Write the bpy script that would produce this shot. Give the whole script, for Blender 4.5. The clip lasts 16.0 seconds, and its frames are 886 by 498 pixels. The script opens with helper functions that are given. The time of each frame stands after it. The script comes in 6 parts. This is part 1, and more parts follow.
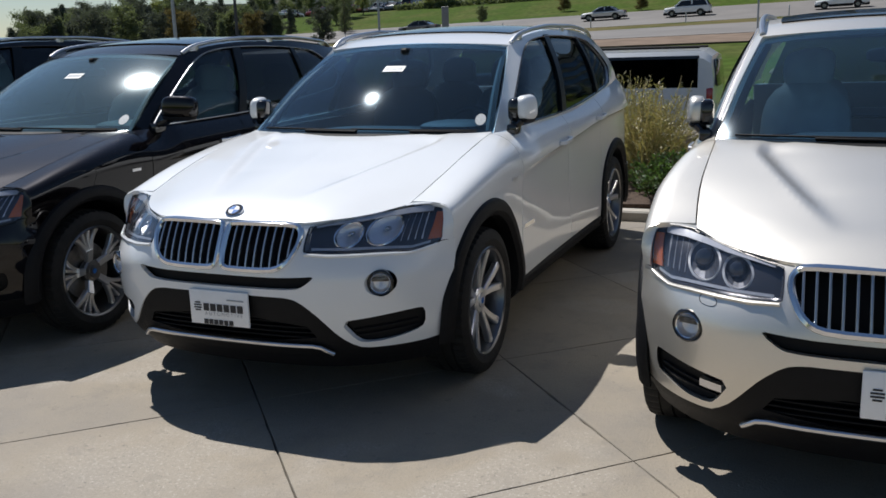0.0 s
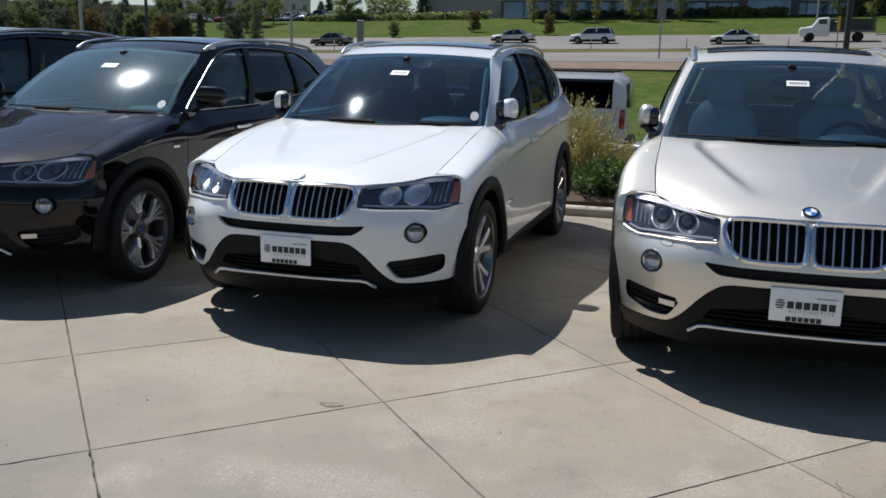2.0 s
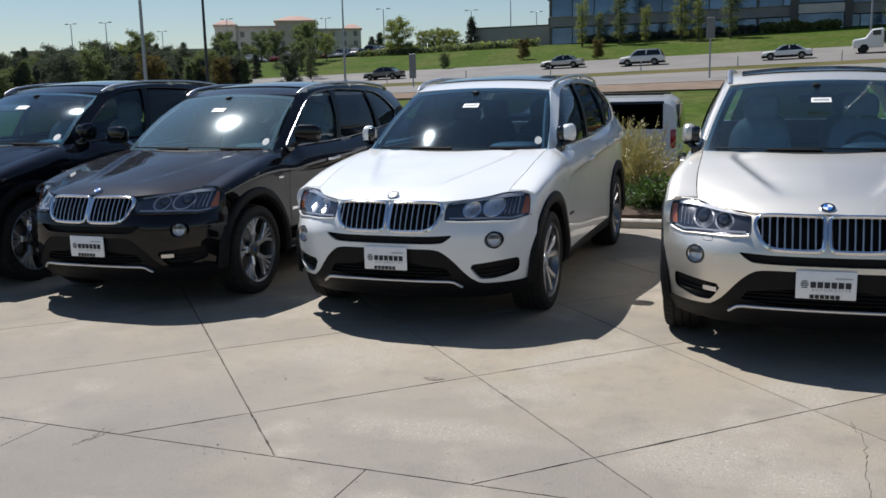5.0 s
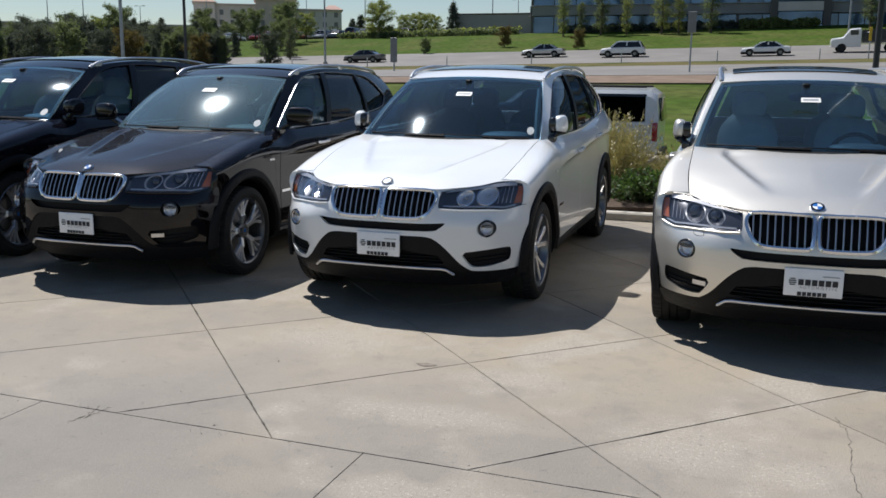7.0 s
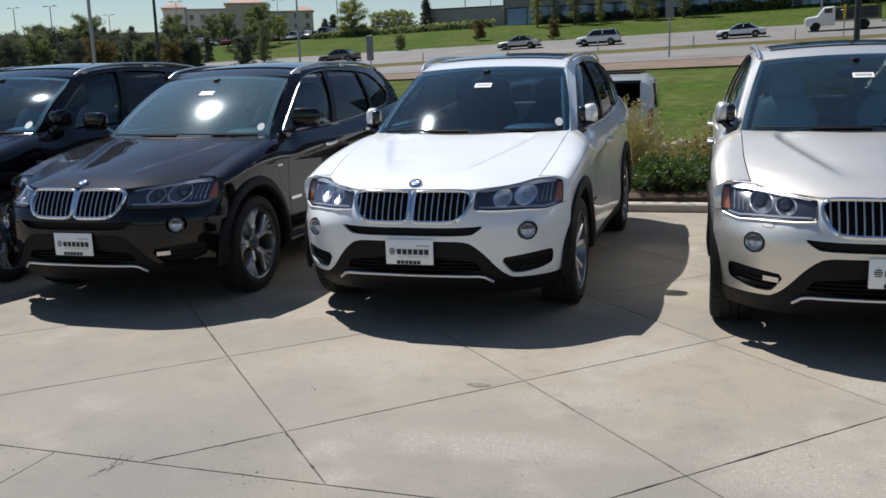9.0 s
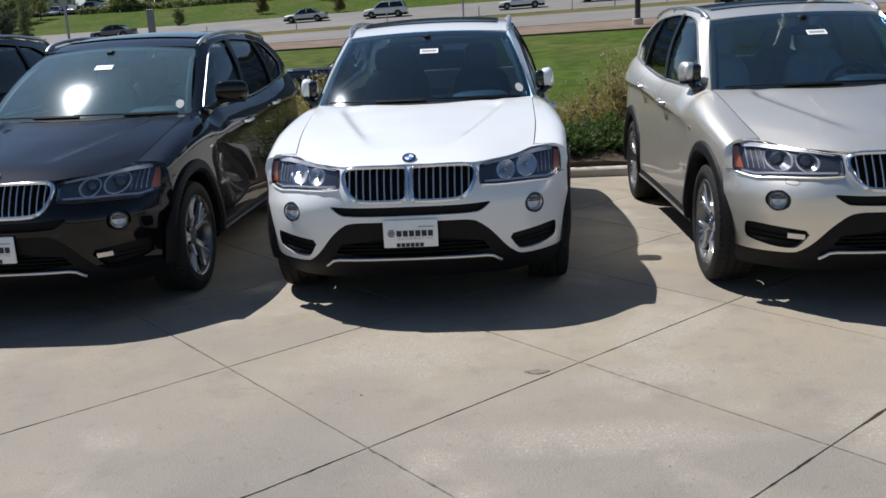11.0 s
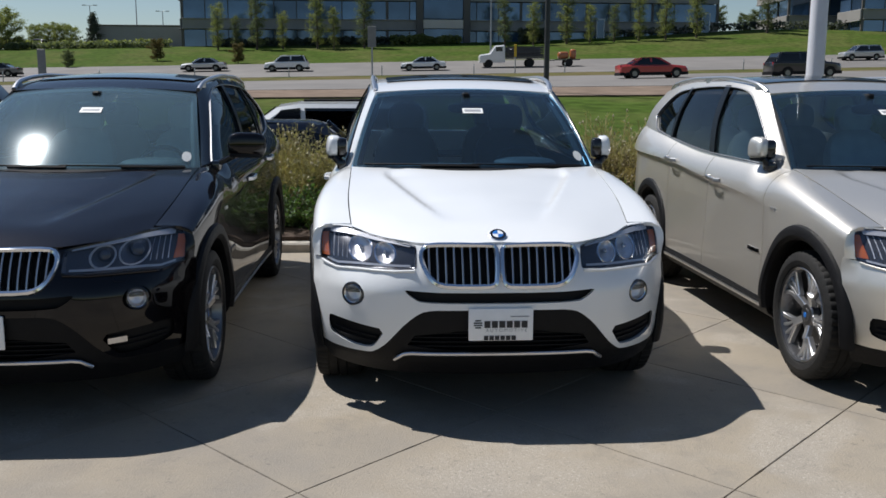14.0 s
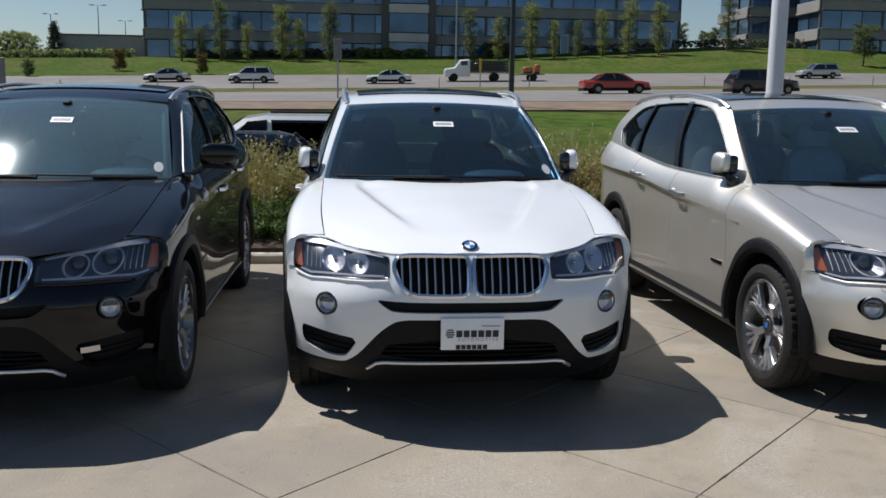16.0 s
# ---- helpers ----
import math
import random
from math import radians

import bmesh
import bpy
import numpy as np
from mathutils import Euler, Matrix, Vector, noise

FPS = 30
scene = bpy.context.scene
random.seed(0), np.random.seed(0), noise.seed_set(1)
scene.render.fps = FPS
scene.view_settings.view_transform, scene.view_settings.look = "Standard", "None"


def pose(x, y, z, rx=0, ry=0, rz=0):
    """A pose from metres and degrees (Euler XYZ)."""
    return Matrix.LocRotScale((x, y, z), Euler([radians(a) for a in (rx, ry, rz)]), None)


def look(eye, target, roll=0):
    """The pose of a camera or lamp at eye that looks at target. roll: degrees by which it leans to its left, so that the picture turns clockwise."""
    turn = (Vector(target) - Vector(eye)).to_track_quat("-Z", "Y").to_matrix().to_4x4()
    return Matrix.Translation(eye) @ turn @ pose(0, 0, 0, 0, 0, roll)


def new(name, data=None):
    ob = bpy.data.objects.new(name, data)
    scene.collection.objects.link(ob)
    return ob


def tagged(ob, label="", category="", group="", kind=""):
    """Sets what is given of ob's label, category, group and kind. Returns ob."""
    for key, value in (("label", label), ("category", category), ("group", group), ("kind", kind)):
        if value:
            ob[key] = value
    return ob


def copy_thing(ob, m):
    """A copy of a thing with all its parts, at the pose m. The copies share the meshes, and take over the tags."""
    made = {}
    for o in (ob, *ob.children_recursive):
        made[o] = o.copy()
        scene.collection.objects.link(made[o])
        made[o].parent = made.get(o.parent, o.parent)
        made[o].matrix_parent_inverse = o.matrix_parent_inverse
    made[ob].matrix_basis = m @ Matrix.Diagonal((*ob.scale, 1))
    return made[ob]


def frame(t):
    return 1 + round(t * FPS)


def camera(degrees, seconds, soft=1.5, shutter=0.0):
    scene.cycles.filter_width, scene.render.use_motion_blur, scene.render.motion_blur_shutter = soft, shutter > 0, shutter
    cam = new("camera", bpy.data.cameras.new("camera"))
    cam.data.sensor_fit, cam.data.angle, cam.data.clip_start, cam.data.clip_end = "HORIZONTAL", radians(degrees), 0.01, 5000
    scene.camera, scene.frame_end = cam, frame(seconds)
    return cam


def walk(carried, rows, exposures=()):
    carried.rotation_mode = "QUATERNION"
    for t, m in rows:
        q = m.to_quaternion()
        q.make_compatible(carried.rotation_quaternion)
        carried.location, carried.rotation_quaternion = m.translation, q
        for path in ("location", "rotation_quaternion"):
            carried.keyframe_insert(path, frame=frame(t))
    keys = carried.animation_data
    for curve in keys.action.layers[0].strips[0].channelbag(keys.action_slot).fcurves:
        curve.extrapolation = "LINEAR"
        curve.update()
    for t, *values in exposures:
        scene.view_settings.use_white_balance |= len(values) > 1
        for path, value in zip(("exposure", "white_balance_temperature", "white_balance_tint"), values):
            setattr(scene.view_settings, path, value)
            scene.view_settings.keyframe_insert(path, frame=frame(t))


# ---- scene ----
cam = camera(52.2, 16.0, 1.6)
PATH = [
    (0, (2.312, -3.037, 1.536), (1.552, -1.238, 1.101), -1.8),
    (0.5, (2.272, -3.339, 1.53), (1.687, -1.478, 1.092), -0.4),
    (1, (2.201, -3.635, 1.543), (1.719, -1.763, 1.03), -0.3),
    (1.5, (2.135, -4.006, 1.525), (1.599, -2.132, 1.078), -1.0),
    (2, (2.171, -4.359, 1.499), (1.616, -2.48, 1.096), 1.3),
    (2.5, (2.228, -4.735, 1.511), (1.716, -2.842, 1.117), -0.3),
    (3, (2.203, -5.062, 1.475), (1.799, -3.135, 1.125), 0.2),
    (3.5, (2.184, -5.238, 1.553), (1.714, -3.326, 1.204), -3.0),
    (4, (2.276, -5.243, 1.533), (1.766, -3.367, 1.064), -4.9),
    (4.5, (2.298, -5.288, 1.548), (1.661, -3.427, 1.189), -3.9),
    (4.7, (2.321, -5.275, 1.536), (1.647, -3.423, 1.19), -2.2),
    (6.8, (2.234, -5.341, 1.542), (1.581, -3.482, 1.203), 1.0),
    (7, (2.222, -5.352, 1.555), (1.601, -3.488, 1.182), 0.6),
    (7.5, (2.18, -5.373, 1.551), (1.589, -3.502, 1.166), -0.4),
    (8, (2.14, -5.294, 1.548), (1.615, -3.391, 1.225), 0.4),
    (8.5, (1.982, -5.11, 1.533), (1.459, -3.202, 1.237), -0.8),
    (9, (1.755, -4.983, 1.526), (1.172, -3.108, 1.144), -1.9),
    (9.5, (1.415, -5.014, 1.531), (0.989, -3.107, 1.107), -4.1),
    (9.7, (1.301, -5.014, 1.534), (0.918, -3.103, 1.082), -4.5),
    (11.8, (0.054, -4.455, 1.456), (0.032, -2.503, 1.022), -0.9),
    (12, (-0.03, -4.363, 1.433), (-0.058, -2.397, 1.063), 0.1),
    (12.5, (-0.195, -4.206, 1.495), (-0.214, -2.235, 1.161), 1.0),
    (13, (-0.432, -4.092, 1.518), (-0.332, -2.124, 1.177), 0.5),
    (13.5, (-0.491, -4.013, 1.522), (-0.384, -2.048, 1.169), -0.2),
    (14, (-0.512, -4.008, 1.526), (-0.391, -2.04, 1.189), 0.2),
    (14.5, (-0.519, -4.031, 1.528), (-0.343, -2.063, 1.22), 0.8),
    (15, (-0.528, -4.052, 1.528), (-0.302, -2.089, 1.218), 0.5),
    (15.5, (-0.543, -4.07, 1.531), (-0.349, -2.102, 1.229), 0.7),
    (16, (-0.557, -4.077, 1.527), (-0.357, -2.111, 1.219), 0.8),
]
walk(cam, [(t, look(eye, target, roll)) for t, eye, target, roll in PATH], [(t, e, 6200, 11) for t, e in ((0, 0.12), (0.5, 0.26), (1.0, 0.22), (2.0, 0.21), (3.0, 0.39), (3.5, 0.43), (4.1, 0.32), (9.5, 0.34), (12.0, 0.24), (13.0, 0.21), (16.0, 0.17))])

# ---- world, sun ----
SUN_TO = Vector((-0.54, 0.36, 1.0)).normalized()
SUN_EL = math.asin(SUN_TO.z)
world = bpy.data.worlds.new("sky")
scene.world = world
world.use_nodes = True
wn = world.node_tree.nodes
sky = wn.new("ShaderNodeTexSky")
sky.sky_type, sky.sun_disc = "NISHITA", False
sky.sun_elevation, sky.sun_rotation = SUN_EL, math.atan2(SUN_TO.x, SUN_TO.y)
sky.air_density, sky.dust_density, sky.ozone_density, sky.altitude = 1.1, 0.1, 2.4, 0
wn["Background"].inputs["Strength"].default_value = 0.060
world.node_tree.links.new(sky.outputs[0], wn["Background"].inputs[0])
sun_data = bpy.data.lights.new("sun", "SUN")
sun_data.energy, sun_data.angle, sun_data.color = 5.0, radians(0.53), (1.0, 0.955, 0.885)
sun = new("sun", sun_data)
sun.matrix_world = look(SUN_TO * 60, (0, 0, 0))


# ---- materials ----
def material(name, color, rough=0.5, metal=0.0, coat=0.0, coat_rough=0.03, noise_scale=0.0, vary=0.0, bump=0.0, bump_scale=60.0,
             second=None, second_scale=1.0, spec=0.5, per_object=0.0, emit=None, sheen=0.0, thin=0.0):
    m = bpy.data.materials.new(name)
    m.use_nodes = True
    n, l = m.node_tree.nodes, m.node_tree.links
    b = n["Principled BSDF"]
    b.inputs["Base Color"].default_value = (*color, 1)
    b.inputs["Roughness"].default_value = rough
    b.inputs["Metallic"].default_value = metal
    b.inputs["Coat Weight"].default_value = coat
    b.inputs["Coat Roughness"].default_value = coat_rough
    b.inputs["Specular IOR Level"].default_value = spec
    if sheen:
        b.inputs["Sheen Weight"].default_value = sheen
    tc = n.new("ShaderNodeTexCoord")
    out = None
    if vary or second:
        rgb = n.new("ShaderNodeRGB")
        rgb.outputs[0].default_value = (*color, 1)
        out = rgb.outputs[0]
        if second:
            t = n.new("ShaderNodeTexNoise")
            t.inputs["Scale"].default_value, t.inputs["Detail"].default_value = second_scale, 6
            l.new(tc.outputs["Object"], t.inputs["Vector"])
            r = n.new("ShaderNodeMapRange")
            r.inputs[1].default_value, r.inputs[2].default_value = 0.42, 0.62
            l.new(t.outputs["Fac"], r.inputs[0])
            mx = n.new("ShaderNodeMix")
            mx.data_type = "RGBA"
            l.new(r.outputs[0], mx.inputs[0])
            l.new(out, mx.inputs[6])
            mx.inputs[7].default_value = (*second, 1)
            out = mx.outputs[2]
        if vary:
            t = n.new("ShaderNodeTexNoise")
            t.inputs["Scale"].default_value, t.inputs["Detail"].default_value = noise_scale, 8
            l.new(tc.outputs["Object"], t.inputs["Vector"])
            r = n.new("ShaderNodeMapRange")
            r.inputs[1].default_value, r.inputs[2].default_value = 0.3, 0.7
            r.inputs[3].default_value, r.inputs[4].default_value = 1 - vary, 1 + vary
            l.new(t.outputs["Fac"], r.inputs[0])
            val = r.outputs[0]
            if per_object:
                oi = n.new("ShaderNodeObjectInfo")
                r2 = n.new("ShaderNodeMapRange")
                r2.inputs[3].default_value, r2.inputs[4].default_value = 1 - per_object, 1 + per_object
                l.new(oi.outputs["Random"], r2.inputs[0])
                mm = n.new("ShaderNodeMath")
                mm.operation = "MULTIPLY"
                l.new(val, mm.inputs[0])
                l.new(r2.outputs[0], mm.inputs[1])
                val = mm.outputs[0]
            hs = n.new("ShaderNodeHueSaturation")
            l.new(out, hs.inputs["Color"])
            l.new(val, hs.inputs["Value"])
            out = hs.outputs[0]
        l.new(out, b.inputs["Base Color"])
    if bump:
        t = n.new("ShaderNodeTexNoise")
        t.inputs["Scale"].default_value, t.inputs["Detail"].default_value = bump_scale, 6
        l.new(tc.outputs["Object"], t.inputs["Vector"])
        bp = n.new("ShaderNodeBump")
        bp.inputs["Strength"].default_value, bp.inputs["Distance"].default_value = bump, 0.01
        l.new(t.outputs["Fac"], bp.inputs["Height"])
        l.new(bp.outputs[0], b.inputs["Normal"])
    if thin:
        # leaves let light through
        tl, mx2 = n.new("ShaderNodeBsdfTranslucent"), n.new("ShaderNodeMixShader")
        tl.inputs[0].default_value = (color[0] * 1.5, color[1] * 1.5, color[2] * 0.9, 1)
        mx2.inputs[0].default_value = thin
        l.new(b.outputs[0], mx2.inputs[1])
        l.new(tl.outputs[0], mx2.inputs[2])
        l.new(mx2.outputs[0], n["Material Output"].inputs[0])
    if emit:
        b.inputs["Emission Color"].default_value = (*color, 1)
        b.inputs["Emission Strength"].default_value = emit
    return m


def glass(name, tint, rough=0.0, dust_haze=0.0):
    """Clear pane: mirror reflection by Fresnel over tinted see-through."""
    m = bpy.data.materials.new(name)
    m.use_nodes = True
    n, l = m.node_tree.nodes, m.node_tree.links
    n.remove(n["Principled BSDF"])
    tr = n.new("ShaderNodeBsdfTransparent")
    tr.inputs[0].default_value = (*tint, 1)
    gl = n.new("ShaderNodeBsdfGlossy")
    gl.inputs["Roughness"].default_value = rough
    lw = n.new("ShaderNodeLayerWeight")
    lw.inputs["Blend"].default_value = 0.5
    p5 = n.new("ShaderNodeMath")
    p5.operation, p5.inputs[1].default_value = "POWER", 5.0
    l.new(lw.outputs["Facing"], p5.inputs[0])
    fr = n.new("ShaderNodeMapRange")
    fr.inputs[3].default_value, fr.inputs[4].default_value = 0.045, 1.0
    l.new(p5.outputs[0], fr.inputs[0])
    mx = n.new("ShaderNodeMixShader")
    l.new(fr.outputs[0], mx.inputs[0])
    l.new(tr.outputs[0], mx.inputs[1])
    l.new(gl.outputs[0], mx.inputs[2])
    out = mx.outputs[0]
    if dust_haze:
        # thin film of dust; its blue also stands in for sky haze
        df, m2 = n.new("ShaderNodeBsdfDiffuse"), n.new("ShaderNodeMixShader")
        df.inputs[0].default_value = (0.42, 0.60, 0.70, 1)
        m2.inputs[0].default_value = dust_haze
        l.new(out, m2.inputs[1])
        l.new(df.outputs[0], m2.inputs[2])
        out = m2.outputs[0]
    l.new(out, n["Material Output"].inputs[0])
    return m


WHITE = material("white_paint", (0.80, 0.81, 0.81), 0.32, 0, 1.0, 0.025, 3.0, 0.015)
DARK = material("sparkling_dark_paint", (0.0040, 0.0031, 0.0040), 0.38, 0.35, 0.85, 0.015, 900.0, 0.5, spec=0.0)
SILVER = material("champagne_silver_paint", (0.735, 0.70, 0.635), 0.43, 0.86, 0.8, 0.04, 900.0, 0.12)
CLAD = material("grained_black_plastic", (0.007, 0.007, 0.008), 0.5, 0, 0, 0.03, 30, 0.15, 0.25, 700, spec=0.18)
BLACK = material("matt_black_plastic", (0.006, 0.006, 0.007), 0.6, vary=0.1, noise_scale=20, spec=0.2)
GLOSS_BLACK = material("gloss_black_trim", (0.006, 0.006, 0.007), 0.12, 0, 0.6)
PILLAR = material("dark_window_pillar", (0.007, 0.008, 0.009), 0.35, spec=0.25, vary=0.1, noise_scale=20)
CHROME = material("chrome", (0.82, 0.82, 0.83), 0.10, 1.0, vary=0.03, noise_scale=15)
ALU = material("satin_aluminium", (0.66, 0.66, 0.67), 0.30, 1.0, vary=0.05, noise_scale=25)
BAR = material("satin_grille_bar", (0.50, 0.50, 0.51), 0.30, 1.0, vary=0.05, noise_scale=25)
TRIM = material("bright_window_trim", (0.40, 0.40, 0.41), 0.42, 1.0, vary=0.05, noise_scale=25)
RIM = material("silver_wheel_lacquer", (0.74, 0.74, 0.75), 0.28, 0.85, 0.8, 0.05, 18, 0.06)
RIM_GREY = material("orbit_grey_wheel_lacquer", (0.16, 0.16, 0.165), 0.28, 0.85, 0.8, 0.05, 18, 0.06)
RUBBER = material("tyre_rubber", (0.011, 0.011, 0.011), 0.7, vary=0.2, noise_scale=25, bump=0.2, bump_scale=300, second=(0.017, 0.016, 0.015), second_scale=6, spec=0.3)
DISC = material("brake_iron", (0.25, 0.24, 0.23), 0.4, 0.9, vary=0.1, noise_scale=40)
GLASS = glass("tinted_windscreen_glass", (0.66, 0.83, 0.94), 0.045, 0.012)
# dustier pane; the film is also raised to paint in glare haze
GLASS_DUST_HAZE = glass("dusty_hazed_windscreen_glass", (0.70, 0.84, 0.89), 0.10, 0.08)
SIDE_GLASS = glass("side_window_glass", (0.62, 0.72, 0.75), 0.0, 0.012)
PRIVACY = glass("privacy_glass", (0.30, 0.33, 0.35))
LENS = glass("clear_lamp_lens", (0.97, 0.97, 0.98))
AMBER = material("amber_reflector", (0.50, 0.12, 0.025), 0.25, 0, 0.6)
RED_LENS = material("red_lamp_lens", (0.35, 0.01, 0.012), 0.15, 0, 0.8)
LAMP_WHITE = material("white_lamp_ring", (0.70, 0.71, 0.73), 0.3, 0, 0.4)
LAMP_RING = material("grey_lamp_ring", (0.42, 0.43, 0.45), 0.3, 0, 0.4)
LAMP_DARK = material("dark_projector_glass", (0.02, 0.025, 0.035), 0.04, 0, 1.0)
LAMP_BODY = material("lamp_housing", (0.13, 0.135, 0.15), 0.22, 0.6, vary=0.1, noise_scale=30)
LAMP_MASK = material("smoky_lamp_mask", (0.055, 0.058, 0.066), 0.22, 0.45, 0.3, vary=0.08, noise_scale=30)
BEZEL = material("lamp_bezel", (0.55, 0.56, 0.58), 0.18, 0.9, vary=0.06, noise_scale=30)
STICKER = material("printed_sticker", (0.50, 0.52, 0.52), 0.6, vary=0.15, noise_scale=120)
BROW = material("satin_white_lamp_trim", (0.50, 0.51, 0.53), 0.25, 0.35, 0.5, vary=0.04, noise_scale=30)
FACET = material("pale_lamp_facets", (0.62, 0.63, 0.66), 0.35, 0.35, vary=0.06, noise_scale=30)
REFLECTOR = material("lamp_reflector", (0.78, 0.78, 0.80), 0.30, 0.75, vary=0.06, noise_scale=30)
CABIN = material("black_leatherette", (0.018, 0.018, 0.02), 0.55, bump=0.2, bump_scale=400, vary=0.15, noise_scale=12)
CABIN_LIGHT = material("oyster_leather", (0.62, 0.58, 0.52), 0.55, bump=0.2, bump_scale=400, vary=0.10, noise_scale=12)
HEADLINER = material("grey_headliner", (0.20, 0.195, 0.185), 0.9, bump=0.2, bump_scale=500, vary=0.06, noise_scale=20)
DASH = material("soft_black_dashboard", (0.030, 0.031, 0.034), 0.65, bump=0.2, bump_scale=500, vary=0.12, noise_scale=10)
PAPER = material("white_paper", (0.80, 0.80, 0.78), 0.6, vary=0.03, noise_scale=40)
PLATE = material("white_plate_board", (0.88, 0.88, 0.88), 0.35, 0, 0.3, vary=0.03, noise_scale=30)
INK = material("black_print", (0.02, 0.02, 0.025), 0.5, vary=0.1, noise_scale=50)
GREY_INK = material("grey_print", (0.30, 0.31, 0.33), 0.5, vary=0.1, noise_scale=50)
BLUE = material("blue_enamel", (0.03, 0.16, 0.50), 0.2, 0, 0.8, vary=0.05, noise_scale=60)
WHITE_ENAMEL = material("white_enamel", (0.8, 0.8, 0.8), 0.2, 0, 0.8, vary=0.03, noise_scale=60)


# ---- geometry helpers: a geometry is (points, faces) ----
def fn(*pts):
    """Smooth curve through (position, value) pairs, flat outside them."""
    xs, ys = np.array([p[0] for p in pts], float), np.array([p[1] for p in pts], float)
    d = np.diff(ys) / np.diff(xs)
    s = np.r_[d[0], [0.0 if a * b <= 0 else 2 * a * b / (a + b) for a, b in zip(d[:-1], d[1:])], d[-1]]

    def f(v):
        v = min(max(v, xs[0]), xs[-1])
        i = min(max(int(np.searchsorted(xs, v)) - 1, 0), len(xs) - 2)
        h = xs[i + 1] - xs[i]
        t = (v - xs[i]) / h
        return float((1 + 2 * t) * (1 - t) ** 2 * ys[i] + t * (1 - t) ** 2 * h * s[i] + t * t * (3 - 2 * t) * ys[i + 1] + t * t * (t - 1) * h * s[i + 1])
    return f


def lerp(a, b, t):
    return a + (b - a) * t


def join(*gs):
    v, f = [], []
    for gv, gf in gs:
        k = len(v)
        v.extend(gv)
        f.extend(tuple(i + k for i in face) for face in gf)
    return v, f


def mirror(g):
    return [(-x, y, z) for x, y, z in g[0]], [tuple(reversed(face)) for face in g[1]]


def moved(g, m):
    return [tuple(m @ Vector(p)) for p in g[0]], g[1]


def sheet(rows, t, closed=False):
    """A panel from a grid of points, thickened by t against its normal."""
    p = np.array(rows, float)
    n, m = p.shape[:2]
    if closed:
        p = np.concatenate([p, p[:, :1]], 1)
    du, dv = np.gradient(p, axis=0), np.gradient(p, axis=1)
    nn = np.cross(du, dv)
    nn /= np.linalg.norm(nn, axis=2, keepdims=True) + 1e-12
    if closed:
        p, nn = p[:, :-1], nn[:, :-1]
    q = p - nn * t
    v = [tuple(a) for a in p.reshape(-1, 3)] + [tuple(a) for a in q.reshape(-1, 3)]
    o = n * m
    f = []
    cols = m if closed else m - 1
    for i in range(n - 1):
        for j in range(cols):
            a, b, c, d = i * m + j, i * m + (j + 1) % m, (i + 1) * m + (j + 1) % m, (i + 1) * m + j
            f += [(a, b, c, d), (o + d, o + c, o + b, o + a)]
    for j in range(cols):
        a, b = j, (j + 1) % m
        f.append((b, a, o + a, o + b))
        a, b = (n - 1) * m + j, (n - 1) * m + (j + 1) % m
        f.append((a, b, o + b, o + a))
    if not closed:
        for i in range(n - 1):
            a, b = i * m, (i + 1) * m
            f.append((a, b, o + b, o + a))
            a, b = i * m + m - 1, (i + 1) * m + m - 1
            f.append((b, a, o + a, o + b))
    return v, f


def loft(rings, cap=True):
    """Closed cross-sections joined along their length."""
    m = len(rings[0])
    v = [tuple(p) for r in rings for p in r]
    f = []
    for i in range(len(rings) - 1):
        for j in range(m):
            a, b = i * m + j, i * m + (j + 1) % m
            f.append((a, b, b + m, a + m))
    if cap:
        f.append(tuple(reversed(range(m))))
        f.append(tuple((len(rings) - 1) * m + j for j in range(m)))
    return v, f


def sweep(path, prof, up=(0, 0, 1), closed=False):
    """A profile of (side, up) points carried along a path."""
    p = [Vector(a) for a in path]
    n = len(p)
    up = Vector(up)
    rings = []
    for i in range(n):
        a, b = (p[i - 1], p[(i + 1) % n]) if closed else (p[max(i - 1, 0)], p[min(i + 1, n - 1)])
        t = (b - a).normalized()
        s = t.cross(up).normalized()
        u = s.cross(t)
        rings.append([p[i] + s * x + u * y for x, y in prof])
    if closed:
        rings.append(rings[0])
        return loft(rings, False)
    return loft(rings)


def circle(r, n, r2=None):
    return [(r * math.cos(2 * math.pi * k / n), (r2 or r) * math.sin(2 * math.pi * k / n)) for k in range(n)]


def rect(w, h, c=0.25):
    c = min(w, h) * c
    w, h = w / 2, h / 2
    return [(w - c, -h), (w, -h + c), (w, h - c), (w - c, h), (-w + c, h), (-w, h - c), (-w, -h + c), (-w + c, -h)]


def lathe(prof, n, axis="x"):
    """A profile of (radius, along) points turned round the axis; closed along the profile."""
    rings = []
    for k in range(n):
        c, s = math.cos(2 * math.pi * k / n), math.sin(2 * math.pi * k / n)
        if axis == "x":
            rings.append([(h, r * c, r * s) for r, h in prof])
        elif axis == "y":
            rings.append([(r * c, h, r * s) for r, h in prof])
        else:
            rings.append([(r * c, r * s, h) for r, h in prof])
    rings.append(rings[0])
    return loft(rings, False)


def rbox(sx, sy, sz, bevel=0.01, seg=2, at=(0, 0, 0), rot=(0, 0, 0)):
    bm = bmesh.new()
    bmesh.ops.create_cube(bm, size=1.0)
    bmesh.ops.scale(bm, vec=(sx, sy, sz), verts=bm.verts)
    if bevel:
        bmesh.ops.bevel(bm, geom=list(bm.edges), offset=min(bevel, 0.49 * min(sx, sy, sz)), segments=seg, profile=0.5, affect="EDGES")
    bm.verts.index_update()
    m = pose(*at, *rot)
    g = [tuple(m @ v.co) for v in bm.verts], [tuple(v.index for v in f.verts) for f in bm.faces]
    bm.free()
    return g


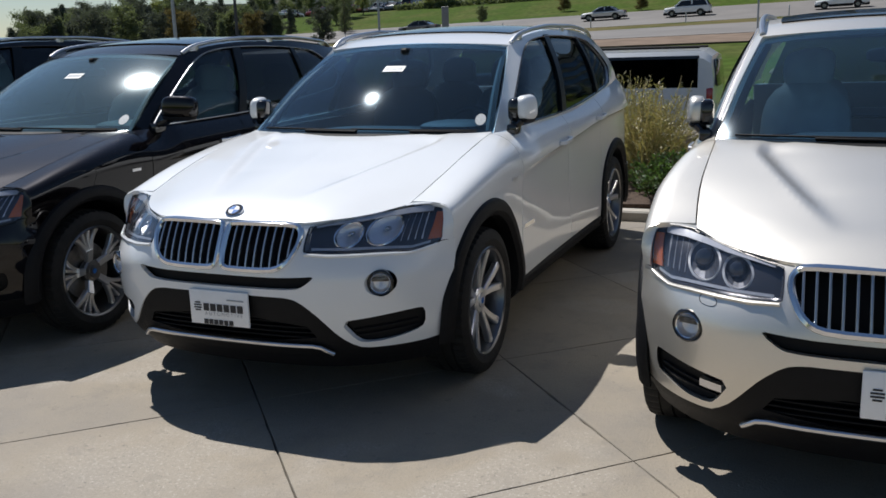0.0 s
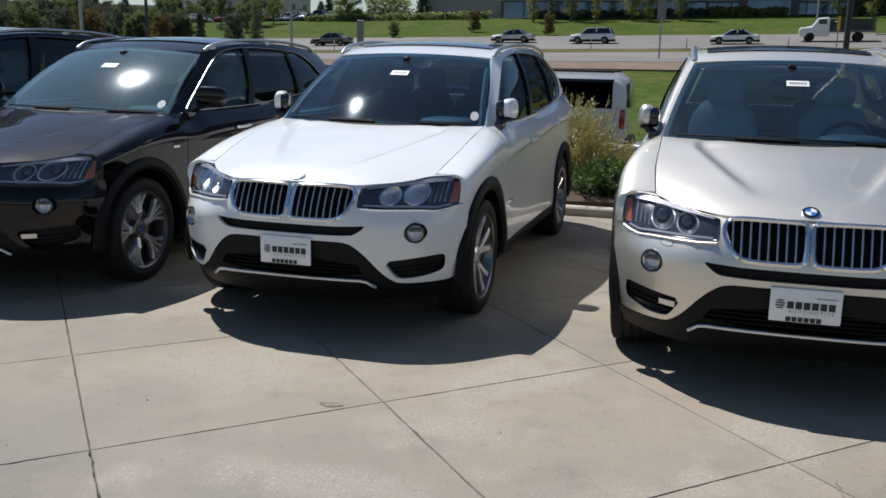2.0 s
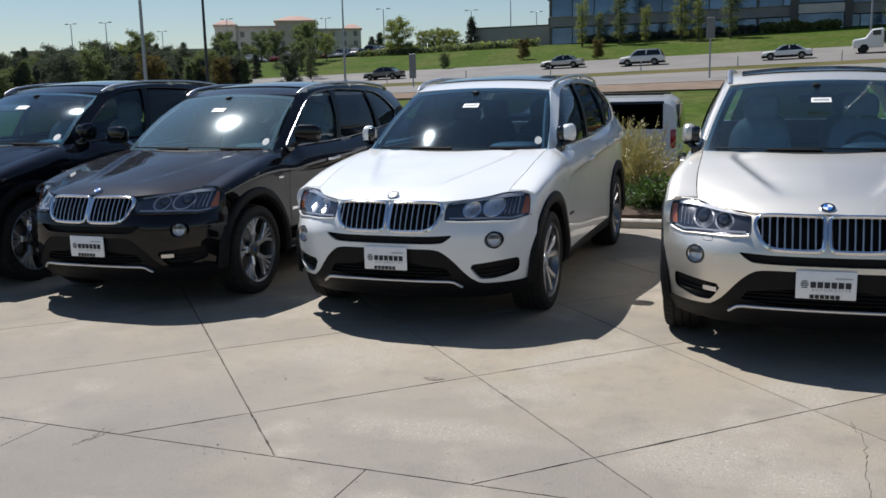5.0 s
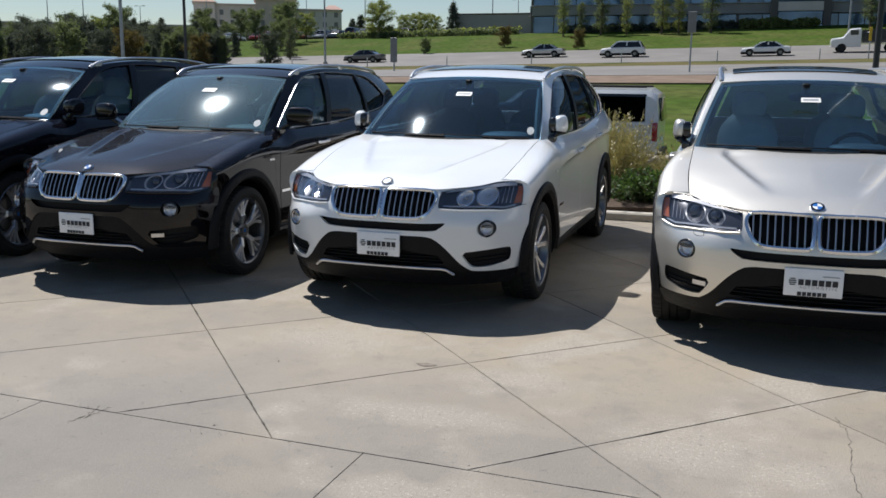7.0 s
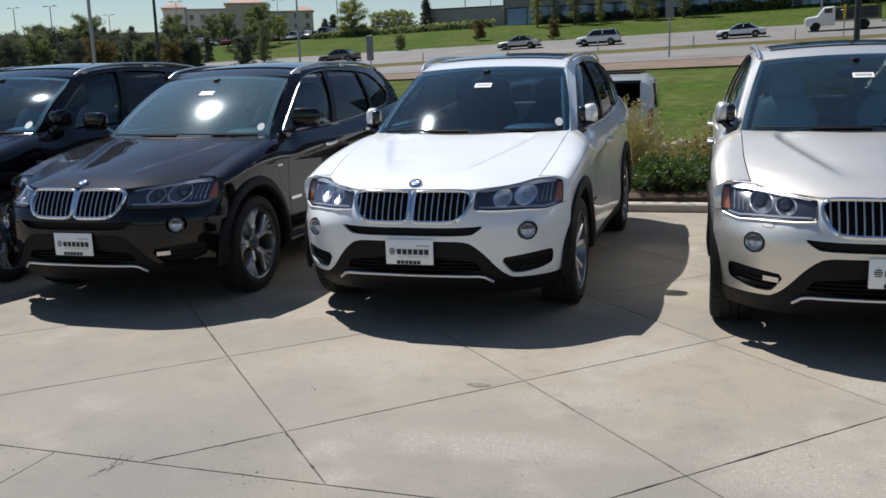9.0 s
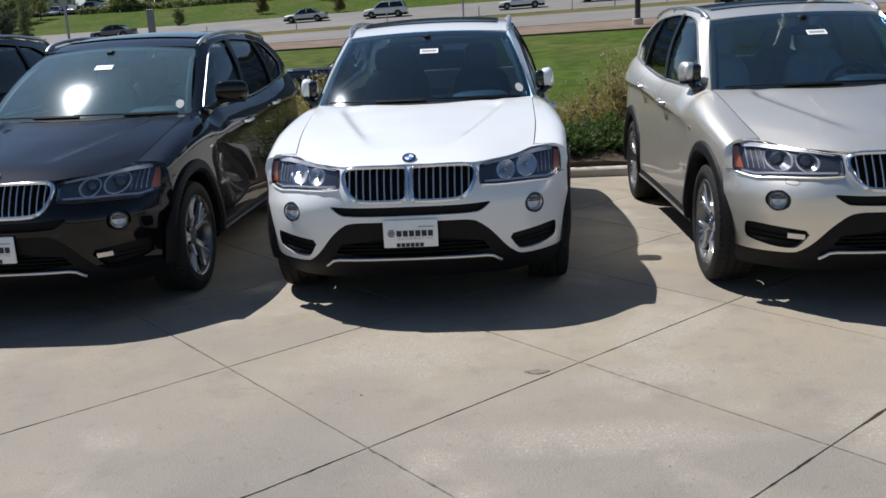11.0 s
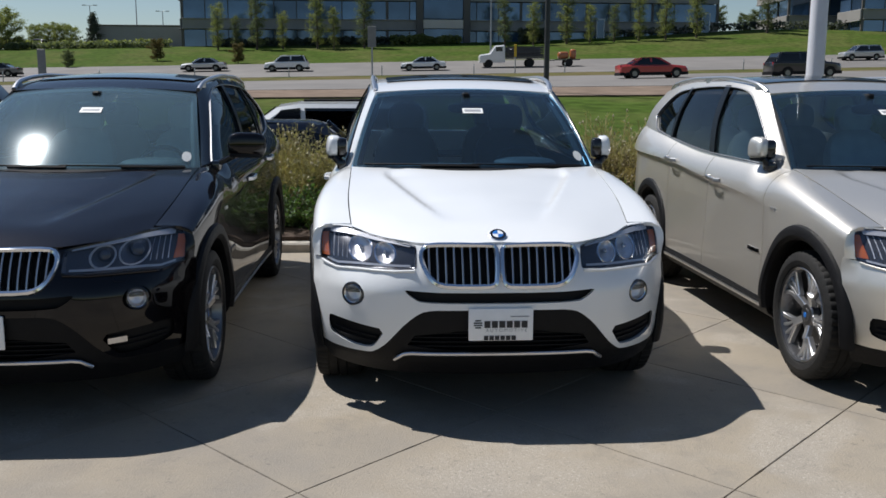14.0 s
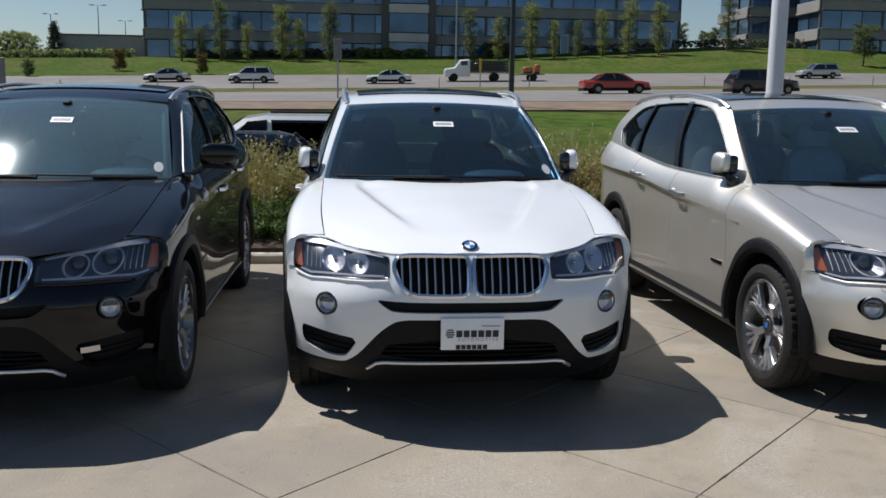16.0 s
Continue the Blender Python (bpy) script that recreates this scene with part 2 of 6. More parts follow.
def blob(sx, sy, sz, at=(0, 0, 0), rot=(0, 0, 0), power=2.6, nu=16, nv=10):
    """A rounded cushion shape (superellipsoid)."""
    def e(c, p):
        return math.copysign(abs(c) ** p, c)
    p = 2 / power
    rings = []
    for i in range(1, nv):
        a = -math.pi / 2 + math.pi * i / nv
        rings.append([(sx / 2 * e(math.cos(a), p) * e(math.cos(2 * math.pi * k / nu), p), sy / 2 * e(math.cos(a), p) * e(math.sin(2 * math.pi * k / nu), p),
                       sz / 2 * e(math.sin(a), p)) for k in range(nu)])
    return moved(loft(rings), pose(*at, *rot))


def chaikin(poly, n=2):
    for _ in range(n):
        out = []
        for a, b in zip(poly, poly[1:] + poly[:1]):
            out += [tuple(lerp(p, q, 0.25) for p, q in zip(a, b)), tuple(lerp(p, q, 0.75) for p, q in zip(a, b))]
        poly = out
    return poly


def prism(poly, d0, d1, axis="y"):
    """An outline of (x, z) or, along x, of (y, z) points pushed through a panel."""
    if axis == "y":
        return loft([[(x, d, z) for x, z in poly] for d in (d0, d1)])
    return loft([[(d, y, z) for y, z in poly] for d in (d0, d1)])


def radial(poly, surf, rings=5, t=0.006, centre=None):
    """A panel that fills an outline and follows a surface: surf(a, b) gives the point."""
    ca = sum(p[0] for p in poly) / len(poly) if centre is None else centre[0]
    cb = sum(p[1] for p in poly) / len(poly) if centre is None else centre[1]
    rows = [[surf(lerp(ca, a, k / rings), lerp(cb, b, k / rings)) for a, b in poly] for k in ([0.02] + list(range(1, rings + 1)))]
    v, f = sheet(rows, t, closed=True)
    m, o = len(poly), len(poly) * len(rows)
    f.append(tuple(reversed(range(m))))
    f.append(tuple(o + j for j in range(m)))
    return v, f


def make_mesh(name, g, sharp=35):
    me = bpy.data.meshes.new(name)
    me.from_pydata([tuple(float(c) for c in p) for p in g[0]], [], g[1])
    bm = bmesh.new()
    bm.from_mesh(me)
    bmesh.ops.recalc_face_normals(bm, faces=bm.faces)
    for f in bm.faces:
        f.smooth = sharp > 0
    bm.to_mesh(me)
    bm.free()
    if sharp > 0:
        me.set_sharp_from_angle(angle=radians(sharp))
    me.materials.append(None)
    return me


def cut(g, *cutters):
    """The geometry less the closed cutters."""
    a = bpy.data.objects.new("a", make_mesh("a", g))
    b = bpy.data.objects.new("b", make_mesh("b", join(*cutters)))
    scene.collection.objects.link(a)
    scene.collection.objects.link(b)
    mod = a.modifiers.new("cut", "BOOLEAN")
    mod.operation, mod.object, mod.solver, mod.use_self = "DIFFERENCE", b, "EXACT", True
    dg = bpy.context.evaluated_depsgraph_get()
    me = bpy.data.meshes.new_from_object(a.evaluated_get(dg))
    g = [tuple(v.co) for v in me.vertices], [tuple(p.vertices) for p in me.polygons]
    for o in (a, b):
        d = o.data
        bpy.data.objects.remove(o)
        bpy.data.meshes.remove(d)
    bpy.data.meshes.remove(me)
    return g


MESHES = {}


def part(name, g, mat, parent=None, label="", key=None, sharp=35):
    """One mesh object; geometry given as a function is built once for its key and shared."""
    if key and key in MESHES:
        me = MESHES[key]
    else:
        me = make_mesh(name, g() if callable(g) else g, sharp)
        if key:
            MESHES[key] = me
    ob = new(name, me)
    ob.material_slots[0].link = "OBJECT"
    ob.material_slots[0].material = mat
    if parent:
        ob.parent = parent
    if label:
        tagged(ob, label)
    return ob


def thing(name, label, category, group="", at=None, kind=""):
    ob = new(name)
    ob.empty_display_size = 0.2
    if at is not None:
        ob.matrix_basis = at
    return tagged(ob, label, category, group, kind)


# ---- the mid-size SUV: nose at y = 0, tail towards +y, wheels on z = 0 ----
HUB_F, HUB_R, HUB_Z, ARCH = 0.872, 3.682, 0.352, 0.446
plan_x = fn((0.36, 0.853), (0.40, 0.877), (0.46, 0.907), (0.6, 0.920), (0.9, 0.934), (1.3, 0.930), (2.0, 0.926), (2.8, 0.928), (3.3, 0.936), (3.7, 0.940), (4.1, 0.918), (4.4, 0.86))
section = fn((0.20, -0.075), (0.30, -0.018), (0.39, -0.004), (0.46, -0.006), (0.60, -0.012), (0.72, -0.010), (0.86, -0.004), (1.0, 0.0), (1.2, 0.0))
shoulder_z = fn((0.40, 0.735), (0.6, 0.785), (0.9, 0.85), (1.3, 0.880), (1.6, 0.916), (2.0, 0.945), (2.4, 0.968), (3.3, 1.03), (4.2, 1.05))
edge_x = fn((0.40, 0.700), (0.45, 0.714), (0.9, 0.746), (1.30, 0.748), (1.45, 0.753), (1.75, 0.842), (2.6, 0.852), (3.5, 0.842), (4.1, 0.800), (4.4, 0.760))
edge_z = fn((0.40, 0.882), (0.45, 0.890), (0.7, 0.955), (0.9, 1.003), (1.2, 1.062), (1.42, 1.095), (1.7, 1.098), (2.57, 1.112), (3.1, 1.150), (3.55, 1.195), (4.4, 1.250))
roundness = fn((0.4, 1.0), (1.2, 0.9), (1.7, 0.30), (4.4, 0.35))
hood_mid_z = fn((0.08, 0.846), (0.25, 0.906), (0.45, 0.953), (0.7, 1.003), (0.9, 1.038), (1.1, 1.075), (1.30, 1.108))
hood_edge_z = fn((0.08, 0.800), (0.26, 0.846), (0.45, 0.892), (0.7, 0.957), (0.9, 1.005), (1.2, 1.066), (1.42, 1.102))
hood_front = fn((0.0, 0.098), (0.2, 0.090), (0.36, 0.114), (0.5, 0.196), (0.6, 0.290), (0.715, 0.44), (0.83, 0.54), (0.905, 0.60))
nose_top = fn((0.0, 0.842), (0.2, 0.838), (0.36, 0.836), (0.5, 0.850), (0.6, 0.862), (0.715, 0.880), (0.79, 0.887), (0.835, 0.858), (0.856, 0.79), (0.868, 0.750), (0.907, 0.7385))
nose_low = fn((0.0, 0.553), (0.30, 0.553), (0.36, 0.545), (0.43, 0.50), (0.57, 0.352), (0.62, 0.325), (0.80, 0.318), (0.907, 0.335))
under = fn((0.18, 0.14), (0.24, 0.09), (0.32, 0.035), (0.42, 0.012), (0.55, 0.0), (0.7, 0.0))
roof_x = fn((2.05, 0.597), (2.3, 0.622), (2.7, 0.634), (3.2, 0.632), (3.8, 0.610), (4.35, 0.575))
roof_z = fn((2.05, 1.520), (2.15, 1.545), (2.3, 1.578), (2.55, 1.608), (2.9, 1.628), (3.4, 1.630), (4.0, 1.602), (4.35, 1.560))


def nose_plan(x):
    return 0.16 * (abs(x) / 0.695) ** 3.95


def nose_y(a, z):
    top = max(nose_top(min(a, 0.82)), 0.83)
    y = nose_plan(a) + under(z) * (1 + 0.5 * a)
    if z > 0.62:
        y += (hood_front(a) - nose_plan(a)) * min((z - 0.62) / (top - 0.62), 1.1) ** 1.6
    return y


def nose(x, z, out=0.0):
    """The front skin: a point for a place across and a height; out: proud of it."""
    a = abs(x)
    y = nose_y(a, z)
    if z > 0.62 and a > 0.5:
        # run into the front edge of the fender
        xf = FENDER_X(min(z, 0.889))
        w = min((a - 0.5) / (xf - 0.5), 1.04) ** 4 * min((z - 0.62) / 0.08, 1)
        y += (0.4665 - nose_y(xf, z)) * w
    return (x, y - out, z)


square = fn((0.4, 0.35), (0.9, 0.50), (1.3, 0.72), (1.7, 1.0))


def side_column(y, zl, nl=14, nu=9, out=0.0):
    """One upright row of the flank, from zl to the hood edge or waistline."""
    zs, xs = shoulder_z(y), plan_x(y)
    zs = max(zs, zl + 0.02)
    pts = []
    for i in range(nl):
        z = lerp(zl, zs, 1 - (1 - i / (nl - 1)) ** 1.7)
        d = zs - z
        on = min(max((y - 1.15) / 1.25, 0), 1)
        crease = 0.038 * on * on * (3 - 2 * on) * (1 - math.exp(-d / 0.022)) * math.exp(-d / 0.26)
        pts.append((xs + section(z) + out - crease, y, z))
    xt, zt, k = edge_x(y), edge_z(y), roundness(y)
    for i in range(1, nu + 1):
        u = i / nu
        p = square(y)
        cx, cz = xt + (xs - xt) * max(math.cos(u * math.pi / 2), 0) ** p, zs + (zt - zs) * math.sin(u * math.pi / 2) ** p
        lx, lz = lerp(xs, xt, u ** 1.35), lerp(zs, zt, u)
        pts.append((lerp(lx, cx, k), y, lerp(lz, cz, k)))
    return pts


def skin_x(y, z):
    """How far out the flank lies at a height."""
    col = side_column(y, 0.22)
    return float(np.interp(z, [p[2] for p in col], [p[0] for p in col]))


FENDER_X = fn(*[(p[2], p[0]) for p in side_column(0.467, 0.40, 14, 18) if p[2] > 0.60])
lamp_outer = fn((0.732, 0.862), (0.750, 0.870), (0.80, 0.870), (0.860, 0.862), (0.876, 0.848), (0.889, 0.812))


def arch_z(y, hub):
    return HUB_Z + math.sqrt(max(ARCH ** 2 - (y - hub) ** 2, 0))


def arch_ys(hub, n=22):
    return [hub - ARCH * math.cos(math.pi * i / n) for i in range(n + 1)]


def flank(ys, zl):
    return sheet([side_column(y, zl(y) if callable(zl) else zl) for y in ys], 0.02)


def steps(a, b, n):
    return [lerp(a, b, i / n) for i in range(n + 1)]


def fender_g():
    ys = [0.467] + [y for y in arch_ys(HUB_F) if y > 0.475]
    rows = []
    for k in range(13):
        z = lerp(0.7395, 0.8885, k / 12)
        rows.append([nose(lerp(lamp_outer(z) - 0.003, FENDER_X(z), s), z) for s in (0, 0.5, 1)])
    return join(sheet(rows, 0.006), flank(ys, lambda y: arch_z(y, HUB_F)), flank(steps(HUB_F + ARCH + 0.001, 1.394, 4), 0.33))


def quarter_g():
    return join(flank(arch_ys(HUB_R), lambda y: arch_z(y, HUB_R)), flank(steps(HUB_R + ARCH + 0.001, 4.40, 6), 0.36))


def door_front_g():
    return flank(steps(1.401, 2.395, 20), 0.33)


def door_rear_g():
    return flank(steps(2.402, HUB_R - ARCH - 0.006, 14), 0.33)


def hood_g():
    nu, nv = 72, 34
    rows = []
    for j in range(nv + 1):
        v = j / nv
        row = []
        for i in range(nu + 1):
            u = -1 + 2 * i / nu
            x = u * (edge_x(lerp(0.44, 1.40, v)) - 0.005)
            yf, yr = hood_front(abs(x)) + 0.004, 1.250 + 0.165 * u * u
            y = lerp(yf, yr, v)
            z = hood_mid_z(y) - (hood_mid_z(y) - hood_edge_z(y)) * abs(u) ** 2.3
            # two creases that run together towards the nose
            c = lerp(0.17, 0.54, min(max((y - 0.15) / 1.0, 0), 1) ** 0.9)
            d = c - abs(x)
            fade = min(max((y - 0.30) / 0.35, 0), 1) * min(max((1 - v) / 0.12, 0.25), 1)
            if d > 0:
                z -= 0.032 * fade * (1 - math.exp(-d / 0.026)) * math.exp(-d / 0.20)
            else:
                z += 0.006 * fade * math.exp(d / 0.10) - 0.006 * fade
            z += 0.004 * fade
            z -= 0.011 * math.exp(-((abs(x) - 0.58) / 0.14) ** 2) * max(0, 1 - v / 0.22)
            row.append((x, y, z))
        rows.append(row)
    return sheet(rows, -0.018)


KIDNEY = chaikin([(0.014, 0.820), (0.022, 0.832), (0.040, 0.837), (0.20, 0.840), (0.325, 0.838), (0.358, 0.827), (0.371, 0.800), (0.365, 0.757), (0.338, 0.705), (0.302, 0.676), (0.25, 0.664), (0.06, 0.662), (0.026, 0.669), (0.014, 0.69)], 1)
LAMP = chaikin([(0.390, 0.824), (0.40, 0.832), (0.50, 0.847), (0.62, 0.862), (0.73, 0.880), (0.80, 0.888), (0.838, 0.882), (0.862, 0.86), (0.871, 0.805), (0.873, 0.752), (0.866, 0.738), (0.83, 0.724), (0.775, 0.712), (0.72, 0.720), (0.66, 0.724), (0.50, 0.728), (0.40, 0.734), (0.390, 0.742)], 1)
INTAKE = chaikin([(0.540, 0.450), (0.66, 0.462), (0.80, 0.475), (0.824, 0.468), (0.820, 0.395), (0.79, 0.372), (0.70, 0.350), (0.62, 0.350), (0.595, 0.362)], 1)
SLOT_R = [(0.25, 0.634), (0.40, 0.641), (0.452, 0.645), (0.44, 0.628), (0.40, 0.600), (0.37, 0.588), (0.2, 0.583)]
SLOT = chaikin([(-x, z) for x, z in reversed(SLOT_R)] + SLOT_R, 1)
MESH = chaikin([(-0.385, 0.452), (0.385, 0.452), (0.455, 0.355), (-0.455, 0.355)], 1)
FOG = [(0.695 + a, 0.604 + b) for a, b in circle(0.0535, 24)]
DLO = chaikin([(1.57, 1.103), (1.62, 1.108), (1.75, 1.117), (2.57, 1.130), (3.10, 1.166), (3.76, 1.228), (3.88, 1.245), (3.95, 1.285), (4.03, 1.345), (4.02, 1.375), (3.93, 1.462), (3.82, 1.532), (3.70, 1.562), (3.2, 1.590), (2.75, 1.592), (2.48, 1.575), (2.32, 1.545), (2.18, 1.488), (1.96, 1.360)], 1)


def flip(poly):
    return [(-x, z) for x, z in reversed(poly)]


def nose_grid(zl, zt, out=0.0, t=0.025, n=64, m=26):
    xs = [0.907 * math.sin(math.pi / 2 * (-1 + 2 * i / n)) * 0.35 + 0.65 * 0.907 * (-1 + 2 * i / n) for i in range(n + 1)]
    return sheet([[nose(x, lerp(zl(abs(x)), zt(abs(x)), k / m), out) for k in range(m + 1)] for x in xs], t)


def arch_cutters(r):
    ring = [(HUB_F + a, HUB_Z + b) for a, b in circle(r, 64)]
    return [prism(ring, 0.55, 1.2, "x"), prism(ring, -1.2, -0.55, "x")]


def bumper_g():
    g = nose_grid(nose_low, nose_top)
    cutters = [prism(SLOT, -0.3, 0.5)]
    for poly in (KIDNEY, LAMP, INTAKE, FOG):
        cutters += [prism(poly, -0.3, 0.9), prism(flip(poly), -0.3, 0.9)]
    return cut(cut(g, *cutters), *arch_cutters(ARCH))


def cladding_g():
    g = cut(nose_grid(lambda x: 0.215, lambda x: nose_low(x) + 0.004, -0.006, 0.02, 48, 12), prism(MESH, -0.3, 0.4))
    return cut(g, *arch_cutters(ARCH - 0.02))


def core_g():
    g = nose_grid(lambda x: 0.24, lambda x: nose_top(x) - 0.012, -0.085, 0.01, 32, 12)
    return cut(cut(g, prism(LAMP, -0.3, 0.9), prism(flip(LAMP), -0.3, 0.9)), *arch_cutters(ARCH - 0.02))


def ring_on_nose(poly, prof, out=0.0):
    return sweep([nose(x, z, out) for x, z in poly], prof, (0, -1, 0), True)


def slats_g(side):
    gs = []
    for k in range(8):
        x = 0.058 + 0.0392 * k
        zs = [lerp(za, zb, (x - a) / (b - a)) for (a, za), (b, zb) in zip(KIDNEY, KIDNEY[1:] + KIDNEY[:1]) if min(a, b) <= x <= max(a, b) and a != b]
        z0, z1 = min(zs), max(zs)
        gs.append([(x, z0), (x + 0.002, z1)])
    return gs


def lens_g():
    return radial(LAMP, lambda x, z: nose(x, z, 0.001), 6, 0.004)


def greenhouse(u, v, out=0.0):
    """The upper side: u from windscreen pillar to tail, v from waist to roof edge."""
    yb, yt = lerp(1.43, 4.40, u), lerp(2.12, 4.35, u)
    b, t = (edge_x(yb), yb, edge_z(yb)), (roof_x(yt), yt, roof_z(yt))
    return (lerp(b[0], t[0], v) + 0.035 * math.sin(math.pi * v) * min(1, 0.25 + 3 * u) + out, lerp(b[1], t[1], v), lerp(b[2], t[2], v))


def side_at(y, z, out=0.0):
    u, v = 0.5, 0.5
    for _ in range(40):
        yb, yt = lerp(1.43, 4.40, u), lerp(2.12, 4.35, u)
        v = (z - edge_z(yb)) / (roof_z(yt) - edge_z(yb))
        y0, y1 = lerp(1.43, 2.12, v), lerp(4.40, 4.35, v)
        u = lerp(u, (y - y0) / (y1 - y0), 0.7)
    p = greenhouse(min(max(u, 0), 1), v, out)
    return (p[0], y, z)


def side_frame_g():
    g = sheet([[greenhouse(i / 48, j / 10) for j in range(11)] for i in range(49)], 0.035)
    return cut(g, prism(DLO, 0.2, 1.3, "x"))


def side_glass_g(y0, y1):
    """Side glass between two uprights."""
    rows = []
    y0, y1 = max(y0, min(p[0] for p in DLO) + 0.003), min(y1, max(p[0] for p in DLO) - 0.003)
    for i in range(13):
        y = lerp(y0, y1, i / 12)
        zs = []
        for (a, za), (b, zb) in zip(DLO, DLO[1:] + DLO[:1]):
            if min(a, b) <= y <= max(a, b) and a != b:
                zs.append(lerp(za, zb, (y - a) / (b - a)))
        lo, hi = min(zs) - 0.006, max(zs) + 0.006
        rows.append([side_at(y, lerp(lo, hi, j / 8), -0.012) for j in range(9)])
    return sheet(rows, 0.005)


def upright_g(y0, y1, w):
    """A dark upright between two side panes: foot and head places, width."""
    rows = []
    for j in range(9):
        v = j / 8
        y = lerp(y0, y1, v)
        zs = []
        for (a, za), (b, zb) in zip(DLO, DLO[1:] + DLO[:1]):
            if min(a, b) <= y <= max(a, b) and a != b:
                zs.append(lerp(za, zb, (y - a) / (b - a)))
        z = lerp(min(zs) - 0.004, max(zs) + 0.004, v)
        rows.append([side_at(y + d * w, z, -0.006) for d in (-0.5, 0, 0.5)])
    return sheet(rows, 0.012)


def windscreen(u, v, out=0.0):
    b = (0.748 * u, 1.250 + 0.180 * u * u, 1.088 + 0.012 * (1 - u * u))
    t = (0.600 * u, 2.055 + 0.07 * u * u, 1.522 + 0.038 * (1 - u * u))
    s = math.sin(math.pi * v)
    return (lerp(b[0], t[0], v), lerp(b[1], t[1], v) - 0.018 * s, lerp(b[2], t[2], v) + 0.030 * s + out)


def roof(u, v):
    y = lerp(2.06 + 0.07 * u * u, 4.34, v)
    x = u * roof_x(y)
    return (x, y, roof_z(y) + 0.038 * (1 - abs(u) ** 2.2))


def grid(surf, n, m, t, u0=-1.0, u1=1.0, v0=0.0, v1=1.0):
    return sheet([[surf(lerp(u0, u1, i / n), lerp(v0, v1, j / m)) for j in range(m + 1)] for i in range(n + 1)], t)


def arch_trim_g(hub, a0=-8, a1=188):
    """Black plastic lip round a wheel opening."""
    rows = []
    for i in range(41):
        a = radians(lerp(a0, a1, i / 40))
        row = []
        for r, o in ((ARCH - 0.026, -0.05), (ARCH - 0.024, 0.004), (ARCH - 0.010, 0.014), (ARCH + 0.020, 0.015), (ARCH + 0.030, 0.009), (ARCH + 0.034, -0.004)):
            y, z = hub + r * math.cos(a), HUB_Z + r * math.sin(a)
            row.append((skin_x(y, max(z, 0.3)) + o, y, z))
        rows.append(row)
    return sheet(rows, 0.012)


def well_g(hub):
    rows = []
    for i in range(25):
        a = radians(lerp(-5, 185, i / 24))
        rows.append([(x, hub + (ARCH - 0.01) * math.cos(a), HUB_Z + (ARCH - 0.01) * math.sin(a)) for x in (0.905, 0.75, 0.55)])
    g = sheet(rows, 0.01)
    disc = radial([(hub + ARCH * c, HUB_Z + ARCH * s) for c, s in circle(1, 28)], lambda y, z: (0.56, y, max(z, 0.2)), 3, 0.01)
    return join(g, disc)


def tail(x, z):
    return (x, 4.60 - 0.20 * (abs(x) / 0.86) ** 4 - 0.10 * max(z - 0.75, 0) / 0.5 + 0.03 * math.exp(-((z - 0.55) / 0.12) ** 2), z)


# wheels: axle along x, face towards +x
def tyre_g():
    half = [(0.352, 0.006), (0.352, 0.043), (0.344, 0.045), (0.344, 0.053), (0.352, 0.055), (0.350, 0.088), (0.343, 0.108), (0.326, 0.118), (0.30, 0.122), (0.296, 0.1235), (0.292, 0.122), (0.272, 0.118), (0.262, 0.112), (0.255, 0.10)]
    prof = [(r, -h) for r, h in reversed(half)] + [(0.344, -0.004), (0.344, 0.004)] + half
    rings = []
    for k in range(150):
        c, s = math.cos(2 * math.pi * k / 150), math.sin(2 * math.pi * k / 150)
        # cross grooves over the tread shoulders
        rings.append([(h, q * c, q * s) for q, h in ((r - (0.007 if k % 3 == 0 and abs(h) > 0.054 and r > 0.33 else 0), h) for r, h in prof)])
    return loft(rings + [rings[0]], False)


def rim_g():
    prof = [(0.258, -0.10), (0.258, 0.100), (0.262, 0.110), (0.256, 0.116), (0.246, 0.109), (0.240, 0.09), (0.228, 0.02), (0.228, -0.10)]
    return lathe(prof, 56)


def spoke(a0, a1, w0, w1, r0=0.05, r1=0.246, dish=0.030, thick=0.03):
    rings = []
    for k in range(7):
        s = k / 6
        r, a, w = lerp(r0, r1, s), lerp(a0, a1, s ** 1.2), lerp(w0, w1, s)
        c, sn = math.cos(a), math.sin(a)
        face = 0.098 - dish * (1 - s) ** 1.5 - 0.006 * math.sin(math.pi * s)
        ring = []
        for d, h in ((-0.5, -thick), (-0.5, -0.006), (-0.36, 0.0), (0.36, 0.0), (0.5, -0.006), (0.5, -thick)):
            ring.append((face + h, r * c - d * w * sn, r * sn + d * w * c))
        rings.append(ring)
    return loft(rings)


def spokes_v_g():
    gs = []
    for k in range(5):
        a = 2 * math.pi * k / 5 + 0.3
        gs += [spoke(a + 0.13, a + 0.27, 0.030, 0.042), spoke(a - 0.13, a - 0.27, 0.030, 0.042)]
    return join(*gs)


def spokes_y_g():
    gs = []
    for k in range(5):
        a = 2 * math.pi * k / 5 + 0.5
        gs += [spoke(a - 0.10, a - 0.08, 0.026, 0.024, 0.04, 0.13), spoke(a + 0.10, a + 0.08, 0.026, 0.024, 0.04, 0.13),
               spoke(a - 0.12, a - 0.36, 0.024, 0.028, 0.12, 0.246, 0.012), spoke(a + 0.12, a + 0.36, 0.024, 0.028, 0.12, 0.246, 0.012),
               spoke(a - 0.06, a - 0.11, 0.016, 0.020, 0.12, 0.246, 0.012), spoke(a + 0.06, a + 0.11, 0.016, 0.020, 0.12, 0.246, 0.012)]
    return join(*gs)


